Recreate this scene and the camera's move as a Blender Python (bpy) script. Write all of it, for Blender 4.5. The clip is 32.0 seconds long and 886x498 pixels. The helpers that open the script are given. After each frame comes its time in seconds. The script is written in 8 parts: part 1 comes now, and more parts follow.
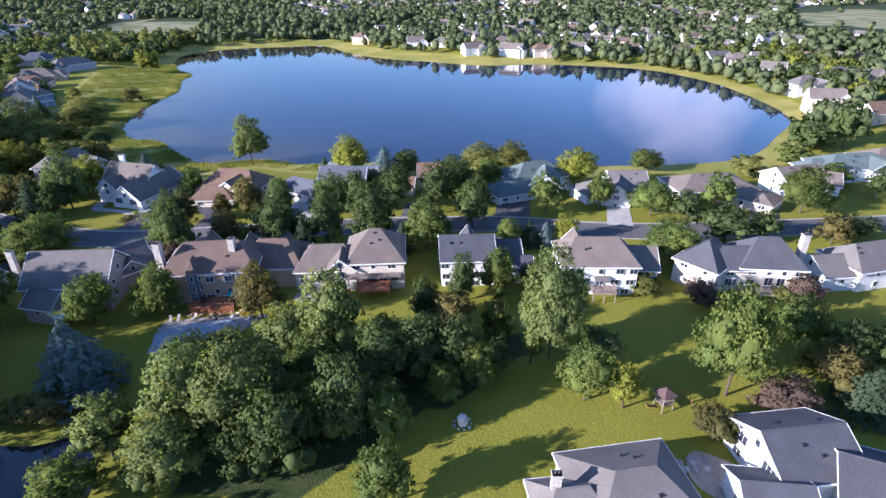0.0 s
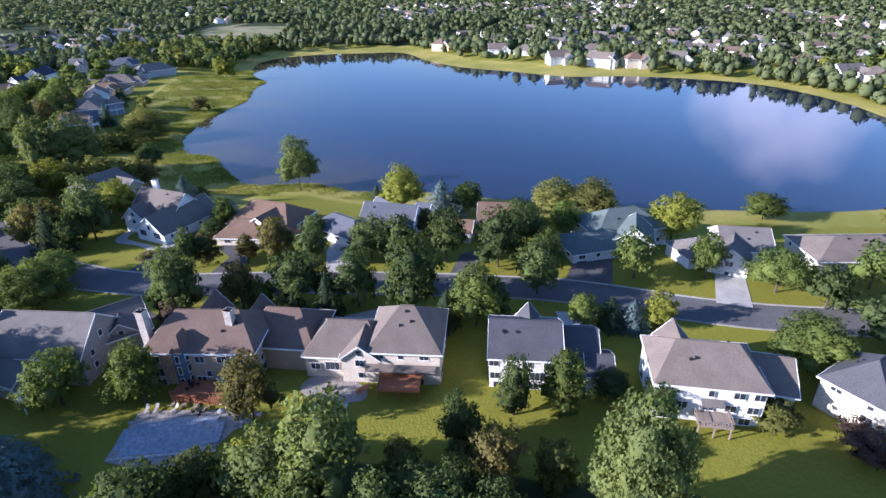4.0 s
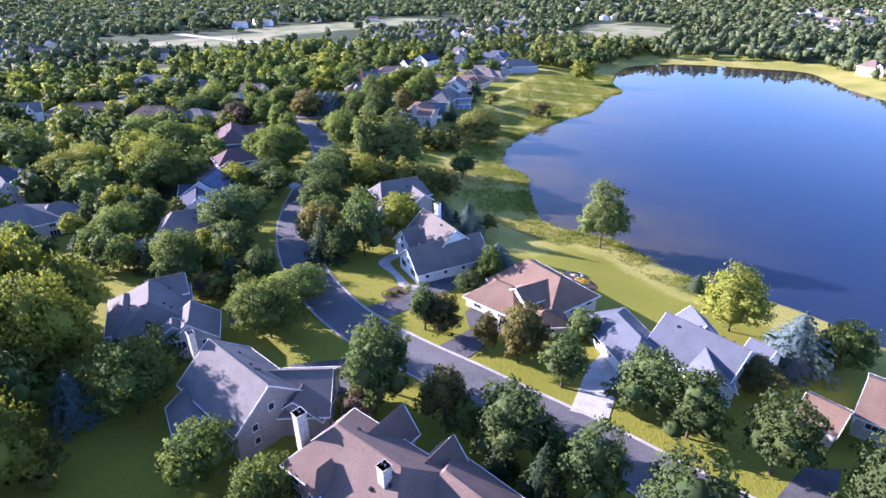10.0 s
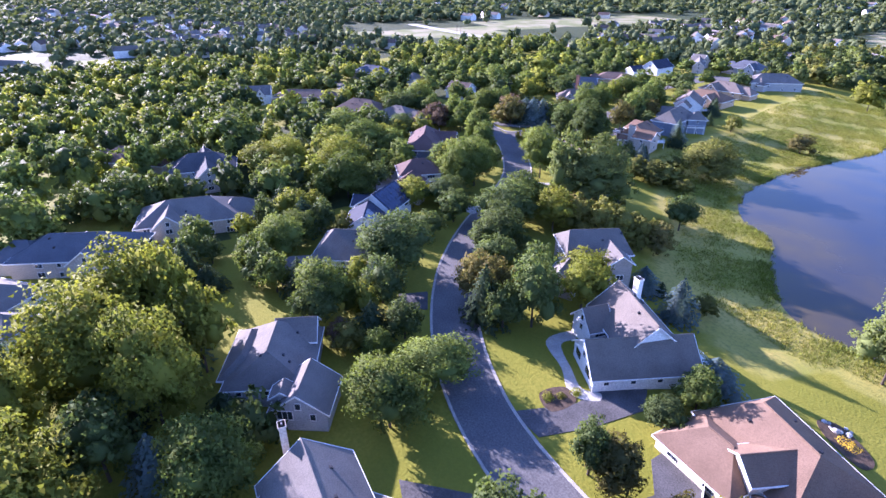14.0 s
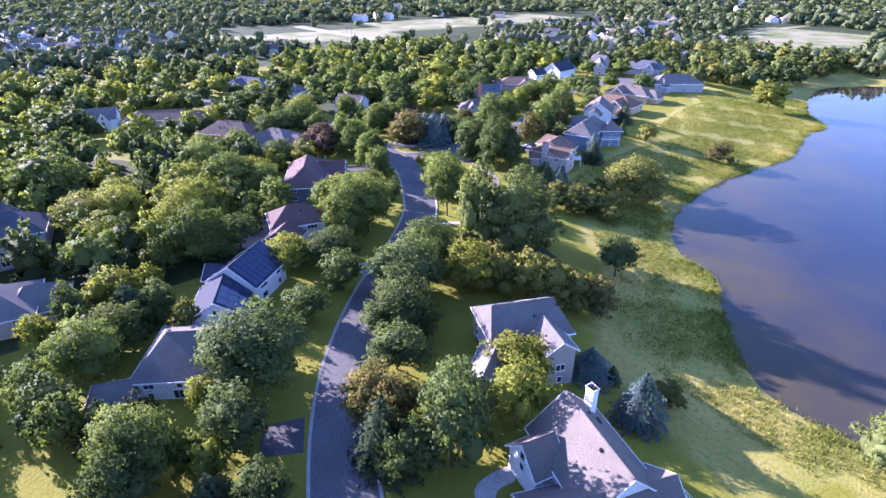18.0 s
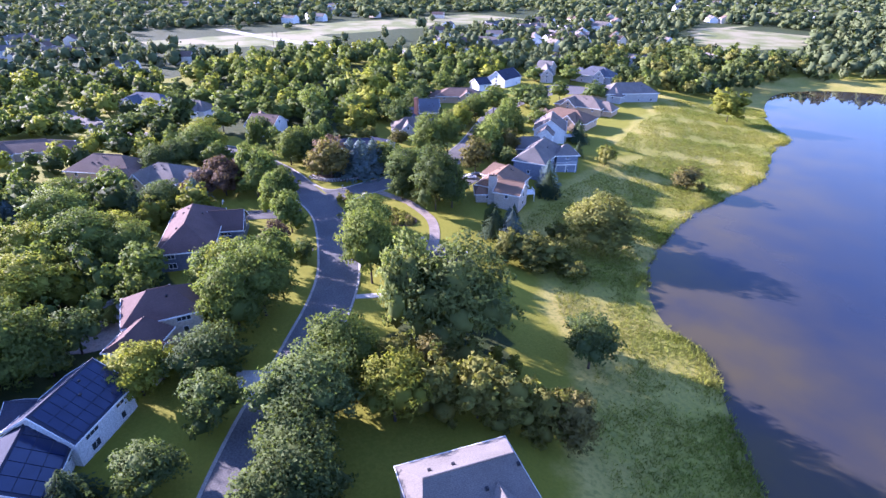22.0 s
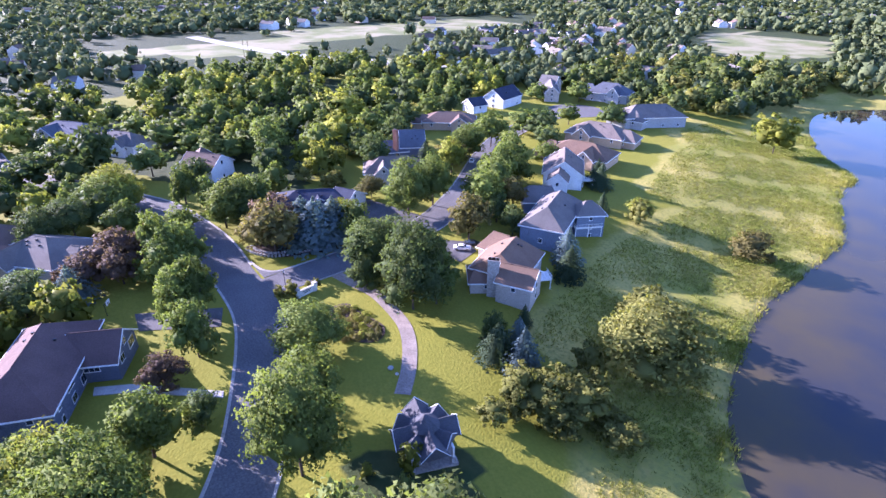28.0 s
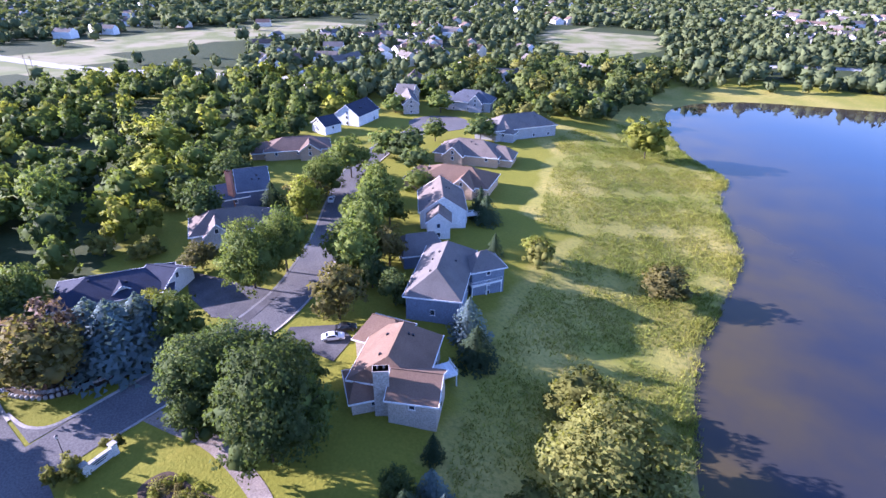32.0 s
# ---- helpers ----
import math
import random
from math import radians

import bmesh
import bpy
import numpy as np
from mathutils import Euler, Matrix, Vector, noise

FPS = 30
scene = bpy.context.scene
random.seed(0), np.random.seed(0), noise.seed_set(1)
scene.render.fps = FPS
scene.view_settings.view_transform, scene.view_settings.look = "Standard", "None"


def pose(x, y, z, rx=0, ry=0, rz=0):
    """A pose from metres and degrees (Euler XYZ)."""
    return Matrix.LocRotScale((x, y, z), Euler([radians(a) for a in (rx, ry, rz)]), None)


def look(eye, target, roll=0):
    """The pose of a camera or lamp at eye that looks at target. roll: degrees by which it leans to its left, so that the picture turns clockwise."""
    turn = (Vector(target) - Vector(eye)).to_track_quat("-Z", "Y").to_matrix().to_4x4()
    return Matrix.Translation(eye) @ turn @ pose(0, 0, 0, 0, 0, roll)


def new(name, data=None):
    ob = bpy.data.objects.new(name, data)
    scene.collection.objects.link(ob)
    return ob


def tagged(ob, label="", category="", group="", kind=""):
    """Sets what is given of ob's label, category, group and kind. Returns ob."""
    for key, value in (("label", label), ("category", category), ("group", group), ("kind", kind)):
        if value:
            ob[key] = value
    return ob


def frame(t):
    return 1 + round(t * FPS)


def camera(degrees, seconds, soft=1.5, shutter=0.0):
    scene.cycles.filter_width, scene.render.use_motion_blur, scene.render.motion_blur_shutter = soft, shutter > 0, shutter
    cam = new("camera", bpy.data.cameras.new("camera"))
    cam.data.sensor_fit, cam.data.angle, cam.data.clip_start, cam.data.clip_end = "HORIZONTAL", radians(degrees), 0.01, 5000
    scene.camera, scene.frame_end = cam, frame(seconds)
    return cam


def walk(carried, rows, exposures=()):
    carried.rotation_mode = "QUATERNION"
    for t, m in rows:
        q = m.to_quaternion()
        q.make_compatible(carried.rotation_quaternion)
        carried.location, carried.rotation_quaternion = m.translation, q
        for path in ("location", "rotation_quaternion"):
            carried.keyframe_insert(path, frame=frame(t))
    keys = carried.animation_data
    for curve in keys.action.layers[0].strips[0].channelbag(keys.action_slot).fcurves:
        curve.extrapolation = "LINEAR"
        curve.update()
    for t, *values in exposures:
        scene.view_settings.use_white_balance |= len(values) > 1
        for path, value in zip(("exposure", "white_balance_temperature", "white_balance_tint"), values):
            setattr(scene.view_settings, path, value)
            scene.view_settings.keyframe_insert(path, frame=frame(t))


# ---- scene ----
cam = camera(77.97, 32.0)
PATH = [
    (0.0, (-0.00, -0.00, 69.68), (-0.00, 71.17, 33.15), -0.26),
    (0.5, (0.41, 4.38, 69.67), (0.15, 75.57, 33.17), -0.32),
    (1.0, (0.86, 8.77, 69.64), (0.27, 79.98, 33.19), -0.40),
    (1.5, (1.37, 13.15, 69.61), (0.56, 84.37, 33.17), -0.48),
    (2.0, (1.90, 17.58, 69.57), (0.96, 88.80, 33.14), -0.54),
    (2.5, (2.41, 21.99, 69.52), (1.36, 93.24, 33.16), -0.62),
    (4.5, (4.16, 39.47, 69.79), (-10.18, 109.45, 33.78), -0.91),
    (5.0, (4.23, 43.91, 69.88), (-11.82, 113.54, 33.90), -0.87),
    (5.5, (4.08, 48.20, 69.97), (-14.92, 117.08, 34.00), -0.89),
    (6.0, (3.83, 52.29, 70.15), (-23.01, 118.57, 34.28), -0.91),
    (6.5, (3.53, 56.36, 70.37), (-31.25, 118.87, 34.56), -0.85),
    (7.0, (2.85, 60.57, 70.59), (-34.64, 121.52, 34.80), -0.75),
    (7.5, (1.62, 64.83, 70.72), (-36.80, 125.17, 34.90), -0.59),
    (8.0, (0.12, 68.90, 70.76), (-41.72, 126.93, 34.96), -0.51),
    (8.5, (-1.58, 72.92, 70.67), (-48.50, 126.96, 34.91), -0.48),
    (9.0, (-3.48, 76.93, 70.58), (-51.83, 129.63, 34.73), -0.43),
    (9.5, (-5.64, 80.80, 70.58), (-54.44, 133.00, 34.60), -0.42),
    (10.0, (-7.95, 84.42, 70.69), (-58.81, 134.54, 34.62), -0.40),
    (10.5, (-10.37, 87.87, 70.86), (-66.40, 132.05, 34.69), -0.42),
    (11.0, (-12.92, 91.15, 71.03), (-74.02, 127.99, 34.84), -0.44),
    (11.5, (-15.88, 94.33, 71.17), (-79.98, 125.55, 34.89), -0.40),
    (12.0, (-19.41, 97.28, 71.21), (-84.35, 126.57, 34.81), -0.37),
    (12.5, (-23.25, 100.04, 71.20), (-88.53, 128.38, 34.65), -0.31),
    (13.0, (-27.23, 102.66, 71.19), (-92.67, 130.49, 34.56), -0.21),
    (13.5, (-31.25, 105.22, 71.21), (-96.82, 132.65, 34.50), -0.21),
    (15.5, (-48.05, 115.60, 70.58), (-113.63, 142.93, 33.81), -0.03),
    (16.0, (-52.38, 118.32, 70.61), (-117.51, 146.69, 33.83), -0.05),
    (16.5, (-56.75, 121.02, 70.60), (-120.83, 151.67, 33.79), -0.12),
    (17.0, (-61.09, 123.88, 70.49), (-123.97, 156.86, 33.64), -0.18),
    (17.5, (-65.32, 126.96, 70.29), (-126.90, 162.32, 33.43), -0.09),
    (18.0, (-69.60, 130.14, 70.06), (-129.33, 168.52, 33.20), -0.02),
    (18.5, (-73.80, 133.41, 69.89), (-131.88, 174.26, 33.04), -0.01),
    (19.0, (-77.78, 136.87, 69.79), (-134.96, 178.98, 32.94), 0.02),
    (19.5, (-81.57, 140.35, 69.79), (-138.26, 183.12, 32.94), 0.07),
    (20.0, (-85.30, 143.89, 69.85), (-141.60, 187.12, 32.96), 0.09),
    (20.5, (-89.01, 147.47, 69.94), (-145.05, 191.00, 33.00), 0.12),
    (21.0, (-92.73, 151.01, 69.99), (-148.57, 194.76, 33.01), 0.16),
    (21.5, (-96.46, 154.58, 69.97), (-152.13, 198.54, 32.98), 0.23),
    (22.0, (-100.06, 158.15, 69.91), (-155.63, 202.22, 32.91), 0.27),
    (22.5, (-103.55, 161.73, 69.82), (-159.07, 205.87, 32.81), 0.27),
    (23.0, (-106.98, 165.24, 69.68), (-162.47, 209.45, 32.72), 0.29),
    (23.5, (-110.38, 168.68, 69.54), (-165.79, 213.01, 32.60), 0.30),
    (24.0, (-113.81, 171.90, 69.47), (-169.17, 216.33, 32.57), 0.27),
    (24.5, (-117.32, 175.04, 69.46), (-172.63, 219.56, 32.61), 0.24),
    (25.0, (-120.88, 178.16, 69.46), (-176.15, 222.76, 32.62), 0.22),
    (25.5, (-124.45, 181.18, 69.47), (-179.64, 225.88, 32.65), 0.19),
    (27.5, (-139.05, 192.99, 68.94), (-194.24, 237.77, 32.21), 0.24),
    (28.0, (-142.63, 196.07, 69.01), (-197.86, 240.76, 32.23), 0.15),
    (28.5, (-146.15, 199.10, 69.18), (-201.41, 243.72, 32.36), 0.07),
    (29.0, (-149.65, 202.18, 69.40), (-204.95, 246.69, 32.51), 0.03),
    (29.5, (-153.26, 205.30, 69.54), (-208.57, 249.75, 32.59), -0.02),
    (30.0, (-157.01, 208.62, 69.44), (-211.63, 253.90, 32.48), -0.01),
    (30.5, (-160.78, 212.20, 69.17), (-211.25, 262.06, 32.22), 0.12),
    (31.0, (-164.41, 215.65, 68.92), (-208.66, 271.15, 32.03), 0.26),
    (31.5, (-167.80, 218.99, 68.77), (-209.94, 276.13, 31.91), 0.33),
    (32.0, (-171.03, 222.37, 68.64), (-212.39, 280.09, 31.78), 0.39),
]
walk(cam, [(t, look(eye, target, roll)) for t, eye, target, roll in PATH],
     [(0.0, 1.52, 5080, 26), (5.0, 1.44, 5040, 25), (7.0, 1.82, 5000, 28), (9.0, 2.14, 5060, 35), (14.0, 2.32, 5040, 43), (18.0, 2.45, 5040, 44), (25.0, 2.42, 5020, 44), (30.0, 2.36, 5000, 44), (32.0, 2.22, 5000, 42)])

# ---- sky, sun ----
SUN_AZ, SUN_EL = 23.0, 19.0          # shadows fall towards 23 degrees from +x
world = bpy.data.worlds.new("sky")
scene.world = world
world.use_nodes = True
wn = world.node_tree.nodes
sky = wn.new("ShaderNodeTexSky")
sky.sky_type = 'NISHITA'
sky.sun_disc = False
sky.sun_elevation = radians(SUN_EL)
sky.sun_rotation = radians(90 - (SUN_AZ + 180))
sky.air_density, sky.dust_density, sky.ozone_density = 1.0, 0.35, 2.6
wn["Background"].inputs["Strength"].default_value = 0.093
# a bank of cumulus over the far shore
wl = world.node_tree.links.new
w_co, w_dot, w_noise = wn.new("ShaderNodeTexCoord"), wn.new("ShaderNodeVectorMath"), wn.new("ShaderNodeTexNoise")
w_dot.operation = 'DOT_PRODUCT'
w_dot.inputs[1].default_value = Vector((0.385, 0.9, 0.185)).normalized()
w_noise.inputs["Scale"].default_value, w_noise.inputs["Detail"].default_value = 11.0, 8
wl(w_co.outputs["Generated"], w_dot.inputs[0])
wl(w_co.outputs["Generated"], w_noise.inputs["Vector"])
w_mask, w_sum, w_edge, w_mix = wn.new("ShaderNodeMapRange"), wn.new("ShaderNodeMath"), wn.new("ShaderNodeMapRange"), wn.new("ShaderNodeMix")
w_mask.inputs[1].default_value, w_mask.inputs[2].default_value = 0.986, 1.001
wl(w_dot.outputs["Value"], w_mask.inputs[0])
w_sum.operation = 'ADD'
wl(w_mask.outputs[0], w_sum.inputs[0])
wl(w_noise.outputs["Fac"], w_sum.inputs[1])
w_edge.inputs[1].default_value, w_edge.inputs[2].default_value, w_edge.inputs[4].default_value = 0.9, 1.4, 0.8
wl(w_sum.outputs[0], w_edge.inputs[0])
w_mix.data_type = 'RGBA'
w_mix.inputs[7].default_value = (7.5, 7.5, 8.2, 1)
wl(w_edge.outputs[0], w_mix.inputs[0])
wl(sky.outputs[0], w_mix.inputs[6])
wl(w_mix.outputs[2], wn["Background"].inputs["Color"])
sun_data = bpy.data.lights.new("sun", "SUN")
sun_data.energy, sun_data.angle, sun_data.color = 5.0, radians(0.6), (1.0, 0.87, 0.68)
sun = new("sun", sun_data)
sx, sy, sz = math.cos(radians(SUN_AZ)) * math.cos(radians(SUN_EL)), math.sin(radians(SUN_AZ)) * math.cos(radians(SUN_EL)), -math.sin(radians(SUN_EL))
sun.matrix_world = look((-300, -200, 300), (-300 + sx, -200 + sy, 300 + sz))


# ---- materials ----
def mat(name, a, b=None, rough=0.8, scale=1.0, fine=0.0, bump=0.0, metal=0.0, rnd=0.0, island=0.0, spec=0.12, trans=0.0, bands=0.0, obj=True):
    """A mottled surface between colours a and b: coarse noise of 1/scale metres, finer grain on top, bump, and variation by object or by island."""
    m = bpy.data.materials.new(name)
    m.use_nodes = True
    t, n, l = m.node_tree, m.node_tree.nodes, m.node_tree.links.new
    p = n["Principled BSDF"]
    p.inputs["Roughness"].default_value, p.inputs["Metallic"].default_value = rough, metal
    p.inputs["Specular IOR Level"].default_value = spec
    b = b or tuple(c * 0.8 for c in a)
    co = n.new("ShaderNodeTexCoord" if obj else "ShaderNodeNewGeometry")
    vec = co.outputs["Object"] if obj else co.outputs["Position"]
    n1 = n.new("ShaderNodeTexNoise")
    n1.inputs["Scale"].default_value, n1.inputs["Detail"].default_value = scale, 5
    l(vec, n1.inputs["Vector"])
    mix = n.new("ShaderNodeMix")
    mix.data_type = 'RGBA'
    mix.inputs[6].default_value, mix.inputs[7].default_value = (*a, 1), (*b, 1)
    ramp = n.new("ShaderNodeMapRange")
    ramp.inputs[1].default_value, ramp.inputs[2].default_value = 0.33, 0.67
    l(n1.outputs["Fac"], ramp.inputs[0])
    l(ramp.outputs[0], mix.inputs[0])
    out = mix.outputs[2]
    n2 = None
    if fine:
        n2 = n.new("ShaderNodeTexNoise")
        n2.inputs["Scale"].default_value, n2.inputs["Detail"].default_value = fine, 4
        l(vec, n2.inputs["Vector"])
        r2 = n.new("ShaderNodeMapRange")
        r2.inputs[1].default_value, r2.inputs[2].default_value = 0.3, 0.7
        r2.inputs[3].default_value, r2.inputs[4].default_value = 0.72, 1.28
        l(n2.outputs["Fac"], r2.inputs[0])
        v = n.new("ShaderNodeVectorMath")
        v.operation = 'SCALE'
        l(out, v.inputs[0])
        l(r2.outputs[0], v.inputs["Scale"])
        out = v.outputs[0]
    if bands:
        wv = n.new("ShaderNodeTexWave")
        wv.bands_direction, wv.wave_profile = 'Z', 'SAW'
        wv.inputs["Scale"].default_value, wv.inputs["Distortion"].default_value = bands, 0.6
        l(vec, wv.inputs["Vector"])
        r3 = n.new("ShaderNodeMapRange")
        r3.inputs[3].default_value, r3.inputs[4].default_value = 0.86, 1.06
        l(wv.outputs["Fac"], r3.inputs[0])
        v = n.new("ShaderNodeVectorMath")
        v.operation = 'SCALE'
        l(out, v.inputs[0])
        l(r3.outputs[0], v.inputs["Scale"])
        out = v.outputs[0]
    for amount, node, sock in ((rnd, "ShaderNodeObjectInfo", "Random"), (island, "ShaderNodeNewGeometry", "Random Per Island")):
        if amount:
            oi = n.new(node)
            r = n.new("ShaderNodeMapRange")
            r.inputs[3].default_value, r.inputs[4].default_value = 1 - amount, 1 + amount
            l(oi.outputs[sock], r.inputs[0])
            v = n.new("ShaderNodeVectorMath")
            v.operation = 'SCALE'
            l(out, v.inputs[0])
            l(r.outputs[0], v.inputs["Scale"])
            out = v.outputs[0]
    l(out, p.inputs["Base Color"])
    if bump:
        bp = n.new("ShaderNodeBump")
        bp.inputs["Strength"].default_value, bp.inputs["Distance"].default_value = min(1.0, bump), 0.1
        l((n2 or n1).outputs["Fac"], bp.inputs["Height"])
        l(bp.outputs[0], p.inputs["Normal"])
    if trans:
        tr = n.new("ShaderNodeBsdfTranslucent")
        v = n.new("ShaderNodeVectorMath")
        v.operation = 'MULTIPLY'
        v.inputs[1].default_value = (1.25, 1.3, 0.6)
        l(out, v.inputs[0])
        l(v.outputs[0], tr.inputs["Color"])
        ms = n.new("ShaderNodeMixShader")
        ms.inputs[0].default_value = trans
        l(p.outputs[0], ms.inputs[1])
        l(tr.outputs[0], ms.inputs[2])
        l(ms.outputs[0], n["Material Output"].inputs["Surface"])
    return m


def leaf_mat(name, a, b):
    return mat(name, a, b, rough=0.6, scale=0.12, rnd=0.2, island=0.16, spec=0.03, trans=0.42, obj=False)


M_ASPHALT = mat("asphalt", (0.098, 0.094, 0.094), (0.13, 0.125, 0.12), 0.85, 0.12, 3.0, 0.15, obj=False)
M_DRIVE = mat("driveway asphalt", (0.07, 0.067, 0.066), (0.105, 0.1, 0.098), 0.85, 0.25, 4.0, 0.15, obj=False)
M_CONCRETE = mat("concrete", (0.33, 0.31, 0.28), (0.42, 0.4, 0.36), 0.85, 0.4, 5.0, 0.1, obj=False)
M_KERB = mat("kerb concrete", (0.27, 0.25, 0.22), (0.36, 0.335, 0.295), 0.85, 0.6, 5.0, 0.1, obj=False)
M_PATH = mat("path asphalt", (0.2, 0.165, 0.135), (0.27, 0.225, 0.185), 0.9, 0.4, 4.0, 0.1, obj=False)
M_PAVER = mat("stone pavers", (0.25, 0.22, 0.19), (0.31, 0.275, 0.24), 0.85, 0.8, 3.0, 0.3, obj=False)
M_MULCH = mat("mulch", (0.06, 0.042, 0.03), (0.1, 0.072, 0.05), 0.95, 1.2, 6.0, 0.6, obj=False)
M_STONE = mat("field stone", (0.3, 0.28, 0.26), (0.42, 0.4, 0.37), 0.85, 1.5, 6.0, 0.4, rnd=0.25)
M_WHITE = mat("white painted trim", (0.78, 0.77, 0.74), (0.7, 0.69, 0.66), 0.5, 0.8, 6.0, 0.05)
M_FRAME = mat("window frame white", (0.8, 0.79, 0.77), (0.74, 0.73, 0.71), 0.45, 0.8)
M_WOOD = mat("cedar deck boards", (0.36, 0.15, 0.075), (0.27, 0.11, 0.055), 0.7, 0.8, 8.0, 0.2)
M_WOODG = mat("weathered deck boards", (0.3, 0.24, 0.19), (0.22, 0.18, 0.145), 0.8, 0.8, 8.0, 0.2)
M_BRICK = mat("brick", (0.33, 0.16, 0.11), (0.25, 0.12, 0.085), 0.85, 0.7, 5.0, 0.3, bands=6.0)
M_CHIM = mat("chimney stone", (0.46, 0.42, 0.37), (0.36, 0.32, 0.28), 0.85, 1.0, 3.0, 0.4)
M_METAL = mat("grey metal", (0.3, 0.3, 0.31), (0.22, 0.22, 0.23), 0.4, 2.0, metal=0.8)
M_DARKMETAL = mat("dark metal", (0.05, 0.05, 0.055), (0.035, 0.035, 0.04), 0.4, 2.0, metal=0.5)
M_BARK = mat("bark", (0.11, 0.085, 0.065), (0.065, 0.05, 0.04), 0.95, 1.5, 6.0, 0.6)
M_RUBBER = mat("tyre rubber", (0.02, 0.02, 0.02), (0.03, 0.03, 0.03), 0.9)
M_POOLCOVER = mat("pool cover", (0.3, 0.33, 0.36), (0.25, 0.28, 0.31), 0.7, 0.15, 2.0, 0.15)
M_BLUE = mat("blue vinyl", (0.02, 0.14, 0.55), (0.02, 0.1, 0.42), 0.4, 0.8)
M_SOLAR = mat("solar panel glass", (0.012, 0.018, 0.05), (0.018, 0.026, 0.065), 0.12, 0.5, spec=0.6)
M_REED = mat("reed and sedge blades", (0.27, 0.255, 0.045), (0.15, 0.18, 0.028), 0.9, 0.035, 0.5, island=0.28, trans=0.2, obj=False)
M_FLOWER = mat("yellow flowers", (0.75, 0.5, 0.03), (0.6, 0.42, 0.03), 0.7, 2.0, island=0.3, trans=0.2)


def glass_mat():
    m = bpy.data.materials.new("window glass")
    m.use_nodes = True
    p = m.node_tree.nodes["Principled BSDF"]
    p.inputs["Base Color"].default_value = (0.035, 0.042, 0.055, 1)
    p.inputs["Roughness"].default_value, p.inputs["Specular IOR Level"].default_value = 0.04, 0.8
    return m


def paint(name, c):
    m = bpy.data.materials.new(name)
    m.use_nodes = True
    p = m.node_tree.nodes["Principled BSDF"]
    p.inputs["Base Color"].default_value = (*c, 1)
    p.inputs["Roughness"].default_value, p.inputs["Coat Weight"].default_value = 0.35, 0.6
    return m


M_GLASS = glass_mat()

SIDING = {k: mat(k + " siding", c, tuple(x * 0.88 for x in c), 0.7, 0.35, 4.0, 0.1, bands=3.0) for k, c in dict(
    white=(0.76, 0.75, 0.72), cream=(0.66, 0.58, 0.47), beige=(0.52, 0.45, 0.37), grey=(0.4, 0.4, 0.4), bluegrey=(0.2, 0.23, 0.29),
    taupe=(0.36, 0.32, 0.28), tan=(0.5, 0.36, 0.24), slate=(0.14, 0.16, 0.21)).items()}
SIDING["brick"] = M_BRICK
SHINGLE = {k: mat(k + " shingles", c, tuple(x * 0.8 for x in c), 0.9, 0.25, 7.0, 0.4, rnd=0.08, bands=2.6) for k, c in dict(
    grey=(0.168, 0.152, 0.137), dark=(0.085, 0.085, 0.092), brown=(0.165, 0.117, 0.09), red=(0.19, 0.125, 0.085), tan=(0.18, 0.148, 0.122), maroon=(0.125, 0.082, 0.072),
    green=(0.125, 0.155, 0.142), light=(0.18, 0.155, 0.13), navy=(0.045, 0.05, 0.072), blue=(0.118, 0.125, 0.142)).items()}

L_MAPLE = leaf_mat("maple leaves", (0.165, 0.198, 0.046), (0.096, 0.13, 0.037))
L_DARK = leaf_mat("dark green leaves", (0.112, 0.143, 0.046), (0.072, 0.1, 0.038))
L_LIME = leaf_mat("yellow-green leaves", (0.25, 0.255, 0.04), (0.155, 0.175, 0.034))
L_OLIVE = leaf_mat("olive leaves with seed clusters", (0.19, 0.158, 0.052), (0.108, 0.105, 0.038))
L_SILVER = leaf_mat("cottonwood leaves", (0.172, 0.2, 0.062), (0.112, 0.14, 0.047))
L_WILLOW = leaf_mat("willow leaves", (0.215, 0.21, 0.055), (0.14, 0.148, 0.042))
L_SPRUCE = leaf_mat("green spruce needles", (0.072, 0.1, 0.052), (0.048, 0.072, 0.04))
L_BLUE = leaf_mat("blue spruce needles", (0.145, 0.195, 0.195), (0.088, 0.125, 0.13))
L_PURPLE = leaf_mat("purple-brown leaves", (0.17, 0.12, 0.09), (0.1, 0.072, 0.056))
L_SHRUB = leaf_mat("shrub leaves", (0.2, 0.195, 0.048), (0.122, 0.13, 0.036))
# distant foliage is less saturated: a little haze mixed into the leaf colour
L_FAR_HAZED = mat("haze-toned far leaves", (0.14, 0.162, 0.068), (0.088, 0.112, 0.052), 0.7, 0.09, island=0.1, spec=0.02, trans=0.25, obj=False)


# ---- ground, lake ----
def spline(points, closed=False, step=6):
    """Catmull-Rom through the points."""
    n, out = len(points), []
    P = [Vector(p) for p in points]
    for i in range(n if closed else n - 1):
        a, b, c, d = (P[(i + k) % n] if closed else P[min(max(i + k, 0), n - 1)] for k in (-1, 0, 1, 2))
        for k in range(step):
            t = k / step
            out.append(0.5 * ((2 * b) + (c - a) * t + (2 * a - 5 * b + 4 * c - d) * t * t + (3 * b - a - 3 * c + d) * t ** 3))
    if not closed:
        out.append(P[-1])
    return out


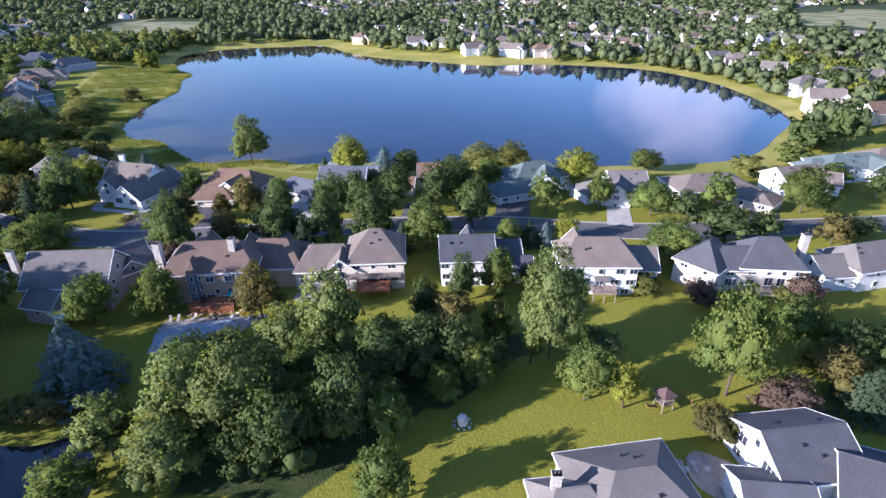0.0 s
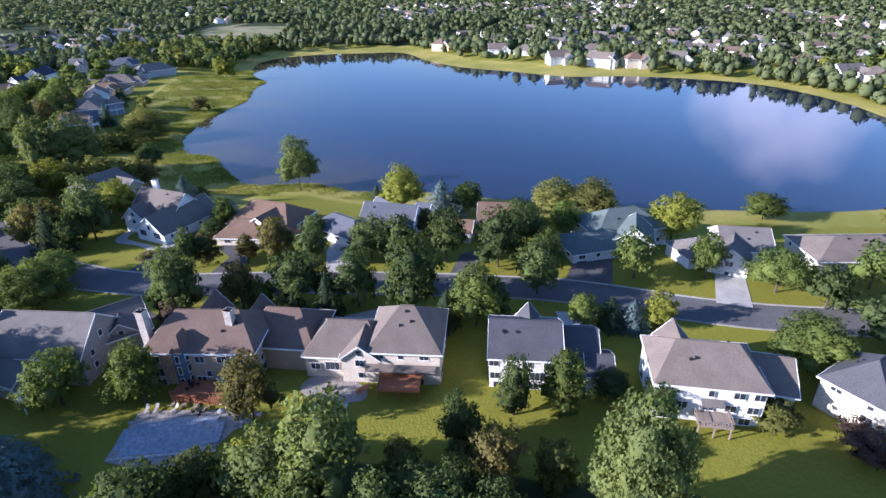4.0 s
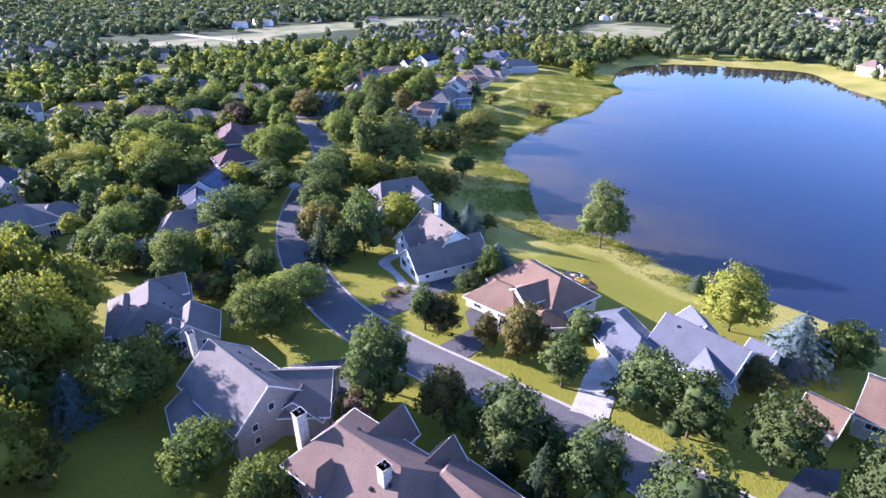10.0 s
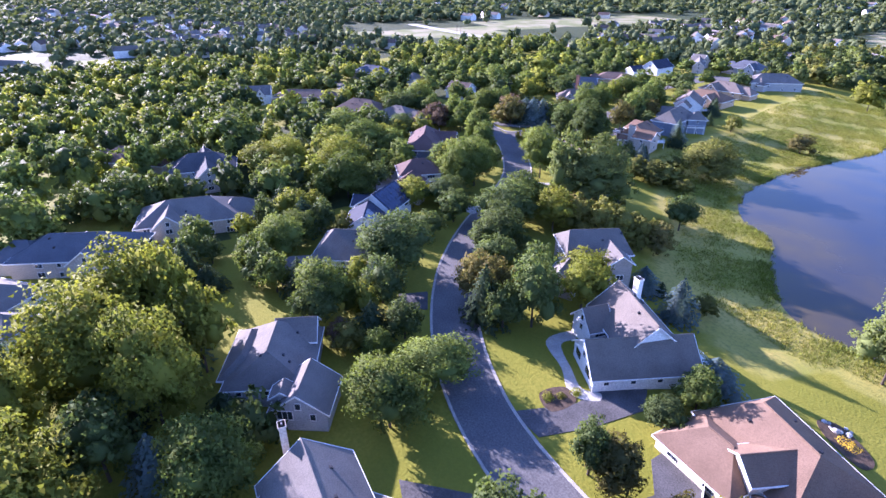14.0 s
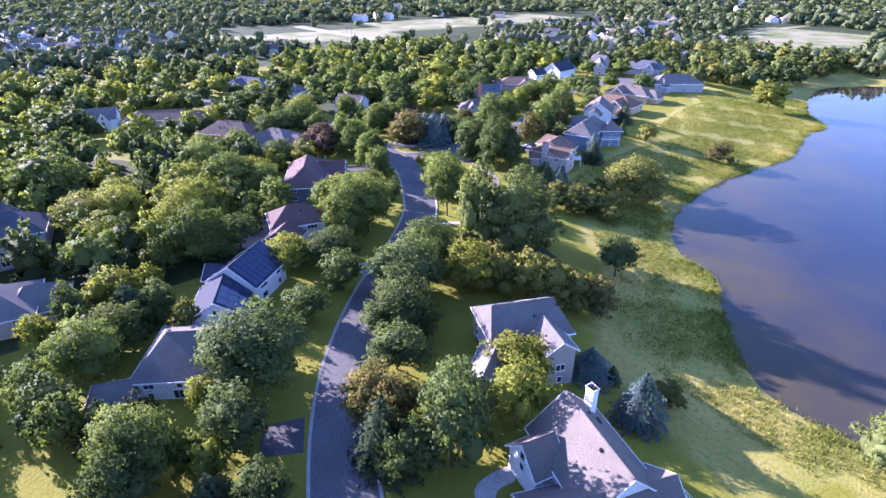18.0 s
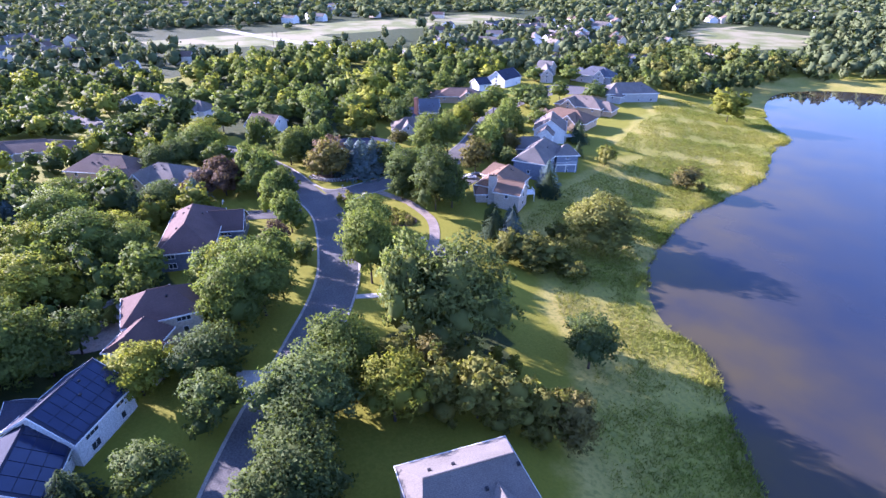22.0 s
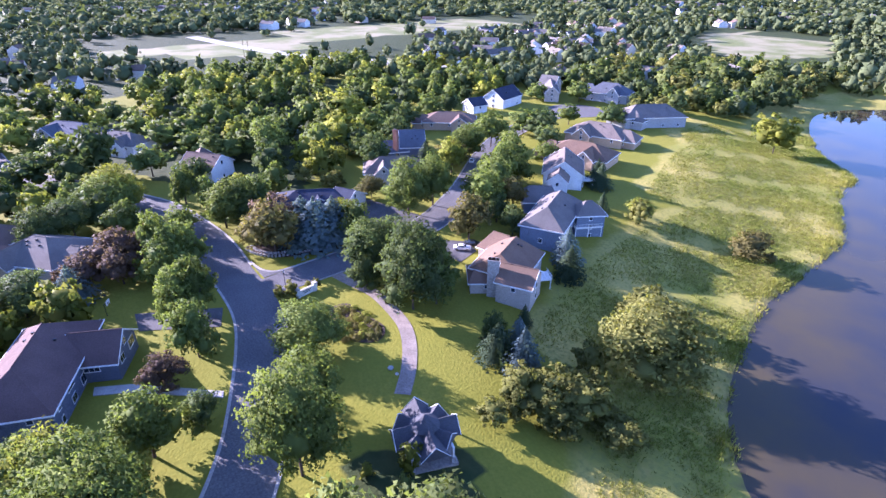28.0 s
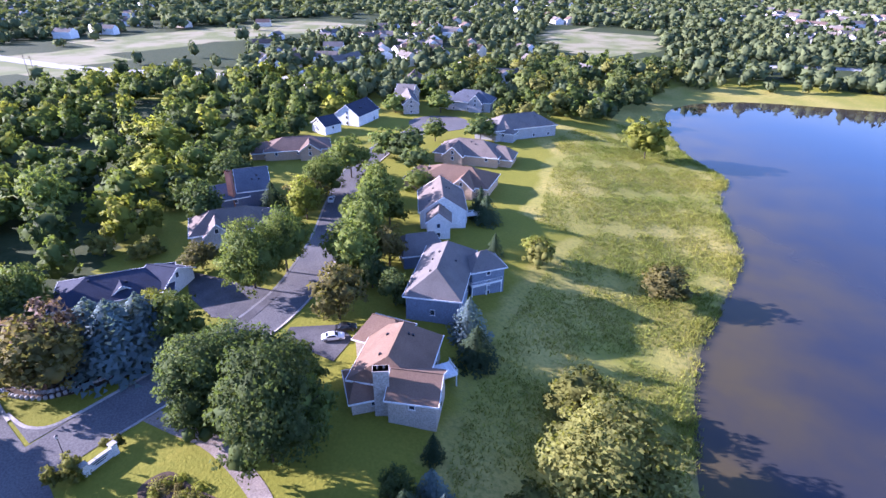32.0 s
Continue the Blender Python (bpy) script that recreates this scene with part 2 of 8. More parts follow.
SHORE = spline([(-54, 225), (-79, 231), (-100, 228), (-112, 233), (-124, 245), (-137, 260), (-152, 266), (-166, 281), (-175, 303), (-181, 334),
                (-182, 382), (-196, 424), (-200, 452), (-221, 475), (-245, 530), (-248, 568), (-222, 604), (-168, 622), (-128, 626), (-92, 572),
                (-54, 533), (-10, 512), (34, 490), (84, 494), (134, 482), (170, 461), (194, 411), (199, 353), (192, 302), (166, 267),
                (138, 236), (110, 225), (60, 222), (4, 223), (-28, 228)], True, 5)
SX = np.array([p.x for p in SHORE])
SY = np.array([p.y for p in SHORE])
WATER = -5.1


def shore_distance(x, y):
    """Metres from the shore, negative on the lake."""
    x, y = np.atleast_1d(np.asarray(x, float)), np.atleast_1d(np.asarray(y, float))
    best, inside = np.full(x.shape, 1e9), np.zeros(x.shape, bool)
    for i in range(len(SX)):
        ax, ay, bx, by = SX[i - 1], SY[i - 1], SX[i], SY[i]
        dx, dy = bx - ax, by - ay
        t = np.clip(((x - ax) * dx + (y - ay) * dy) / (dx * dx + dy * dy), 0, 1)
        best = np.minimum(best, np.hypot(x - ax - t * dx, y - ay - t * dy))
        cross = ((ay > y) != (by > y)) & (x < dx * (y - ay) / (dy if dy else 1e-9) + ax)
        inside ^= cross
    return np.where(inside, -best, best)


def wave_noise(x, y):
    return np.sin(x * 0.11 + 1.3) * np.cos(y * 0.13 + 0.4) + 0.5 * np.sin(x * 0.27 - y * 0.21)


def height(x, y, d=None):
    d = shore_distance(x, y) if d is None else d
    x, y = np.atleast_1d(np.asarray(x, float)), np.atleast_1d(np.asarray(y, float))
    s = np.clip((d - 3) / 55, 0, 1)
    s = s * s * (3 - 2 * s)
    z = WATER + np.clip(d, -12, 3) * 0.16 + 4.9 * s
    return np.where(d > 3, z + 0.12 * np.clip(d / 20, 0, 1) * wave_noise(x, y), z)


def gz(x, y):
    return float(height(x, y)[0])


def meadow_width(x, y):
    """How far the rough grass reaches from the shore."""
    w = np.where(x < -88, 24.0, 9.0)
    w = np.where((x < -150) & (y > 268), 38.0, w)
    w = np.where((x < -150) & (y > 360), 58.0, w)
    w = np.where((y > 470), 26.0, w)
    return np.where((x > 100), 10.0, w)


def axis(lo, hi, step, far):
    mid = list(np.arange(lo, hi + step, step))
    a, b, s = lo, hi, step
    left, right = [], []
    while a > -far:
        s *= 1.22
        a -= s
        b += s
        left.append(a)
        right.append(b)
    return np.array(left[::-1] + mid + right)


def ground_material():
    m = bpy.data.materials.new("grass")
    m.use_nodes = True
    n, l = m.node_tree.nodes, m.node_tree.links.new
    p = n["Principled BSDF"]
    p.inputs["Roughness"].default_value, p.inputs["Specular IOR Level"].default_value = 0.9, 0.1
    geo = n.new("ShaderNodeNewGeometry")

    def ns(scale, detail=5):
        t = n.new("ShaderNodeTexNoise")
        t.inputs["Scale"].default_value, t.inputs["Detail"].default_value = scale, detail
        l(geo.outputs["Position"], t.inputs["Vector"])
        return t.outputs["Fac"]

    def blend(f, a, b):
        t = n.new("ShaderNodeMix")
        t.data_type = 'RGBA'
        for k, v in ((0, f), (6, a), (7, b)):
            if isinstance(v, tuple):
                t.inputs[k].default_value = (*v, 1)
            else:
                l(v, t.inputs[k])
        return t.outputs[2]

    def rng(f, a, b, c=0.0, d=1.0):
        t = n.new("ShaderNodeMapRange")
        t.inputs[1].default_value, t.inputs[2].default_value, t.inputs[3].default_value, t.inputs[4].default_value = a, b, c, d
        l(f, t.inputs[0])
        return t.outputs[0]

    def attr(name):
        t = n.new("ShaderNodeAttribute")
        t.attribute_name = name
        return t.outputs["Fac"]

    def add(a, b):
        t = n.new("ShaderNodeMath")
        t.operation = 'ADD'
        l(a, t.inputs[0])
        l(b, t.inputs[1])
        return t.outputs[0]

    lawn = blend(rng(ns(0.06), 0.35, 0.65), (0.18, 0.178, 0.02), (0.225, 0.205, 0.028))
    lawn = blend(rng(ns(1.8), 0.3, 0.7), lawn, (0.155, 0.158, 0.019))
    mead = blend(rng(ns(0.035), 0.36, 0.64), (0.36, 0.3, 0.08), (0.205, 0.205, 0.034))
    mead = blend(rng(ns(0.16, 7), 0.55, 0.8), mead, (0.31, 0.255, 0.07))
    mead = blend(rng(ns(1.1, 8), 0.45, 0.7), mead, (0.19, 0.19, 0.045))
    # ground among the trees, a much darker green than the lawn
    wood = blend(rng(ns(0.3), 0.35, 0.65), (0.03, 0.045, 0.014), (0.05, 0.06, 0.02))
    dry = blend(rng(ns(0.03, 7), 0.42, 0.58), (0.26, 0.235, 0.135), (0.15, 0.165, 0.06))
    silt = blend(rng(ns(0.2, 8), 0.35, 0.65), (0.105, 0.08, 0.05), (0.06, 0.046, 0.03))
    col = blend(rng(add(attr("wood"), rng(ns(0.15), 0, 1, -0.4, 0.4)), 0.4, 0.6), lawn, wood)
    col = blend(rng(add(add(attr("meadow"), rng(ns(0.2), 0, 1, -0.35, 0.35)), rng(ns(0.045), 0, 1, -0.7, 0.7)), 0.35, 0.65), col, mead)
    col = blend(rng(add(attr("dry"), rng(ns(0.03), 0, 1, -0.3, 0.3)), 0.45, 0.55), col, dry)
    col = blend(attr("silt"), col, silt)
    l(col, p.inputs["Base Color"])
    bp = n.new("ShaderNodeBump")
    bp.inputs["Strength"].default_value, bp.inputs["Distance"].default_value = 0.5, 0.25
    l(ns(2.2, 6), bp.inputs["Height"])
    l(bp.outputs[0], p.inputs["Normal"])
    return m


def in_poly(x, y, poly):
    inside = np.zeros(x.shape, bool)
    for (ax, ay), (bx, by) in zip(poly, poly[1:] + poly[:1]):
        inside ^= ((ay > y) != (by > y)) & (x < (bx - ax) * (y - ay) / ((by - ay) or 1e-9) + ax)
    return inside


PALE_LAND = [[(-762, 285), (-732, 433), (-828, 537), (-751, 813), (-681, 732), (-687, 565), (-658, 449), (-612, 403), (-539, 463), (-508, 442), (-558, 387), (-608, 380), (-699, 278)],
       [(-464, 820), (-458, 908), (-357, 873), (-317, 762), (-350, 685), (-416, 735)],
       # next two: reedy wetland pond, its glare painted as pale ground
       [(-586, 10), (-599, 26), (-570, 60), (-526, 60), (-537, 24)],
       [(-652, -60), (-665, -36), (-623, -12), (-605, -33)],
       [(574, 992), (813, 1090), (796, 908), (551, 727), (485, 792)],
       [(-488, 876), (-376, 890), (-319, 767), (-402, 742)]]
CLEAR = [[(-841, 274), (-822, 472), (-802, 931), (-628, 730), (-618, 532), (-465, 428), (-543, 352), (-643, 259)],
         [(-474, 826), (-471, 936), (-366, 912), (-293, 710), (-322, 627), (-376, 663)],
         [(-627, -4), (-598, 61), (-466, 70), (-484, 20)],
         [(-692, -69), (-663, -14), (-527, 3), (-531, -32)],
         [(644, 1118), (909, 1223), (929, 958), (474, 621), (413, 681)],
         [(-530, 939), (-384, 931), (-262, 640), (-358, 633)]]
SUBURB = [[(-348, 1383), (-215, 860), (-150, 900), (-151, 1119), (239, 1157), (283, 1377), (24, 1421)],
          [(-560, 470), (-545, 560), (-466, 575), (-420, 550), (-470, 490)],
          [(-600, 660), (-505, 600), (-440, 584), (-540, 770)],
          [(285, 833), (394, 747), (591, 1041), (394, 1131)],
          [(-900, -80), (-660, 70), (-640, 130), (-720, 240), (-1320, -170)]]
WOODS = [[(-52, 74), (-44, 58), (-25, 52), (-14, 63), (8, 80), (22, 92), (0, 98), (-40, 90)],
         [(-175, 205), (-200, 222), (-192, 240), (-160, 225), (-150, 212)],
         [(-240, 100), (-190, 90), (-205, 150), (-225, 180), (-290, 170), (-330, 120)],
         [(-420, 210), (-330, 240), (-300, 260), (-380, 340), (-420, 420), (-560, 330)]]


def build_ground():
    xs, ys = axis(-460, 260, 3.6, 4200), axis(-40, 660, 3.6, 4200)
    X, Y = np.meshgrid(xs, ys)
    x, y = X.ravel(), Y.ravel()
    d = shore_distance(x, y)
    z = height(x, y, d)
    me = bpy.data.meshes.new("ground")
    nx, ny = len(xs), len(ys)
    i = (np.arange(ny - 1)[:, None] * nx + np.arange(nx - 1)[None, :]).ravel()
    faces = np.stack([i, i + 1, i + nx + 1, i + nx], 1)
    me.from_pydata(np.stack([x, y, z], 1).tolist(), [], faces.tolist())
    m = (np.clip(1.0 - (d - meadow_width(x, y)) / 10, 0, 1)) * (d > -3)
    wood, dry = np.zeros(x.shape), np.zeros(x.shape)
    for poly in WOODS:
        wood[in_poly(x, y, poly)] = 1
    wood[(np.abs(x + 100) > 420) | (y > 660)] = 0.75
    for poly in PALE_LAND:
        dry[in_poly(x, y, poly)] = 1
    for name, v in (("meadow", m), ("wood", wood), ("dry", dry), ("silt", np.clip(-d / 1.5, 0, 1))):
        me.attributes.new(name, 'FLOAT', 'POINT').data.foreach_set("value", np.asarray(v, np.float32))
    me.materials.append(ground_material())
    me.shade_smooth()
    tagged(new("ground", me), "mown lawns, rough shore meadow and woodland floor", "ground", kind="structure")


def water_material():
    m = bpy.data.materials.new("lake water")
    m.use_nodes = True
    n, l = m.node_tree.nodes, m.node_tree.links.new
    p = n["Principled BSDF"]
    p.inputs["Base Color"].default_value = (0.93, 0.93, 0.9, 1)
    p.inputs["Roughness"].default_value, p.inputs["IOR"].default_value, p.inputs["Specular IOR Level"].default_value = 0.03, 1.33, 0.46
    p.inputs["Transmission Weight"].default_value = 0.0
    geo = n.new("ShaderNodeNewGeometry")
    t = n.new("ShaderNodeTexNoise")
    t.inputs["Scale"].default_value, t.inputs["Detail"].default_value = 0.9, 4
    l(geo.outputs["Position"], t.inputs["Vector"])
    bp = n.new("ShaderNodeBump")
    bp.inputs["Strength"].default_value, bp.inputs["Distance"].default_value = 0.05, 0.06
    l(t.outputs["Fac"], bp.inputs["Height"])
    l(bp.outputs[0], p.inputs["Normal"])
    t2 = n.new("ShaderNodeTexNoise")
    t2.inputs["Scale"].default_value, t2.inputs["Detail"].default_value = 0.035, 6
    l(geo.outputs["Position"], t2.inputs["Vector"])
    mix = n.new("ShaderNodeMix")
    mix.data_type = 'RGBA'
    mix.inputs[6].default_value, mix.inputs[7].default_value = (0.005, 0.014, 0.04, 1), (0.009, 0.019, 0.046, 1)
    l(t2.outputs["Fac"], mix.inputs[0])
    at = n.new("ShaderNodeAttribute")
    at.attribute_name = "shallow"
    mix2 = n.new("ShaderNodeMix")
    mix2.data_type = 'RGBA'
    mix2.inputs[7].default_value = (0.062, 0.05, 0.023, 1)
    l(mix.outputs[2], mix2.inputs[6])
    t3 = n.new("ShaderNodeTexNoise")
    t3.inputs["Scale"].default_value, t3.inputs["Detail"].default_value = 0.06, 9
    l(geo.outputs["Position"], t3.inputs["Vector"])
    mr = n.new("ShaderNodeMapRange")
    mr.inputs[1].default_value, mr.inputs[2].default_value, mr.inputs[3].default_value, mr.inputs[4].default_value = 0.3, 0.7, 0.55, 1.25
    l(t3.outputs["Fac"], mr.inputs[0])
    mm = n.new("ShaderNodeMath")
    mm.operation = 'MULTIPLY'
    l(at.outputs["Fac"], mm.inputs[0])
    l(mr.outputs[0], mm.inputs[1])
    l(mm.outputs[0], mix2.inputs[0])
    l(mix2.outputs[2], p.inputs["Base Color"])
    return m


def build_water():
    xs, ys = np.arange(-262, 210, 6.0), np.arange(214, 640, 6.0)
    X, Y = np.meshgrid(xs, ys)
    x, y = X.ravel(), Y.ravel()
    d = shore_distance(x, y)
    nx, ny = len(xs), len(ys)
    me = bpy.data.meshes.new("water")
    i = (np.arange(ny - 1)[:, None] * nx + np.arange(nx - 1)[None, :]).ravel()
    me.from_pydata(np.stack([x, y, np.full(x.shape, WATER + 0.02)], 1).tolist(), [], np.stack([i, i + 1, i + nx + 1, i + nx], 1).tolist())
    sh = np.clip(1 + d / 85, 0, 1) ** 1.5 * np.clip((-20 - x) / 60, 0.15, 1)
    me.attributes.new("shallow", 'FLOAT', 'POINT').data.foreach_set("value", np.asarray(sh, np.float32))
    me.materials.append(water_material())
    tagged(new("water", me), "calm blue lake water turning brown in the shallows", "lake", kind="structure")


build_ground()
build_water()


# ---- building helpers ----
def part(name, bm, material, parent=None, label=""):
    """Links a bmesh, or shares a mesh, as one mesh object under a thing or a part."""
    if isinstance(bm, bmesh.types.BMesh):
        me = bpy.data.meshes.new(name)
        bm.to_mesh(me)
        bm.free()
    else:
        me = bm
    if not me.materials:
        for m in material if isinstance(material, (list, tuple)) else [material]:
            me.materials.append(m)
    ob = new(name, me)
    ob.parent = parent
    if label:
        ob["label"] = label
    return ob


def empty(name, m):
    ob = new(name)
    ob.empty_display_size = 0.5
    ob.matrix_basis = m
    return ob


def box(bm, x0, y0, z0, x1, y1, z1, m=None):
    v = [bm.verts.new(((x0, x1)[i & 1], (y0, y1)[i >> 1 & 1], (z0, z1)[i >> 2])) for i in range(8)]
    for f in ((0, 2, 3, 1), (4, 5, 7, 6), (0, 1, 5, 4), (2, 6, 7, 3), (0, 4, 6, 2), (1, 3, 7, 5)):
        bm.faces.new([v[i] for i in f])
    if m:
        bmesh.ops.transform(bm, matrix=m, verts=v)
    return v


def tube(bm, a, b, r0, r1, sides=6):
    a, b = Vector(a), Vector(b)
    q = (b - a).to_track_quat("Z", "Y")
    rings = []
    for c, r in ((a, r0), (b, r1)):
        rings.append([bm.verts.new(c + q @ Vector((r * math.cos(2 * math.pi * k / sides), r * math.sin(2 * math.pi * k / sides), 0))) for k in range(sides)])
    for k in range(sides):
        bm.faces.new((rings[0][k], rings[0][(k + 1) % sides], rings[1][(k + 1) % sides], rings[1][k]))
    bm.faces.new(rings[1])
    bm.faces.new(rings[0][::-1])


def ribbon(points, off0, off1, lift0, lift1, thick=0.0):
    """A strip between two offsets from a line, laid on the ground; with thick, a solid band."""
    bm = bmesh.new()
    rows = []
    n = len(points)
    for i, p in enumerate(points):
        t = (points[min(i + 1, n - 1)] - points[max(i - 1, 0)]).normalized()
        s = Vector((-t.y, t.x))
        row = []
        for o, h in ((off0, lift0), (off1, lift1)):
            q = Vector((p.x, p.y)) + s * o
            z = gz(q.x, q.y) + h
            row.append(bm.verts.new((q.x, q.y, z)))
            if thick:
                row.append(bm.verts.new((q.x, q.y, z - thick)))
        rows.append(row)
    for a, b in zip(rows, rows[1:]):
        if thick:
            for i, j in ((0, 2), (2, 3), (3, 1), (1, 0)):
                bm.faces.new((a[i], a[j], b[j], b[i]))
        else:
            bm.faces.new((a[0], a[1], b[1], b[0]))
    bmesh.ops.recalc_face_normals(bm, faces=bm.faces)
    if not thick:
        for f in bm.faces:
            if f.normal.z < 0:
                f.normal_flip()
    return bm


def patch(points, lift, smooth=False):
    """A flat piece of paving on the ground within an outline, cut into small cells so that it follows the ground."""
    pts = spline(points, True, 5) if smooth else [Vector(p) for p in points]
    bm = bmesh.new()
    vs = [bm.verts.new((p.x, p.y, 0)) for p in pts]
    f = bm.faces.new(vs)
    if f.normal.z < 0:
        f.normal_flip()
    xs, ys = [p.x for p in pts], [p.y for p in pts]
    for lo, hi, nrm in ((min(xs), max(xs), (1, 0, 0)), (min(ys), max(ys), (0, 1, 0))):
        c = lo + 2.5
        while c < hi:
            bmesh.ops.bisect_plane(bm, geom=bm.verts[:] + bm.edges[:] + bm.faces[:], plane_co=Vector(nrm) * c, plane_no=nrm)
            c += 3.6
    for v in bm.verts:
        v.co.z = gz(v.co.x, v.co.y) + lift
    r = bmesh.ops.extrude_face_region(bm, geom=bm.faces[:])
    for v in r["geom"]:
        if isinstance(v, bmesh.types.BMVert):
            v.co.z -= 0.25
    bmesh.ops.recalc_face_normals(bm, faces=bm.faces)
    return bm


# ---- roads, kerbs, paths ----
def road(name, label, pts, half, gaps=(), ends=True):
    line = spline(pts, False, 8)
    ob = part(name, ribbon(line, -half, half, 0.07, 0.07), M_ASPHALT)
    tagged(ob, label, "road", kind="structure")
    for side in (-1, 1):
        run = []
        for p in line + [None]:
            hidden = p is None or any((p.x - gx) ** 2 + (p.y - gy) ** 2 < gr * gr for gs, gx, gy, gr in gaps if gs == side)
            if not hidden:
                run.append(p)
            elif len(run) > 1:
                k = part("kerb", ribbon(run, side * half, side * (half + 0.55), 0.1, 0.2, 0.4), M_KERB)
                tagged(k, "pale concrete kerb along the street", "kerb", kind="structure")
                run = []
            else:
                run = []
    return line


road("road", "dark asphalt residential street with a curved course",
     [(330, 172), (230, 160), (137, 151), (61, 146), (15, 152), (-31, 150), (-62, 146), (-90, 142.5), (-110, 144), (-130, 150), (-150, 160), (-170, 175), (-187, 192),
      (-206, 209), (-226, 220), (-247, 228), (-270, 230), (-294, 231), (-326, 226), (-362, 208), (-400, 190), (-450, 185)], 5.0, [(-1, -258, 232, 12)])
road("road", "dark asphalt side street leading to a turning circle",
     [(-256, 231), (-257, 243), (-257, 256), (-258, 268), (-260, 281), (-265, 295), (-277, 315), (-292, 335), (-305, 353), (-317, 376), (-324, 400), (-327, 425)], 4.8,
     [(1, -256, 234, 7.5), (-1, -256, 234, 7.5)])
tagged(part("road", patch([(-327 + 15 * math.cos(a), 436 + 15 * math.sin(a)) for a in np.arange(0, 6.28, 0.4)], 0.08), M_ASPHALT),
       "round asphalt turning circle at the street's end", "road", kind="structure")
tagged(part("path", ribbon(spline([(-252, 250), (-246, 251), (-238, 252.5), (-230, 252), (-223, 250.5), (-217, 247.5), (-211, 243), (-206, 238)], False, 6), -1.5, 1.5, 0.08, 0.08), M_PATH),
       "curved reddish asphalt footpath over the lawn", "path", kind="structure")
tagged(part("road", ribbon(spline([(-800, 380), (-640, 400), (-540, 440), (-430, 500), (-330, 600), (-260, 700), (-120, 760), (100, 700)], False, 6), -7, 7, 0.15, 0.15), M_CONCRETE),
       "pale distant main road", "road", kind="structure")


# ---- houses ----
def window_mesh(w, h, panes):
    """A frame board with a sill, and one dark pane to be set in front of it; the wall plane is y = 0, outwards is -y."""
    fr, pn = bmesh.new(), bmesh.new()
    v = [fr.verts.new(c) for c in ((-w / 2, 0, 0), (w / 2, 0, 0), (w / 2, 0, h), (-w / 2, 0, h), (-w / 2, -0.07, 0), (w / 2, -0.07, 0), (w / 2, -0.07, h), (-w / 2, -0.07, h),
                                   (-w / 2 - 0.08, -0.13, -0.06), (w / 2 + 0.08, -0.13, -0.06), (-w / 2 - 0.08, 0, -0.1), (w / 2 + 0.08, 0, -0.1))]
    for f in ((4, 5, 6, 7), (5, 1, 2, 6), (4, 7, 3, 0), (7, 6, 2, 3), (5, 4, 8, 9), (9, 8, 10, 11), (4, 0, 10, 8), (1, 5, 9, 11)):
        fr.faces.new([v[i] for i in f])
    pw = (w - 0.1 * (panes + 1)) / panes
    box(pn, -pw / 2, -0.1, 0.1, pw / 2, -0.02, h - 0.1)
    a, b = bpy.data.meshes.new("window"), bpy.data.meshes.new("pane")
    fr.to_mesh(a), pn.to_mesh(b)
    a.materials.append(M_FRAME)
    b.materials.append(M_GLASS)
    return a, b, [-w / 2 + 0.1 + pw / 2 + k * (pw + 0.1) for k in range(panes)]


def door_mesh(w, h):
    bm = bmesh.new()
    for r in range(4):
        for c in range(max(2, round(w / 1.2))):
            cw = w / max(2, round(w / 1.2))
            box(bm, -w / 2 + c * cw + 0.05, -0.07, r * h / 4 + 0.04, -w / 2 + (c + 1) * cw - 0.05, 0.02, (r + 1) * h / 4 - 0.04)
    box(bm, -w / 2, -0.04, 0, w / 2, 0.02, h)
    me = bpy.data.meshes.new("garage_door")
    bm.to_mesh(me)
    me.materials.append(M_WHITE)
    return me


WIN = {"s": window_mesh(1.1, 1.4, 1), "m": window_mesh(1.9, 1.5, 2), "l": window_mesh(2.8, 1.9, 3), "d": window_mesh(1.9, 2.15, 2), "t": window_mesh(0.85, 1.7, 1)}
GARAGE = door_mesh(4.9, 2.2)


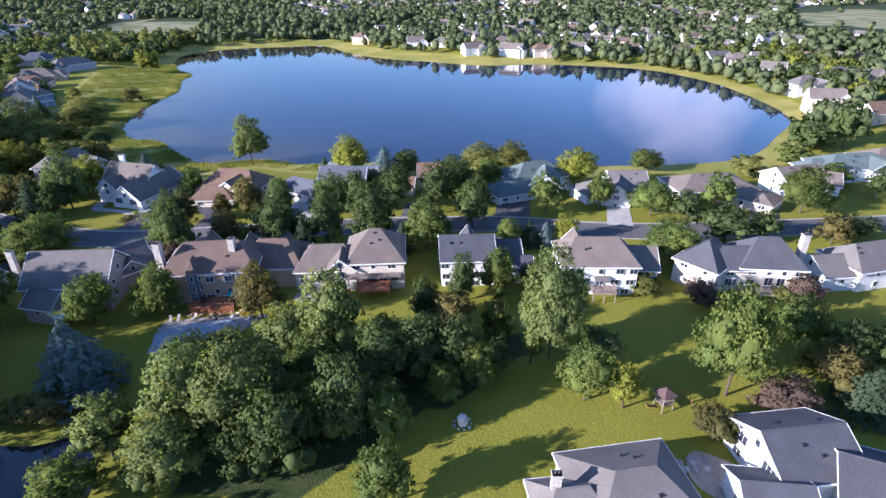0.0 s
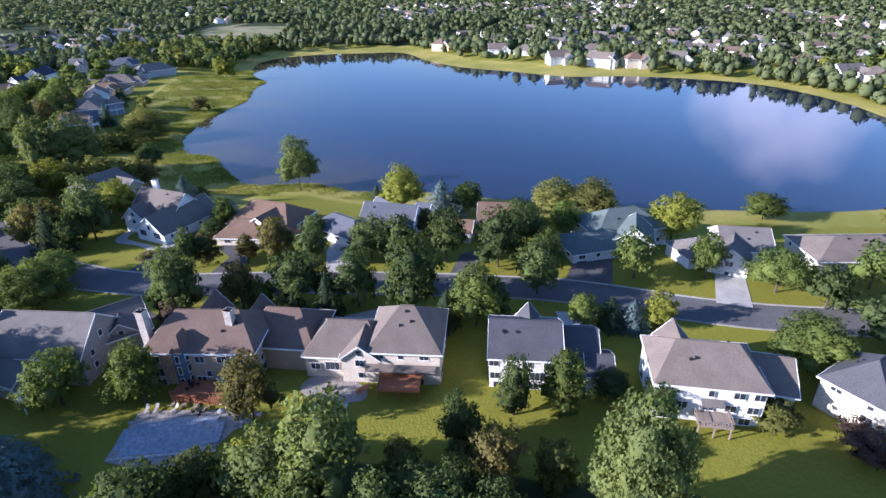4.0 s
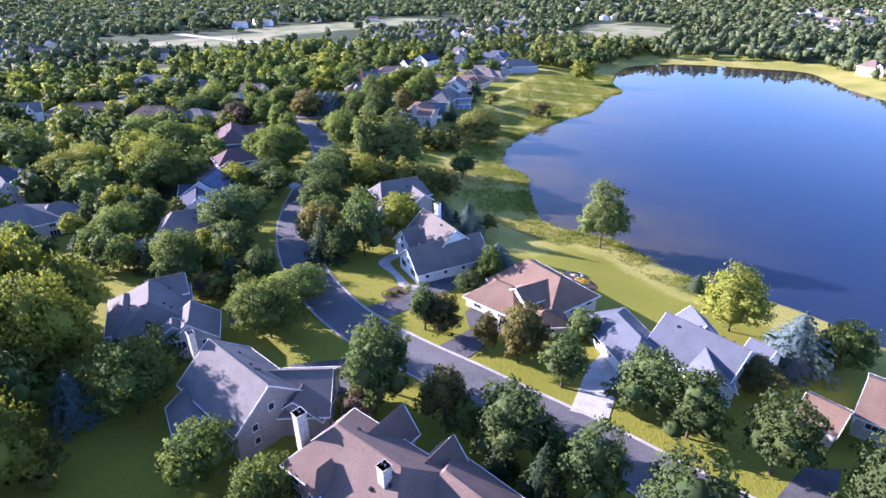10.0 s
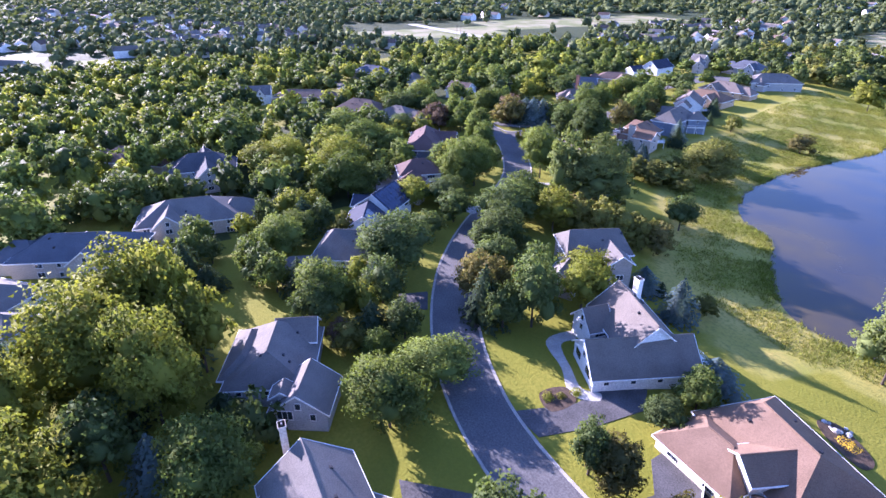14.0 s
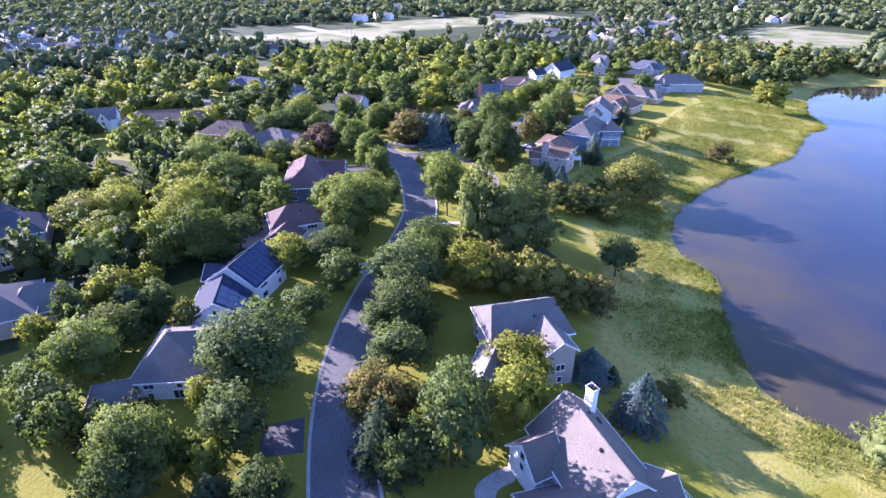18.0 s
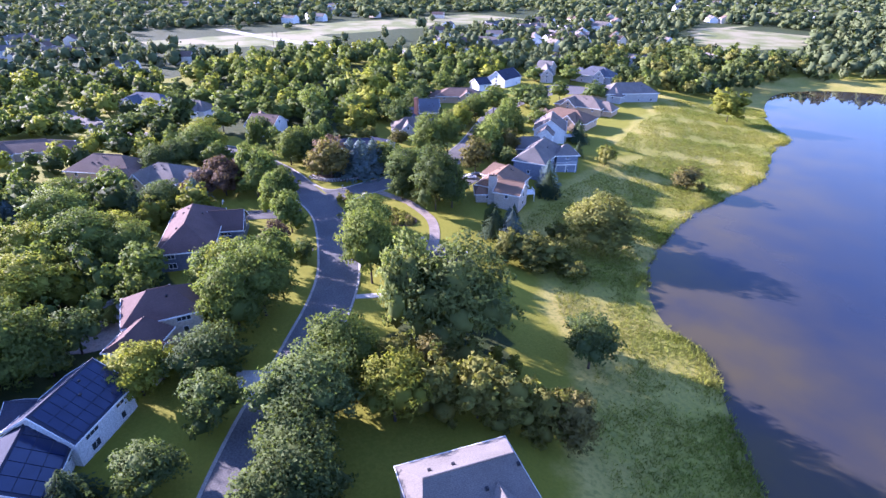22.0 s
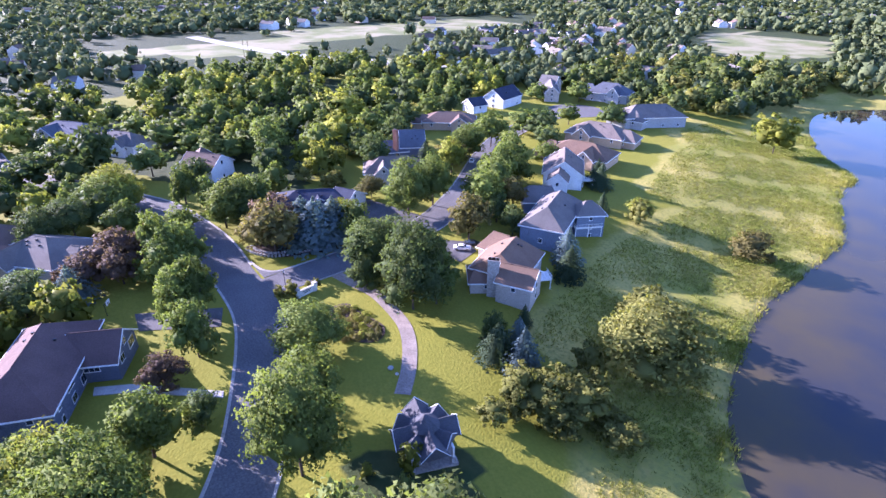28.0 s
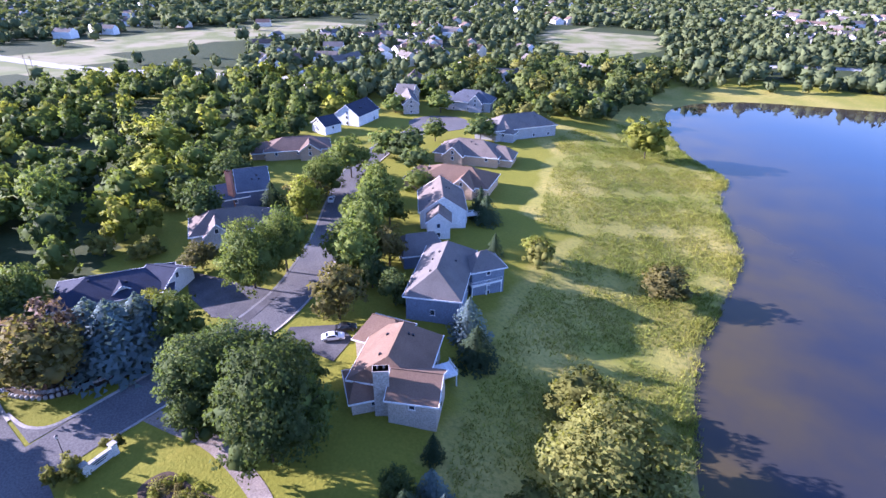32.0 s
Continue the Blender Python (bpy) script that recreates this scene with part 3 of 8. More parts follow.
def wing(house, m, L, W, z0, ze, zr, kind, wall, roof, over=0.55, glaze=2, skip=(), ridge=None):
    """One wing: m puts its middle with the ridge along x. Wall prism, thick roof, white fascia and windows on all four sides."""
    hl, hw = L / 2, W / 2
    bm = bmesh.new()
    base = [bm.verts.new((x, y, z0)) for x, y in ((-hl, -hw), (hl, -hw), (hl, hw), (-hl, hw))]
    top = [bm.verts.new((v.co.x, v.co.y, ze)) for v in base]
    for k in range(4):
        a, b = k, (k + 1) % 4
        if kind == "gable" and k in (1, 3):
            apex = bm.verts.new((hl if k == 1 else -hl, 0, zr - 0.12))
            bm.faces.new((base[a], base[b], top[b], apex, top[a]))
        else:
            bm.faces.new((base[a], base[b], top[b], top[a]))
    w = part("wall", bm, SIDING[wall], house)
    w.matrix_basis = m
    pitch = (zr - ze) / hw
    oz = ze - over * pitch
    rl = hl if kind == "gable" else max(0.3, hl - hw)
    if ridge is not None:
        rl = ridge
    ex = over * (0.8 if kind == "gable" else 1.0)
    bm = bmesh.new()
    th = 0.22
    lay = []
    for dz in (0, -th):
        lay.append([bm.verts.new(c) for c in ((-hl - ex, -hw - over, oz + dz), (hl + ex, -hw - over, oz + dz), (hl + ex, hw + over, oz + dz), (-hl - ex, hw + over, oz + dz),
                                              (-rl - (ex if kind == "gable" else 0), 0, zr + dz), (rl + (ex if kind == "gable" else 0), 0, zr + dz))])
    t, b = lay
    for q in ((0, 1, 5, 4), (2, 3, 4, 5), (1, 2, 5), (3, 0, 4)):
        if kind == "gable" and len(q) == 3:
            continue
        bm.faces.new([t[i] for i in q])
        bm.faces.new([b[i] for i in q[::-1]])
    rim = [(0, 1), (2, 3)] + ([(1, 5), (5, 2), (3, 4), (4, 0)] if kind == "gable" else [(1, 2), (3, 0)])
    for i, j in rim:
        bm.faces.new((t[i], b[i], b[j], t[j]))
    r = part("roof", bm, SHINGLE[roof], house)
    r.matrix_basis = m
    # ridge cap and fascia
    bm = bmesh.new()
    tube(bm, t_co(rl, kind, ex, zr, -1), t_co(rl, kind, ex, zr, 1), 0.13, 0.13, 5)
    c = part("ridge_cap", bm, SHINGLE[roof], r)
    bm = bmesh.new()
    ring = [(-hl - ex, -hw - over, oz), (hl + ex, -hw - over, oz), (hl + ex, hw + over, oz), (-hl - ex, hw + over, oz)]
    if kind == "gable":
        ring = [ring[0], ring[1], (hl + ex, 0, zr), ring[2], ring[3], (-hl - ex, 0, zr)]
    rows = []
    for px, py, pz in ring:
        qx, qy = px + (0.09 if px > 0 else -0.09), py + (0.09 if py > 0 else -0.09) * (py != 0)
        rows.append([bm.verts.new(q) for q in ((px, py, pz + 0.02), (qx, qy, pz + 0.02), (qx, qy, pz - 0.3), (px, py, pz - 0.3))])
    for k in range(len(rows)):
        p, q = rows[k - 1], rows[k]
        for i in range(4):
            bm.faces.new((p[i], q[i], q[(i + 1) % 4], p[(i + 1) % 4]))
    bmesh.ops.recalc_face_normals(bm, faces=bm.faces)
    part("fascia", bm, M_WHITE, r)
    # windows
    if glaze:
        rng = random.Random(int(abs(m.translation.x * 13 + m.translation.y * 7 + L * 3)))
        floors = max(1, int((ze - z0 + 0.5) / 2.7))
        for k, (length, depth, rz) in enumerate(((L, hw, 0), (W, hl, 90), (L, hw, 180), (W, hl, 270))):
            if k in skip:
                continue
            n = max(1, int(length / (4.8 if glaze == 2 else 7)))
            for fl in range(floors):
                for i in range(n):
                    if rng.random() < (0.14 if glaze == 2 else 0.4):
                        continue
                    size = rng.choice("ssmml" if glaze == 2 else "s")
                    sill = ze - (floors - fl) * 2.75 + 0.75
                    if sill < z0 + 0.4:
                        sill = z0 + 0.6
                    u = -length / 2 + length * (i + 0.5) / n
                    add_window(house, m @ pose(0, 0, 0, 0, 0, rz) @ pose(u, -depth - 0.015, sill), size)
            if kind == "gable" and k in (1, 3) and zr - ze > 2.6:
                add_window(house, m @ pose(0, 0, 0, 0, 0, rz) @ pose(0, -depth - 0.015, ze + 0.25), "s")
    return w, r


def t_co(rl, kind, ex, zr, s):
    return (s * (rl + (ex if kind == "gable" else 0)), 0, zr + 0.01)


def add_window(house, m, size):
    a, b, spots = WIN[size]
    w = part("window", a, M_FRAME, house)
    w.matrix_basis = m
    for x in spots:
        part("pane", b, M_GLASS, w).location = (x, 0, 0)


def chimney(house, x, y, z0, z1, w=1.3, d=1.0, rz=0, mat_=None):
    bm = bmesh.new()
    box(bm, -w / 2, -d / 2, z0, w / 2, d / 2, z1)
    box(bm, -w / 2 - 0.1, -d / 2 - 0.1, z1 - 0.25, w / 2 + 0.1, d / 2 + 0.1, z1)
    c = part("chimney", bm, mat_ or M_CHIM, house)
    c.matrix_basis = pose(x, y, 0, 0, 0, rz)
    bm = bmesh.new()
    tube(bm, (-w * 0.2, 0, z1), (-w * 0.2, 0, z1 + 0.45), 0.16, 0.14, 8)
    tube(bm, (w * 0.2, 0, z1), (w * 0.2, 0, z1 + 0.35), 0.16, 0.14, 8)
    part("flue", bm, M_METAL, c)


def vents(house, m, zr, W, ze, spots):
    """Small roof vents: spots are (along, across)."""
    for u, v in spots:
        z = zr - abs(v) * (zr - ze) / (W / 2)
        bm = bmesh.new()
        box(bm, -0.22, -0.22, -0.1, 0.22, 0.22, 0.28)
        p = part("roof_vent", bm, M_DARKMETAL, house)
        p.matrix_basis = m @ pose(u, v, z)


def solar(h, index, side, nx, ny):
    """Dark panels on one slope of the roof numbered index."""
    roofs = [c for c in h.children if c.name.startswith("roof") and "vent" not in c.name]
    r = roofs[index]
    v = [q.co for q in r.data.vertices]
    a, b, c, d = (v[0], v[1], v[5], v[4]) if side < 0 else (v[2], v[3], v[4], v[5])
    ux, uy = (b - a), (d - a)
    n = ux.cross(uy).normalized()
    if n.z < 0:
        n = -n
    for i in range(nx):
        for j in range(ny):
            bm = bmesh.new()
            q = [a + ux * ((i + p + 0.03 * (1 - 2 * p)) / nx * 0.92 + 0.04) + uy * ((j + w + 0.02 * (1 - 2 * w)) / ny * 0.9 + 0.05) for p, w in ((0, 0), (1, 0), (1, 1), (0, 1))]
            top = [bm.verts.new(k + n * 0.14) for k in q]
            low = [bm.verts.new(k + n * 0.04) for k in q]
            bm.faces.new(top)
            for k in range(4):
                bm.faces.new((top[k], low[k], low[(k + 1) % 4], top[(k + 1) % 4]))
            bmesh.ops.recalc_face_normals(bm, faces=bm.faces)
            part("solar_panel", bm, M_SOLAR, r)


def garage(house, m, n=1):
    for i in range(n):
        g = part("garage_door", GARAGE, M_WHITE, house)
        g.matrix_basis = m @ pose((i - (n - 1) / 2) * 5.6, 0, 0)


def deck(house, x, y, rz, w, d, top, drop, mat_, rail=None):
    """A raised deck: boards, posts, rail posts and rails."""
    m = pose(x, y, top, 0, 0, rz)
    bm = bmesh.new()
    box(bm, -w / 2, 0, -0.32, w / 2, d, -0.09)
    o = part("deck", bm, mat_, house, "raised timber deck with a railing")
    o.matrix_basis = m
    n = int(d / 0.3)
    bm = bmesh.new()
    box(bm, -w / 2 - 0.04, -0.02, -0.085, w / 2 + 0.04, 0.9 * d / n, 0)
    plank = part("board", bm, mat_, o).data
    for i in range(1, n):
        part("board", plank, mat_, o).location = (0, i * d / n, 0)
    for px in (-w / 2 + 0.15, 0, w / 2 - 0.15):
        bm = bmesh.new()
        box(bm, px - 0.1, 0.1, -drop, px + 0.1, 0.3, 0)
        part("post", bm, rail or mat_, o)
    for a, b in (((-w / 2, 0.05), (w / 2, 0.05)), ((-w / 2, 0.05), (-w / 2, d)), ((w / 2, 0.05), (w / 2, d))):
        bm = bmesh.new()
        dx, dy = b[0] - a[0], b[1] - a[1]
        ln = math.hypot(dx, dy)
        for i in range(int(ln / 0.45) + 1):
            f = min(1, i * 0.45 / ln)
            cx, cy = a[0] + dx * f, a[1] + dy * f
            box(bm, cx - 0.03, cy - 0.03, 0, cx + 0.03, cy + 0.03, 0.95)
        for h in (0.95, 0.15):
            tube(bm, (*a, h), (*b, h), 0.05, 0.05, 4)
        part("railing", bm, rail or mat_, o)


def house(label, wings, wall, roof, cat="house", **k):
    """wings: (x, y, angle, length, width, eave, ridge height, kind, half the ridge of a hip). Later keywords go to wing()."""
    x, y = wings[0][0], wings[0][1]
    h = empty("house", pose(x, y, gz(x, y)))
    tagged(h, label, cat, "houses of the neighbourhood")
    inv = h.matrix_basis.inverted()
    if math.hypot(x + 80, y - 150) > 185:
        k["glaze"] = 1
    if len(wings) == 1:
        # a cross gable and a lower side wing for a house that is plain otherwise
        wx, wy, rz, L, W, ze, zr, kind, *rl = wings[0]
        s = 1 if int(abs(x)) % 2 else -1
        a, b = math.cos(radians(rz)), math.sin(radians(rz))
        u, v = s * L * 0.18, -W * 0.28
        wings = wings + [(wx + u * a - v * b, wy + u * b + v * a, rz + 90, W * 0.75, L * 0.3, ze, ze + (zr - ze) * 0.82, "gable"),
                         (wx - s * L * 0.5 * a, wy - s * L * 0.5 * b, rz, L * 0.4, W * 0.7, ze - 0.9, zr - 1.6, "hip", L * 0.06)]
    for wx, wy, rz, L, W, ze, zr, kind, *rl in wings:
        z0 = min(gz(wx + a, wy + b) for a in (-8, 8) for b in (-8, 8)) - 0.4 - gz(x, y)
        wing(h, inv @ pose(wx, wy, gz(x, y), 0, 0, rz), L, W, z0, ze - gz(x, y), zr - gz(x, y), kind, wall, roof, ridge=rl[0] if rl else None, **k)
    wx, wy, rz, L, W, ze, zr, kind, *rl = wings[0]
    q = random.Random(int(abs(x * 7 + y)))
    reach = (rl[0] if rl else L * 0.3) + 0.5
    vents(h, inv @ pose(wx, wy, gz(x, y), 0, 0, rz), zr - gz(x, y), W, ze - gz(x, y), [(q.uniform(-reach, reach), q.choice((-1, 1)) * q.uniform(0.8, W * 0.3)) for _ in range(4)])
    return h


def on(h, x, y, z=None, rz=0):
    """A pose in the frame of house h from world numbers."""
    return h.matrix_basis.inverted() @ pose(x, y, h.matrix_basis.translation.z if z is None else z, 0, 0, rz)


def facade(h, a, b, rows):
    """Windows on the wall from a to b, outwards to its right: for each sill height the place along it and the size."""
    ang = math.degrees(math.atan2(b[1] - a[1], b[0] - a[0]))
    for z, spots in rows:
        for word in spots.split():
            f, size = float(word[:-1]), word[-1]
            add_window(h, on(h, a[0] + (b[0] - a[0]) * f, a[1] + (b[1] - a[1]) * f, z, ang) @ pose(0, -0.03, 0), size)


def bay(h, x, y, rz, w, d, top, peak, roof):
    """A three-sided bay through all storeys with white glazing and a peaked roof."""
    m = on(h, x, y, 0, rz)
    pts = [(-w / 2, 0.3), (-w / 3.4, -d), (w / 3.4, -d), (w / 2, 0.3)]
    bm = bmesh.new()
    low, up = [[bm.verts.new((px, py, z)) for px, py in pts] for z in (-0.4, top)]
    for i in range(4):
        j = (i + 1) % 4
        bm.faces.new((low[i], low[j], up[j], up[i]))
    part("bay", bm, SIDING["slate"], h, "dark three-sided bay with white windows").matrix_basis = m
    for i in range(3):
        (ax, ay), (bx, by) = pts[i], pts[i + 1]
        for z in (1.0, 3.6, 6.2):
            add_window(h, m @ pose((ax + bx) / 2, (ay + by) / 2, z, 0, 0, math.degrees(math.atan2(by - ay, bx - ax))) @ pose(0, -0.03, 0), "t")
    bm = bmesh.new()
    rim = [bm.verts.new((px * 1.2, py * 1.2 if py < 0 else 2.6, top - 0.1)) for px, py in pts]
    tip = [bm.verts.new((0, 0, peak)), bm.verts.new((0, 2.6, peak - 0.2))]
    for f in ((rim[0], rim[1], tip[0]), (rim[1], rim[2], tip[0]), (rim[2], rim[3], tip[0]), (rim[3], tip[1], tip[0]), (tip[1], rim[0], tip[0]), (rim[3], rim[2], rim[1], rim[0])):
        bm.faces.new(f)
    bmesh.ops.recalc_face_normals(bm, faces=bm.faces)
    part("bay_roof", bm, SHINGLE[roof], h).matrix_basis = m


def awning(h, x, y, rz, w, d, z, roof):
    """A narrow pent roof along a wall."""
    bm = bmesh.new()
    v = [bm.verts.new(c) for c in ((-w / 2, 0, z), (w / 2, 0, z), (w / 2, -d, z - 0.55), (-w / 2, -d, z - 0.55), (-w / 2, 0, z - 0.2), (w / 2, 0, z - 0.2), (w / 2, -d, z - 0.75), (-w / 2, -d, z - 0.75))]
    for f in ((0, 3, 2, 1), (4, 5, 6, 7), (3, 7, 6, 2), (0, 4, 7, 3), (1, 2, 6, 5), (0, 1, 5, 4)):
        bm.faces.new([v[i] for i in f])
    bmesh.ops.recalc_face_normals(bm, faces=bm.faces)
    part("pent_roof", bm, SHINGLE[roof], h, "narrow pent roof of shingles").matrix_basis = on(h, x, y, 0, rz)


def stair(h, x, y, rz, w, top, mat_):
    """A straight flight down from a deck."""
    st = part("stair", bm_plain(-w / 2 - 0.05, 0, -0.2, -w / 2, 3.6, 0.0), mat_, h)
    st.matrix_basis = on(h, x, y, 0, rz)
    n = int(top / 0.18)
    for i in range(n):
        part("step", bm_plain(-w / 2, i * 0.27, top - (i + 1) * 0.18 - 0.05, w / 2, i * 0.27 + 0.26, top - (i + 1) * 0.18), mat_, st)


def bm_plain(*a):
    bm = bmesh.new()
    box(bm, *a)
    return bm


# ---- the houses, street by street ----
h = house("grey-beige house with a steep gabled roof and white trim",
          [(-85.2, 111.5, 4, 18.1, 13.2, 7.0, 12.5, "gable"),
           (-79.7, 118.6, 47, 12.8, 12.0, 5.2, 9.5, "gable"),
           (-76.3, 117.6, -54, 5.3, 8.4, 4.6, 8.0, "gable"),
           (-87.9, 103.4, -13, 7.4, 6.4, 4.5, 7.0, "gable")], "taupe", "grey")
chimney(h, *on(h, -97.0, 108.7).translation[:2], 0, 13.5)
deck(h, *on(h, -84.5, 98.7).translation[:2], -30, 7, 4, 2.6, 3.2, M_WHITE, M_WHITE)
h = house("large brick house with a brown hip roof and two pale chimneys",
          [(-54.6, 115.6, 7, 20.6, 13.4, 8.2, 12.8, "hip", 6.2),
           (-42.0, 121.6, 2, 15.0, 13.0, 6.0, 10.4, "hip", 3.4),
           (-58.0, 121.0, 97, 8.0, 5.4, 7.6, 11.2, "gable"),
           (-49.0, 123.0, 97, 8.0, 4.6, 6.6, 9.8, "gable")], "tan", "brown", skip=(0,))
chimney(h, *on(h, -65.3, 111.5).translation[:2], 0, 14.2, 1.5, 1.5)
chimney(h, *on(h, -49.3, 114.2).translation[:2], 0, 14, 1.4, 1.4)
bay(h, -57.2, 108.9, 7, 3.2, 1.6, 8.6, 11.4, "brown")
facade(h, (-63.9, 107.6), (-43.4, 110.1), [(5.5, "0.09m 0.5m 0.7m 0.87s 0.93s 0.81s"), (2.3, "0.08l 0.56s 0.7s 0.86m"), (0.2, "0.1m 0.48d 0.62m")])
h = house("cream two-storey house with a grey-brown hip roof and cedar deck",
          [(-16.6, 121.2, 4, 13.4, 14.4, 8.0, 13.2, "hip", 1.4),
           (-28.4, 120.4, 3, 14.6, 12.4, 5.6, 9.4, "hip", 4.0),
           (-24.6, 117.2, 94, 8.0, 7.0, 6.2, 9.0, "gable")], "cream", "tan", skip=(0,))
deck(h, *on(h, -16.2, 109.0).translation[:2], 4, 7.6, 4.8, 2.4, 2.4, M_WOOD)
stair(h, -21.9, 110.6, 94, 1.4, 2.4, M_WOOD)
facade(h, (-23.3, 113.6), (-10.1, 114.5), [(5.9, "0.2m 0.5s 0.83m"), (2.5, "0.12m 0.36d 0.5d 0.68m 0.88m"), (0.1, "0.3m 0.75m")])
awning(h, -16.6, 113.7, 4, 13.0, 1.5, 4.95, "tan")
facade(h, (-35.0, 113.7), (-24.0, 114.3), [(2.2, "0.15m 0.45l 0.75s")])
h = house("white house with a plain dark grey gable roof",
          [(5.8, 122.2, 3, 12.9, 13.2, 7.4, 11.0, "gable"),
           (15.6, 124.8, 3, 7.4, 11.0, 5.2, 8.4, "gable"),
           (19.6, 120.2, 3, 4.6, 7.4, 4.2, 6.0, "gable"),
           (6.6, 127.4, 93, 6.4, 4.6, 6.6, 9.7, "gable")], "white", "dark", skip=(0,))
facade(h, (-0.6, 115.3), (12.3, 115.9), [(5.2, "0.08m 0.3s 0.55m 0.85m"), (2.3, "0.1m 0.42d 0.7l 0.9s"), (0.2, "0.15m 0.65m")])
h = house("white two-storey house with a pale brown roof",
          [(36.8, 117.6, -1, 17.6, 12.8, 8.2, 12.4, "hip", 5.2),
           (48.2, 119.6, -6, 7.4, 11.0, 5.6, 9.0, "gable"),
           (33.2, 122.0, 89, 8.0, 5.6, 7.6, 11.0, "gable")], "white", "tan", skip=(0,))
facade(h, (28.0, 111.2), (45.6, 110.9), [(5.9, "0.08m 0.5s 0.75m 0.93m"), (3.0, "0.12l 0.26m 0.5d 0.7m 0.9m"), (0.5, "0.12l 0.72m 0.85m")])
awning(h, 37.2, 111.1, -1, 3.6, 1.4, 5.4, "grey")
deck(h, *on(h, 37.2, 107.2).translation[:2], -1, 5.4, 3.8, 2.6, 2.6, M_WOODG)
h = house("pale grey house with twin dark hip roofs",
          [(64.6, 117.8, 40, 11.7, 10.4, 7.0, 11.6, "hip", 1.2),
           (78.2, 117.6, -6, 14.5, 12.0, 7.2, 12.2, "hip", 2.5),
           (70.8, 116.8, -1, 11.9, 9.0, 6.6, 10.2, "gable")], "cream", "dark", skip=(0,))
chimney(h, *on(h, 86.4, 117.0).translation[:2], 0, 13, 1.5, 1.5)
facade(h, (71.2, 112.4), (85.0, 110.9), [(5.0, "0.12m 0.4s 0.64s 0.88m"), (2.2, "0.12m 0.42d 0.62d 0.88l"), (0.2, "0.2m 0.8m")])
facade(h, (65.6, 112.3), (71.0, 112.2), [(4.6, "0.4m"), (2.0, "0.5l")])
deck(h, *on(h, 73.6, 107.6).translation[:2], -4, 8.0, 4.2, 2.0, 2.0, M_WOODG)
h = house("white house with a light grey roof",
          [(106.9, 119.8, 14, 20.7, 12.0, 6.0, 10.0, "hip", 7.4),
           (94.1, 117.5, 7, 9.0, 11.0, 4.6, 7.5, "gable")], "white", "grey")
h = house("white house with a light roof beyond the lawns",
          [(127.9, 116.5, 8, 22.8, 12.0, 6.0, 10.0, "hip", 7.8)], "white", "grey")
h = house("grey-roofed house with a hip roof seen from above",
          [(26.4, 53.0, 9, 16.5, 15.0, 4.6, 8.5, "hip", 3.0),
           (17.5, 51.2, 6, 9.8, 8.4, 4.0, 7.0, "hip", 2.4)], "beige", "grey")
chimney(h, *on(h, 15.2, 51.6).translation[:2], 0, 9)
h = house("white house with a dark grey gable roof",
          [(52.9, 59.6, 7, 12.8, 13.0, 6.0, 9.5, "gable"),
           (59.6, 54.2, -24, 7.2, 12.0, 5.5, 8.5, "gable"),
           (45.7, 51.9, -6, 9.2, 9.0, 4.4, 6.8, "gable")], "white", "dark")
h = house("white lakeside house with steep gables and a pale roof",
          [(-106.0, 179.7, -14, 16.9, 12.0, 5.6, 11.0, "gable"),
           (-99.5, 175.1, 72, 20.6, 11.6, 3.8, 8.2, "gable"),
           (-111.2, 173.5, 84, 5.1, 6.8, 5.2, 8.5, "gable")], "white", "light")
chimney(h, *on(h, -112.0, 184.9).translation[:2], 0, 12.2, 1.6, 1.2, 0, M_WHITE)
garage(h, on(h, -98.1, 167.8, None, 22))
deck(h, *on(h, -92.6, 183.6).translation[:2], 79, 7.6, 4.5, 2.6, 4.2, M_WHITE, M_WHITE)
h = house("taupe lakeside house with a brown-grey hip roof and tall windows",
          [(-137.8, 192.7, 71, 16.1, 12.4, 7.0, 11.0, "hip", 6.5),
           (-131.7, 180.9, -53, 11.8, 7.2, 4.4, 7.4, "gable"),
           (-129.7, 193.3, -17, 8.9, 5.6, 7.4, 9.4, "gable")], "taupe", "grey")
h = house("sprawling house with a red-brown hip roof and white garage posts",
          [(-71.9, 180.5, -10, 20.6, 15.6, 3.6, 8.4, "hip", 5.6),
           (-75.9, 171.2, 4, 13.6, 11.2, 3.2, 6.4, "hip", 2.3),
           (-70.1, 174.8, 73, 9.3, 6.8, 5.4, 7.4, "gable"),
           (-63.1, 171.0, 48, 7.6, 5.6, 3.2, 5.2, "hip", 1.0)], "cream", "red")
garage(h, on(h, -73.9, 167.5, None, -52), 2)
h = house("lakeside house with a blue-grey roof of crossing gables",
          [(-34.1, 181.0, -5, 15.8, 14.0, 4.6, 9.2, "gable"),
           (-47.3, 176.1, -30, 19.3, 10.4, 3.6, 6.5, "hip", 4.5),
           (-38.1, 187.7, -43, 6.7, 6.8, 4.6, 7.6, "gable"),
           (-30.5, 174.9, -55, 7.9, 7.2, 4.4, 7.4, "gable"),
           (-25.5, 187.2, -10, 4.1, 8.0, 4.2, 7.2, "gable")], "white", "blue")
h = house("low lakeside house with a red-brown roof",
          [(-3.2, 190.1, 2, 11.3, 14.0, 3.8, 7.2, "gable"),
           (-12.7, 180.2, -4, 5.8, 8.0, 3.2, 5.5, "gable")], "cream", "red")
h = house("white lakeside house with a grey-green roof of several hips",
          [(32.2, 185.6, 24, 22.4, 14.0, 5.0, 9.2, "hip", 4.2),
           (34.9, 177.1, -99, 10.6, 9.6, 5.2, 9.0, "gable"),
           (24.6, 175.4, 24, 19.2, 12.0, 3.4, 6.2, "hip", 3.6)], "white", "green")
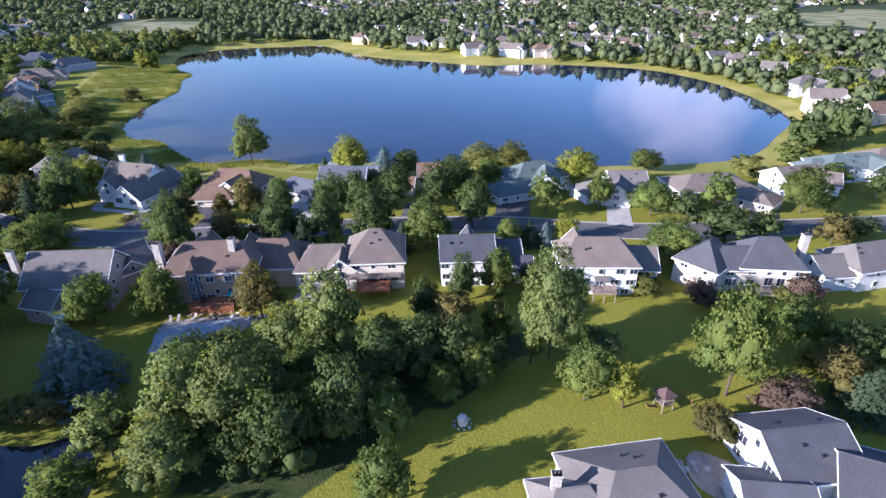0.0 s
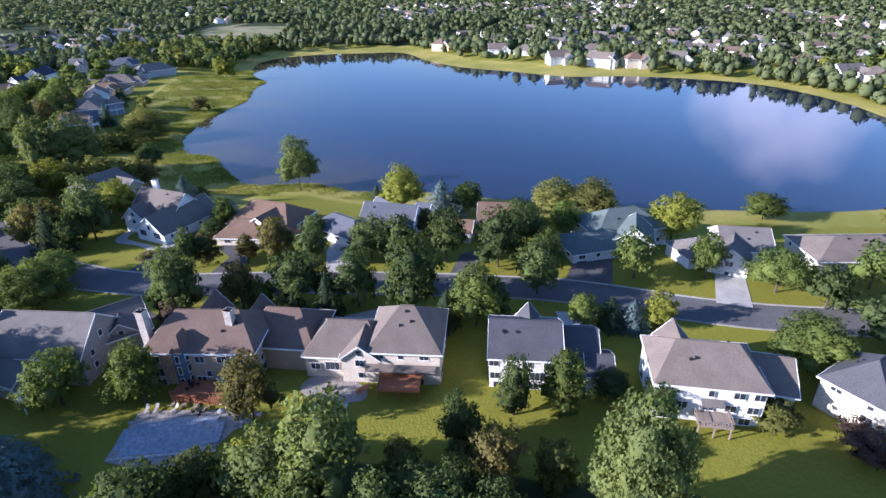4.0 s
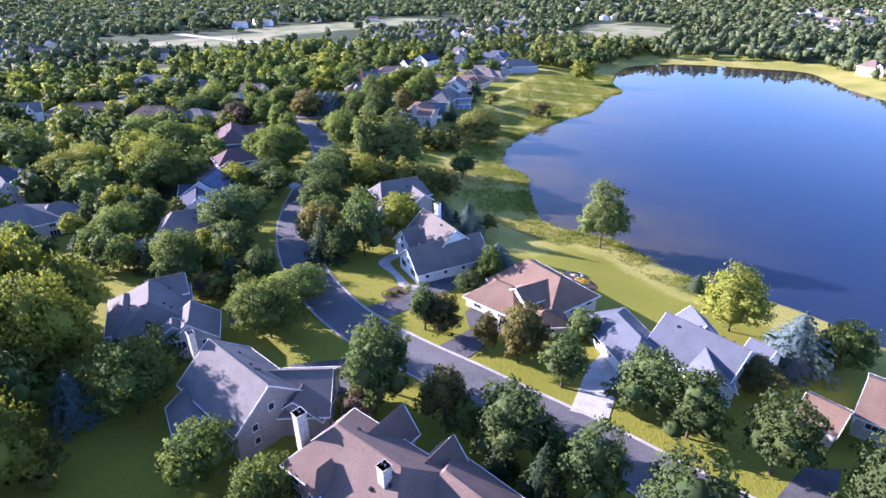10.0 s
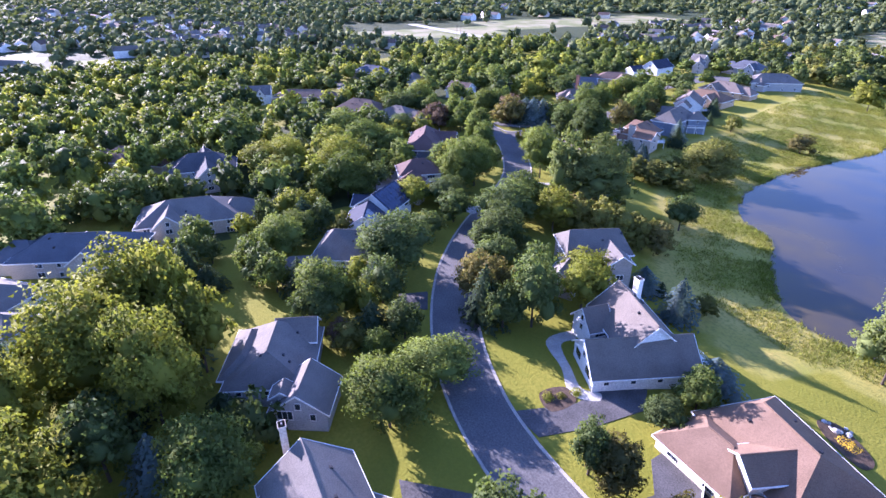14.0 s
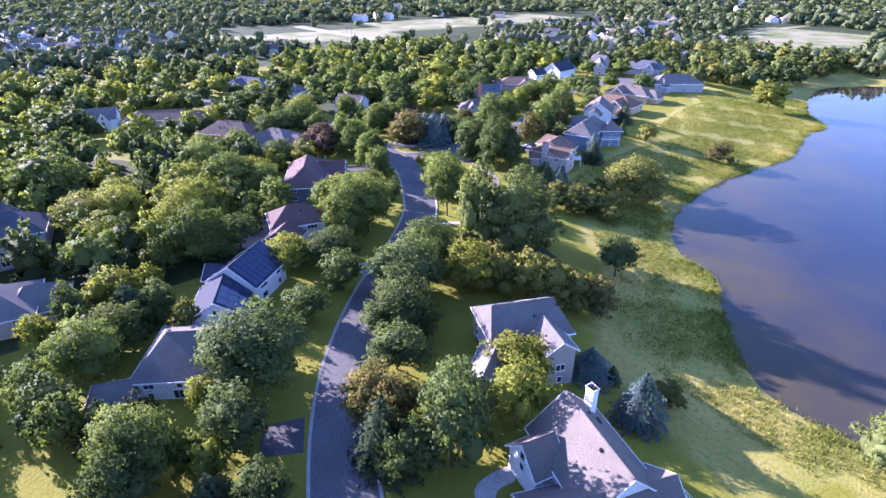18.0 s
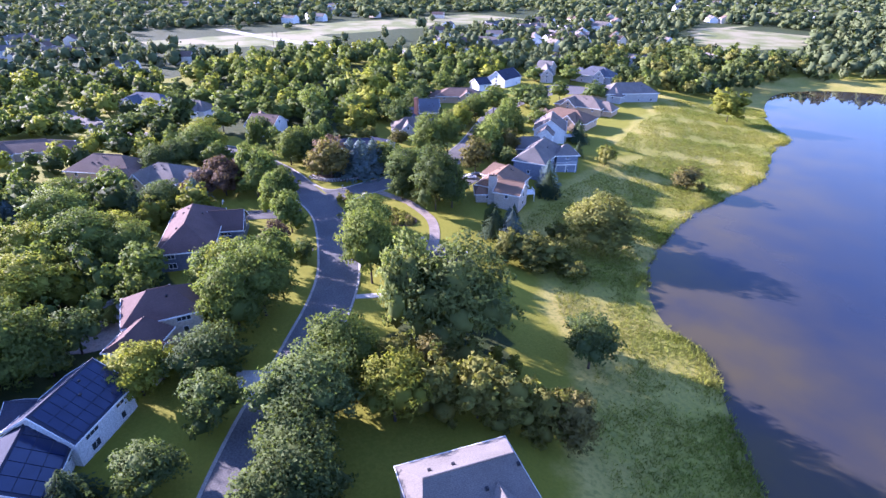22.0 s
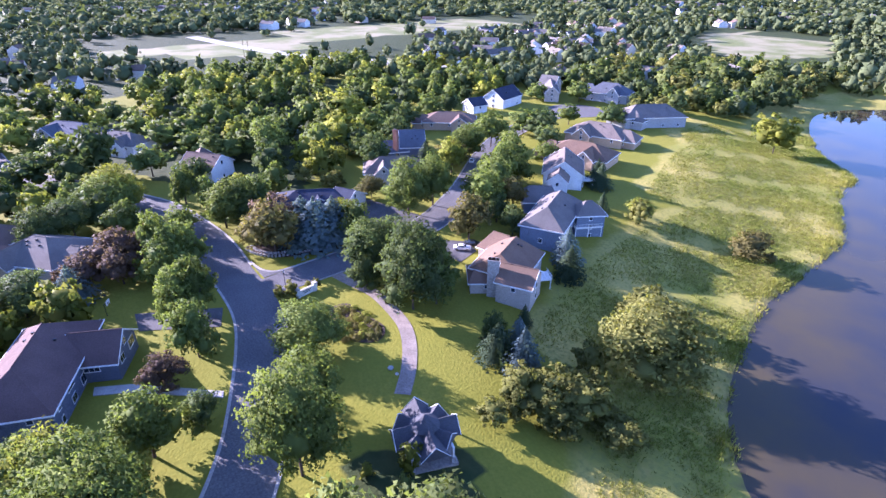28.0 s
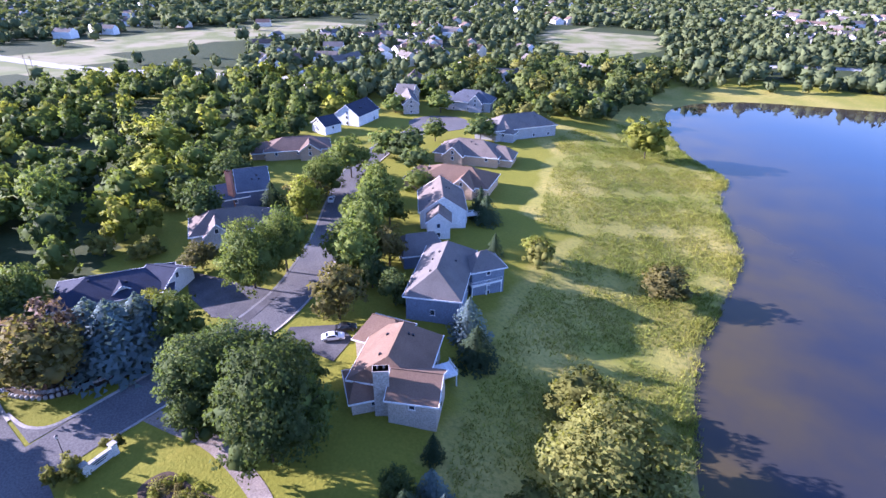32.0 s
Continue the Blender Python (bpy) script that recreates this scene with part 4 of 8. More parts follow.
garage(h, on(h, 24.2, 173.3, None, 3), 2)
h = house("white house with a grey-brown gabled roof by the lake",
          [(62.3, 176.7, -1, 12.3, 13.0, 5.0, 8.6, "gable"),
           (58.1, 170.5, -109, 11.7, 9.0, 4.6, 7.6, "gable"),
           (52.9, 174.4, 21, 16.0, 10.0, 3.6, 6.4, "hip", 3.0)], "white", "grey")
h = house("low house with a wide tan hip roof",
          [(91.0, 178.0, 8, 27.0, 15.0, 3.8, 7.0, "hip", 6.0),
           (100.5, 167.8, -45, 17.9, 12.0, 3.4, 5.8, "hip", 2.9)], "cream", "tan")
h = house("white house with a tan gable roof among trees",
          [(122.6, 181.0, 13, 16.4, 13.0, 5.0, 8.6, "gable"),
           (133.4, 178.6, -25, 5.7, 10.0, 4.0, 7.0, "gable")], "white", "tan")
h = house("house with a grey-green hip roof near the lake",
          [(151.8, 195.1, 5, 28.4, 14.0, 5.0, 8.5, "hip", 7.2)], "white", "green")
h = house("pale house by the lake",
          [(175.6, 202.7, 8, 33.4, 14.0, 5.0, 8.5, "hip", 9.7)], "white", "tan")
h = house("grey stone house with a broad grey hip roof",
          [(-125.0, 110.4, -19, 17.5, 14.8, 5.0, 9.8, "hip", 4.7),
           (-112.9, 113.9, -26, 9.1, 9.6, 4.6, 8.2, "gable"),
           (-129.8, 115.6, 73, 7.3, 6.8, 6.4, 9.3, "gable"),
           (-112.8, 110.2, -21, 2.8, 3.4, 6.4, 7.6, "gable"),
           (-128.2, 105.8, -19, 14.6, 6.8, 5.0, 7.6, "hip", 3.9)], "grey", "grey")
garage(h, on(h, -112.8, 115.1, None, 65))
h = house("grey house with a hip roof and a covered porch",
          [(-166.0, 135.3, 62, 16.2, 16.4, 4.8, 9.2, "hip", 4.0),
           (-163.1, 121.3, 76, 7.2, 6.0, 3.4, 5.5, "hip", 2.7)], "white", "grey")
deck(h, *on(h, -155.9, 118.2).translation[:2], 60, 6, 4, 1.5, 1.5, M_WOODG)
h = house("white house with a navy roof covered in solar panels",
          [(-190.3, 152.3, -47, 13.1, 12.1, 5.8, 10.0, "gable"),
           (-181.7, 144.2, -23, 12.7, 11.2, 4.4, 8.0, "gable"),
           (-194.8, 146.4, 53, 4.6, 6.0, 4.5, 6.8, "gable")], "white", "navy")
solar(h, 0, 1, 8, 3)
solar(h, 1, 1, 5, 3)
h = house("white house with a maroon hip roof and a walled patio",
          [(-211.8, 171.8, 79, 14.3, 11.2, 6.8, 10.5, "hip", 2.1),
           (-202.9, 165.3, -43, 8.1, 8.4, 6.0, 8.8, "hip", 3.2),
           (-200.1, 165.5, 45, 8.3, 9.2, 4.2, 6.8, "gable")], "cream", "maroon")
h = house("dark brick house with a maroon hip roof",
          [(-247.5, 188.2, -25, 26.3, 13.2, 5.8, 10.5, "hip", 6.5),
           (-248.7, 198.1, 61, 8.9, 10.0, 4.6, 8.2, "gable")], "slate", "maroon")
h = house("tan house with a pale pyramid roof",
          [(-302.5, 194.9, 39, 19.8, 16.0, 4.6, 8.4, "hip", 1.9)], "beige", "light")
h = house("tan house with a brown hip roof",
          [(-323.0, 181.3, 44, 24.8, 14.0, 4.8, 9.0, "hip", 5.4),
           (-309.6, 181.8, 61, 15.2, 10.0, 4.0, 7.0, "hip", 2.6)], "tan", "brown")
h = house("beige house with a blue-grey roof and many windows",
          [(-191.2, 69.4, 72, 29.9, 15.0, 5.4, 9.5, "hip", 7.4)], "beige", "blue")
h = house("white house with a grey roof and a screened porch",
          [(-173.9, 50.4, 51, 24.5, 14.0, 5.2, 9.0, "hip", 5.3),
           (-160.9, 57.3, 52, 13.8, 9.0, 4.0, 6.4, "hip", 2.4)], "white", "grey")
h = house("beige house with a wide mauve-grey hip roof",
          [(-206.3, 95.9, 85, 28.3, 16.0, 5.0, 9.4, "hip", 6.1)], "beige", "grey")
h = house("grey house with steep white-trimmed gables",
          [(-249.5, 100.9, 85, 22.1, 13.0, 6.0, 10.5, "hip", 4.5),
           (-247.3, 102.0, 1, 27.8, 8.0, 6.0, 9.5, "gable")], "grey", "dark")
h = house("beige house with a brown roof",
          [(-271.9, 77.7, 55, 30.1, 14.0, 5.0, 9.0, "hip", 8.0)], "beige", "brown")
h = house("white house with a grey roof in the trees",
          [(-379.1, 132.9, 79, 16.2, 14.0, 5.5, 9.5, "gable")], "white", "grey")
h = house("low house with a brown roof in the trees",
          [(-370.8, 158.3, 66, 32.1, 14.0, 4.0, 7.0, "hip", 9.1)], "beige", "brown")
h = house("beige lakeside house with a rosy brown roof and a tall chimney",
          [(-224.0, 282.2, -66, 14.9, 12.8, 5.6, 9.4, "hip", 5.2),
           (-216.4, 278.4, 26, 8.2, 8.4, 5.6, 8.2, "gable"),
           (-231.6, 287.4, 13, 8.3, 8.4, 5.0, 8.0, "hip", 2.5),
           (-224.9, 275.7, 52, 7.6, 8.0, 3.6, 6.2, "hip", 2.2)], "beige", "red")
chimney(h, *on(h, -220.4, 273.9).translation[:2], -3, 9.6, 2.6, 1.5, 40)
deck(h, *on(h, -216.3, 284.2).translation[:2], 60, 8, 4, 2.0, 3.5, M_WHITE, M_WHITE)
h = house("blue-grey lakeside house with a grey roof and a round corner",
          [(-234.4, 310.7, -65, 22.8, 11.6, 6.8, 11.0, "hip", 6.8),
           (-229.2, 319.8, 56, 8.1, 6.4, 6.8, 9.6, "hip", 0.9),
           (-249.5, 321.7, 50, 10.4, 10.0, 4.4, 7.6, "hip", 3.7)], "bluegrey", "grey")
deck(h, *on(h, -226.4, 317.5).translation[:2], 60, 8, 4, 2.6, 4, M_WHITE, M_WHITE)
h = house("white lakeside house with a tan gabled roof",
          [(-260.8, 346.8, 129, 16.9, 13.2, 5.8, 10.2, "gable"),
           (-255.6, 338.3, 125, 11.1, 6.4, 5.6, 8.2, "gable")], "white", "tan")
deck(h, *on(h, -249.7, 349.7).translation[:2], 50, 7, 4, 2.4, 4, M_WHITE, M_WHITE)
h = house("house with a rosy brown hip roof",
          [(-271.0, 370.0, 16, 25.1, 15.0, 4.4, 8.2, "hip", 5.1)], "tan", "red")
h = house("tan house with a light hip roof by the turning circle",
          [(-284.2, 398.4, 18, 24.8, 15.0, 4.6, 8.6, "hip", 4.9)], "tan", "tan")
h = house("grey lakeside house with a grey roof and white bays",
          [(-286.7, 441.5, 58, 30.2, 15.0, 5.6, 10.0, "hip", 7.6),
           (-291.3, 431.5, 11, 17.6, 11.0, 4.6, 8.0, "hip", 3.3)], "grey", "grey")
h = house("grey house with a steep hip roof",
          [(-331.9, 472.1, 19, 23.3, 14.0, 5.4, 10.0, "hip", 4.6)], "grey", "blue")
h = house("grey house with a tall gabled roof",
          [(-367.3, 461.0, 19, 9.9, 13.0, 5.8, 10.5, "gable"),
           (-357.6, 450.9, -46, 24.7, 8.0, 5.6, 9.0, "gable")], "beige", "grey")
h = house("white house with a dark roof at the edge of the wood",
          [(-361.6, 415.5, 103, 19.0, 13.0, 5.4, 10.0, "gable"),
           (-359.6, 393.1, 83, 8.8, 10.0, 4.4, 7.5, "gable")], "white", "navy")
h = house("low tan house with a brown roof",
          [(-343.9, 362.7, 50, 25.0, 14.0, 4.2, 7.5, "hip", 5.5)], "tan", "brown")
h = house("brick house with a tall chimney and a blue-grey roof",
          [(-318.0, 321.7, 57, 9.5, 13.6, 6.2, 11.0, "gable"),
           (-320.1, 310.8, 66, 15.0, 10.0, 5.0, 8.0, "hip", 2.5)], "slate", "blue")
chimney(h, *on(h, -315.0, 311.9).translation[:2], 0, 13, 1.8, 1.2, 20, M_BRICK)
h = house("grey house with a beige pyramid roof",
          [(-300.6, 301.0, 58, 20.8, 12.4, 4.8, 8.6, "hip", 4.8)], "grey", "tan")
h = house("low house with a slate-blue roof and white gables",
          [(-293.6, 265.6, 59, 23.7, 13.0, 3.6, 6.6, "hip", 5.3),
           (-288.3, 274.2, 23, 7.1, 11.0, 3.6, 6.4, "gable"),
           (-292.0, 266.0, -17, 7.1, 6.0, 3.6, 5.6, "gable")], "white", "navy")
garage(h, on(h, -292.1, 279.5, None, 120))
h = house("white house with a brown roof behind the street",
          [(-345.0, 249.0, 36, 13.5, 13.0, 5.2, 9.0, "gable"),
           (-348.8, 248.4, -22, 16.3, 8.0, 5.0, 8.0, "gable")], "white", "brown")
h = house("house with a blue-grey roof among trees",
          [(-426.7, 218.1, 37, 27.8, 14.0, 5.0, 9.0, "hip", 6.9)], "beige", "blue")
h = house("house with a grey roof among trees",
          [(-397.4, 232.3, 33, 21.5, 12.0, 5.0, 8.5, "hip", 4.8)], "white", "grey")
house("tan house with a brown roof across the lake", [(-87, 626, -30, 15, 12, 4.6, 9.2, "hip"), (-79, 623, 60, 10, 9, 3.6, 7.4, "gable")], "tan", "brown", glaze=1)
house("white house with a tan roof across the lake", [(-27, 586, 7, 16, 12, 4.6, 9.2, "gable"), (-19, 583, 97, 10, 9, 3.6, 7.4, "gable")], "white", "tan", glaze=1)
house("white house with a light roof across the lake", [(-1, 576, -16, 17, 12, 4.6, 9.2, "hip"), (7, 573, 74, 10, 9, 3.6, 7.4, "gable")], "white", "light", glaze=1)
house("white house with a tan roof across the lake", [(28, 535, 21, 18, 12, 4.6, 9.2, "gable"), (36, 532, 111, 10, 9, 3.6, 7.4, "gable")], "white", "tan", glaze=1)
house("cream house with a tan roof across the lake", [(61, 583, -2, 19, 12, 4.6, 9.2, "hip"), (69, 580, 88, 10, 9, 3.6, 7.4, "gable")], "cream", "tan", glaze=1)
house("white house with a tan roof across the lake", [(63, 526, -25, 20, 12, 4.6, 9.2, "gable"), (71, 523, 65, 10, 9, 3.6, 7.4, "gable")], "white", "tan", glaze=1)
house("cream house with a red roof across the lake", [(89, 526, 12, 15, 12, 4.6, 9.2, "hip"), (97, 523, 102, 10, 9, 3.6, 7.4, "gable")], "cream", "red", glaze=1)
house("white house with a light roof across the lake", [(123, 532, -11, 16, 12, 4.6, 9.2, "gable"), (131, 529, 79, 10, 9, 3.6, 7.4, "gable")], "white", "light", glaze=1)
house("white house with a light roof across the lake", [(149, 607, 26, 17, 12, 4.6, 9.2, "hip"), (157, 604, 116, 10, 9, 3.6, 7.4, "gable")], "white", "light", glaze=1)
house("white house with a tan roof across the lake", [(85, 662, 3, 18, 12, 4.6, 9.2, "gable"), (93, 659, 93, 10, 9, 3.6, 7.4, "gable")], "white", "tan", glaze=1)
house("tan house with a red roof across the lake", [(212, 511, -20, 19, 12, 4.6, 9.2, "hip"), (220, 508, 70, 10, 9, 3.6, 7.4, "gable")], "tan", "red", glaze=1)
house("white house with a grey roof across the lake", [(224, 469, 17, 20, 12, 4.6, 9.2, "gable"), (232, 466, 107, 10, 9, 3.6, 7.4, "gable")], "white", "grey", glaze=1)
house("cream house with a tan roof across the lake", [(235, 457, -6, 15, 12, 4.6, 9.2, "hip"), (243, 454, 84, 10, 9, 3.6, 7.4, "gable")], "cream", "tan", glaze=1)
house("white house with a light roof across the lake", [(239, 411, -29, 16, 12, 4.6, 9.2, "gable"), (247, 408, 61, 10, 9, 3.6, 7.4, "gable")], "white", "light", glaze=1)
house("white house with a grey roof across the lake", [(228, 354, 8, 17, 12, 4.6, 9.2, "hip"), (236, 351, 98, 10, 9, 3.6, 7.4, "gable")], "white", "grey", glaze=1)
house("cream house with a tan roof across the lake", [(215, 312, -15, 18, 12, 4.6, 9.2, "gable"), (223, 309, 75, 10, 9, 3.6, 7.4, "gable")], "cream", "tan", glaze=1)
house("white house with a grey roof across the lake", [(270, 388, 22, 19, 12, 4.6, 9.2, "hip"), (278, 385, 112, 10, 9, 3.6, 7.4, "gable")], "white", "grey", glaze=1)
house("white house with a light roof across the lake", [(282, 377, -1, 20, 12, 4.6, 9.2, "gable"), (290, 374, 89, 10, 9, 3.6, 7.4, "gable")], "white", "light", glaze=1)
house("cream house with a tan roof across the lake", [(270, 341, -24, 15, 12, 4.6, 9.2, "hip"), (278, 338, 66, 10, 9, 3.6, 7.4, "gable")], "cream", "tan", glaze=1)
house("cream house with a red roof across the lake", [(221, 279, 13, 16, 12, 4.6, 9.2, "gable"), (229, 276, 103, 10, 9, 3.6, 7.4, "gable")], "cream", "red", glaze=1)
house("beige house with a brown roof across the lake", [(171, 530, -10, 17, 12, 4.6, 9.2, "hip"), (179, 527, 80, 10, 9, 3.6, 7.4, "gable")], "beige", "brown", glaze=1)


# ---- trees ----
def tri_cloud(points, normals, size, spread, rng, aspect=1.0):
    """Leaf tufts: one bent triangle at each point, leaning round its normal."""
    n = len(points)
    q = normals + spread * rng.normal(size=(n, 3))
    q /= np.linalg.norm(q, axis=1)[:, None]
    ref = rng.normal(size=(n, 3))
    u = np.cross(q, ref)
    u /= np.linalg.norm(u, axis=1)[:, None]
    v = np.cross(q, u)
    s = (size * rng.uniform(0.6, 1.35, n))[:, None]
    a = points + u * s * 0.62
    b = points - u * s * 0.31 + v * s * 0.54 * aspect
    c = points - u * s * 0.31 - v * s * 0.54 * aspect
    return np.stack([a, b, c], 1).reshape(-1, 3)


def mesh_from_tris(name, verts, material, extra=None, normals=None):
    """Loose triangles, with the soft normals of the crown that they cover."""
    n = len(verts) // 3
    faces = np.arange(n * 3).reshape(n, 3).tolist()
    verts = verts.tolist()
    nl = np.repeat(normals, 3, 0).tolist() if normals is not None else None
    if extra:
        ev, ef = extra
        o = len(verts)
        verts = verts + ev
        faces = faces + [[i + o for i in f] for f in ef]
        if nl is not None:
            nl += [(0, 0, 0)] * len(ev)
    me = bpy.data.meshes.new(name)
    me.from_pydata(verts, [], faces)
    me.materials.append(material)
    me.shade_smooth()
    if nl is not None:
        me.normals_split_custom_set_from_vertices(nl)
    return me


def unit(v):
    return v / (np.linalg.norm(v, axis=-1, keepdims=True) + 1e-9)


def core_of(heads, sub=1, seed=0):
    """Dark inner masses of foliage, lumpy, one for each head of the crown."""
    ev, ef, rng = [], [], random.Random(seed)
    for cx, cy, cz, r in heads:
        bm = bmesh.new()
        bmesh.ops.create_icosphere(bm, subdivisions=sub, radius=r)
        o = len(ev)
        bm.verts.index_update()
        for v in bm.verts:
            k = rng.uniform(0.8, 1.12)
            ev.append((v.co.x * k + cx, v.co.y * k + cy, v.co.z * k * 0.95 + cz))
        ef += [[v.index + o for v in f.verts] for f in bm.faces]
        bm.free()
    return ev, ef


def crown_lobes(rng, lobes, low, taper, ragged):
    """Twig sprays large and small on a few heads of foliage that make one lopsided crown from z = low to 1."""
    L = []
    heads = [(0.0, 0.0, 0.64, 0.33 * (1 - 0.35 * taper)), (rng.uniform(-0.05, 0.05), rng.uniform(-0.05, 0.05), 0.4 + low * 0.4, 0.3)]
    n = 5 + int(ragged * 3)
    turn = rng.uniform(0, 6.28)
    for i in range(n):
        a = turn + 6.283 * i / n + rng.uniform(-0.35, 0.35)
        r = rng.uniform(0.17, 0.27)
        q = (0.5 - r) * rng.uniform(0.85, 1.1)
        heads.append((q * math.cos(a), q * math.sin(a), low * 0.6 + r * 0.85 + rng.uniform(0.02, 0.42) * (1 - low), r))
    w = np.array([h[3] ** 2 for h in heads])
    w /= w.sum()
    for (hx, hy, hz, hr), f in zip(heads, w):
        m = max(4, round(lobes * f))
        for i in range(m):
            cz = 1 - 1.75 * (i + 0.5) / m
            ring = math.sqrt(max(0, 1 - cz * cz))
            ph = i * 2.399963 + rng.uniform(-0.5, 0.5) + turn
            r = hr * rng.uniform(0.22, 0.46)
            k = (hr - r * 0.45) * rng.uniform(0.82, 1.14)
            z = hz + k * cz * 1.05
            L.append((hx + k * ring * math.cos(ph), hy + k * ring * math.sin(ph), min(z, 1 - r * 0.6), r))
    return L, heads


def cover(L, n, size, rng, zc, spread=0.6, droop=0.0, ruffle=0.36):
    """Leaf tufts through the sprays, thinning outwards: their triangles and soft normals."""
    pts, nrm, soft = [], [], []
    w = np.array([r ** 1.6 for *_, r in L])
    counts = (n * w / w.sum()).astype(int) + 1
    for (cx, cy, cz, r), c in zip(L, counts):
        d = unit(rng.normal(size=(c, 3)))
        d[:, 2] = np.where(d[:, 2] < -0.35, -d[:, 2], d[:, 2])
        rr = r * np.clip(0.86 + 0.24 * rng.normal(size=c), 0.35, 1.5)
        p = np.array([cx, cy, cz]) + d * rr[:, None] * np.array([1, 1, 0.9])
        if droop:
            p[:, 2] -= np.abs(rng.normal(size=c)) * droop * (d[:, 2] < 0.3)
        pts.append(p)
        out = np.array([cx, cy, (cz - zc) * 0.8 + 0.1])
        out /= np.linalg.norm(out) + 0.05
        nrm.append(d + 0.4 * out)
        soft.append(d * 0.55 + 0.85 * out)
    pts, nrm, soft = np.concatenate(pts), unit(np.concatenate(nrm)), unit(np.concatenate(soft))
    soft = unit(soft + ruffle * rng.normal(size=soft.shape))
    return tri_cloud(pts, nrm, size, spread, rng), soft


def crown_shape(seed, n, lobes, size, ragged, low, taper, droop=0.0, sub=1, ruffle=0.3):
    """Triangles, normals and inner mass of a crown of unit height and radius about 0.5."""
    rng = np.random.default_rng(seed)
    L, heads = crown_lobes(rng, lobes, low, taper, ragged)
    v, soft = cover(L, n, size, rng, (1 + low) / 2, droop=droop, ruffle=ruffle)
    return v, soft, core_of([(x, y, z, r * 0.66) for x, y, z, r in heads], sub, seed)


def broad_crown(seed, n, material, lobes=30, size=0.05, ragged=0.0, low=0.14, taper=0.0, droop=0.0):
    v, soft, core = crown_shape(seed, n, lobes, size, ragged, low, taper, droop)
    return mesh_from_tris("crown", v, material, core, soft)


def spruce_crown(seed, material, tiers=14, boughs=15, per=11, size=0.055):
    """Tiers of drooping boughs round a stem, thick with needles; unit height, radius about 0.5."""
    rng = np.random.default_rng(seed)
    P, N, S = [], [], []
    for i in range(tiers):
        f = i / (tiers - 1)
        z, R = 0.08 + 0.86 * f, 0.5 * (1 - f ** 1.5) ** 0.95 + 0.02
        k = max(4, int(boughs * (1 - 0.55 * f)))
        for j in range(k):
            a = 6.283 * j / k + rng.uniform(-0.2, 0.2) + i * 0.7
            d, s = np.array([math.cos(a), math.sin(a), 0]), np.array([-math.sin(a), math.cos(a), 0])
            r = R * rng.uniform(0.8, 1.12)
            for q in range(per):
                g = 0.35 + 0.65 * (q + rng.random()) / per
                lat = rng.uniform(-1, 1) * 0.3 * R * (1.1 - g * 0.6)
                P.append(d * r * g + s * lat + [0, 0, z + 0.035 - 0.085 * (1 - 0.6 * f) * g * g - abs(lat) * 0.2])
                N.append(d * 0.6 + np.array([0, 0, 0.9]))
                S.append(d * (0.5 + 0.5 * g) + s * lat / (R + 0.05) * 1.6 + np.array([0, 0, 0.45 if g > 0.55 else -0.1]))
    P, N, S = np.array(P), unit(np.array(N)), unit(np.array(S))
    sz = size * (1.25 - 0.7 * P[:, 2])
    ev = [(0.24 * math.cos(k * 0.698), 0.24 * math.sin(k * 0.698), 0.06) for k in range(9)] + [(0, 0, 0.95)]
    ef = [[k, (k + 1) % 9, 9] for k in range(9)]
    tip = np.array([[(0.012 * math.cos(k * 2.1), 0.012 * math.sin(k * 2.1), 0.9) for k in range(2)] + [(0, 0, 1.02)]]).reshape(-1, 3)
    v = np.concatenate([tri_cloud(P, N, sz, 0.3, rng), tip])
    return mesh_from_tris("crown", v, material, (ev, ef), np.concatenate([S, [[0.0, 0.0, 1.0]]]))


def trunk_mesh(seed, limbs=4, low=0.2):
    """Tapered trunk of unit height with rising limbs."""
    rng = random.Random(seed)
    bm = bmesh.new()
    tube(bm, (0, 0, -0.04), (0.01, 0.0, low + 0.06), 0.024, 0.018, 7)
    tube(bm, (0.01, 0, low + 0.06), (0.0, 0.02, 0.72), 0.018, 0.006, 6)
    for i in range(limbs):
        a = i * 6.283 / limbs + rng.uniform(-0.5, 0.5)
        z = low + 0.05 + 0.28 * rng.random()
        tube(bm, (0, 0, z), (0.26 * math.cos(a), 0.26 * math.sin(a), z + 0.25), 0.011, 0.004, 5)
    me = bpy.data.meshes.new("trunk")
    bm.to_mesh(me)
    bm.free()
    me.materials.append(M_BARK)
    return me


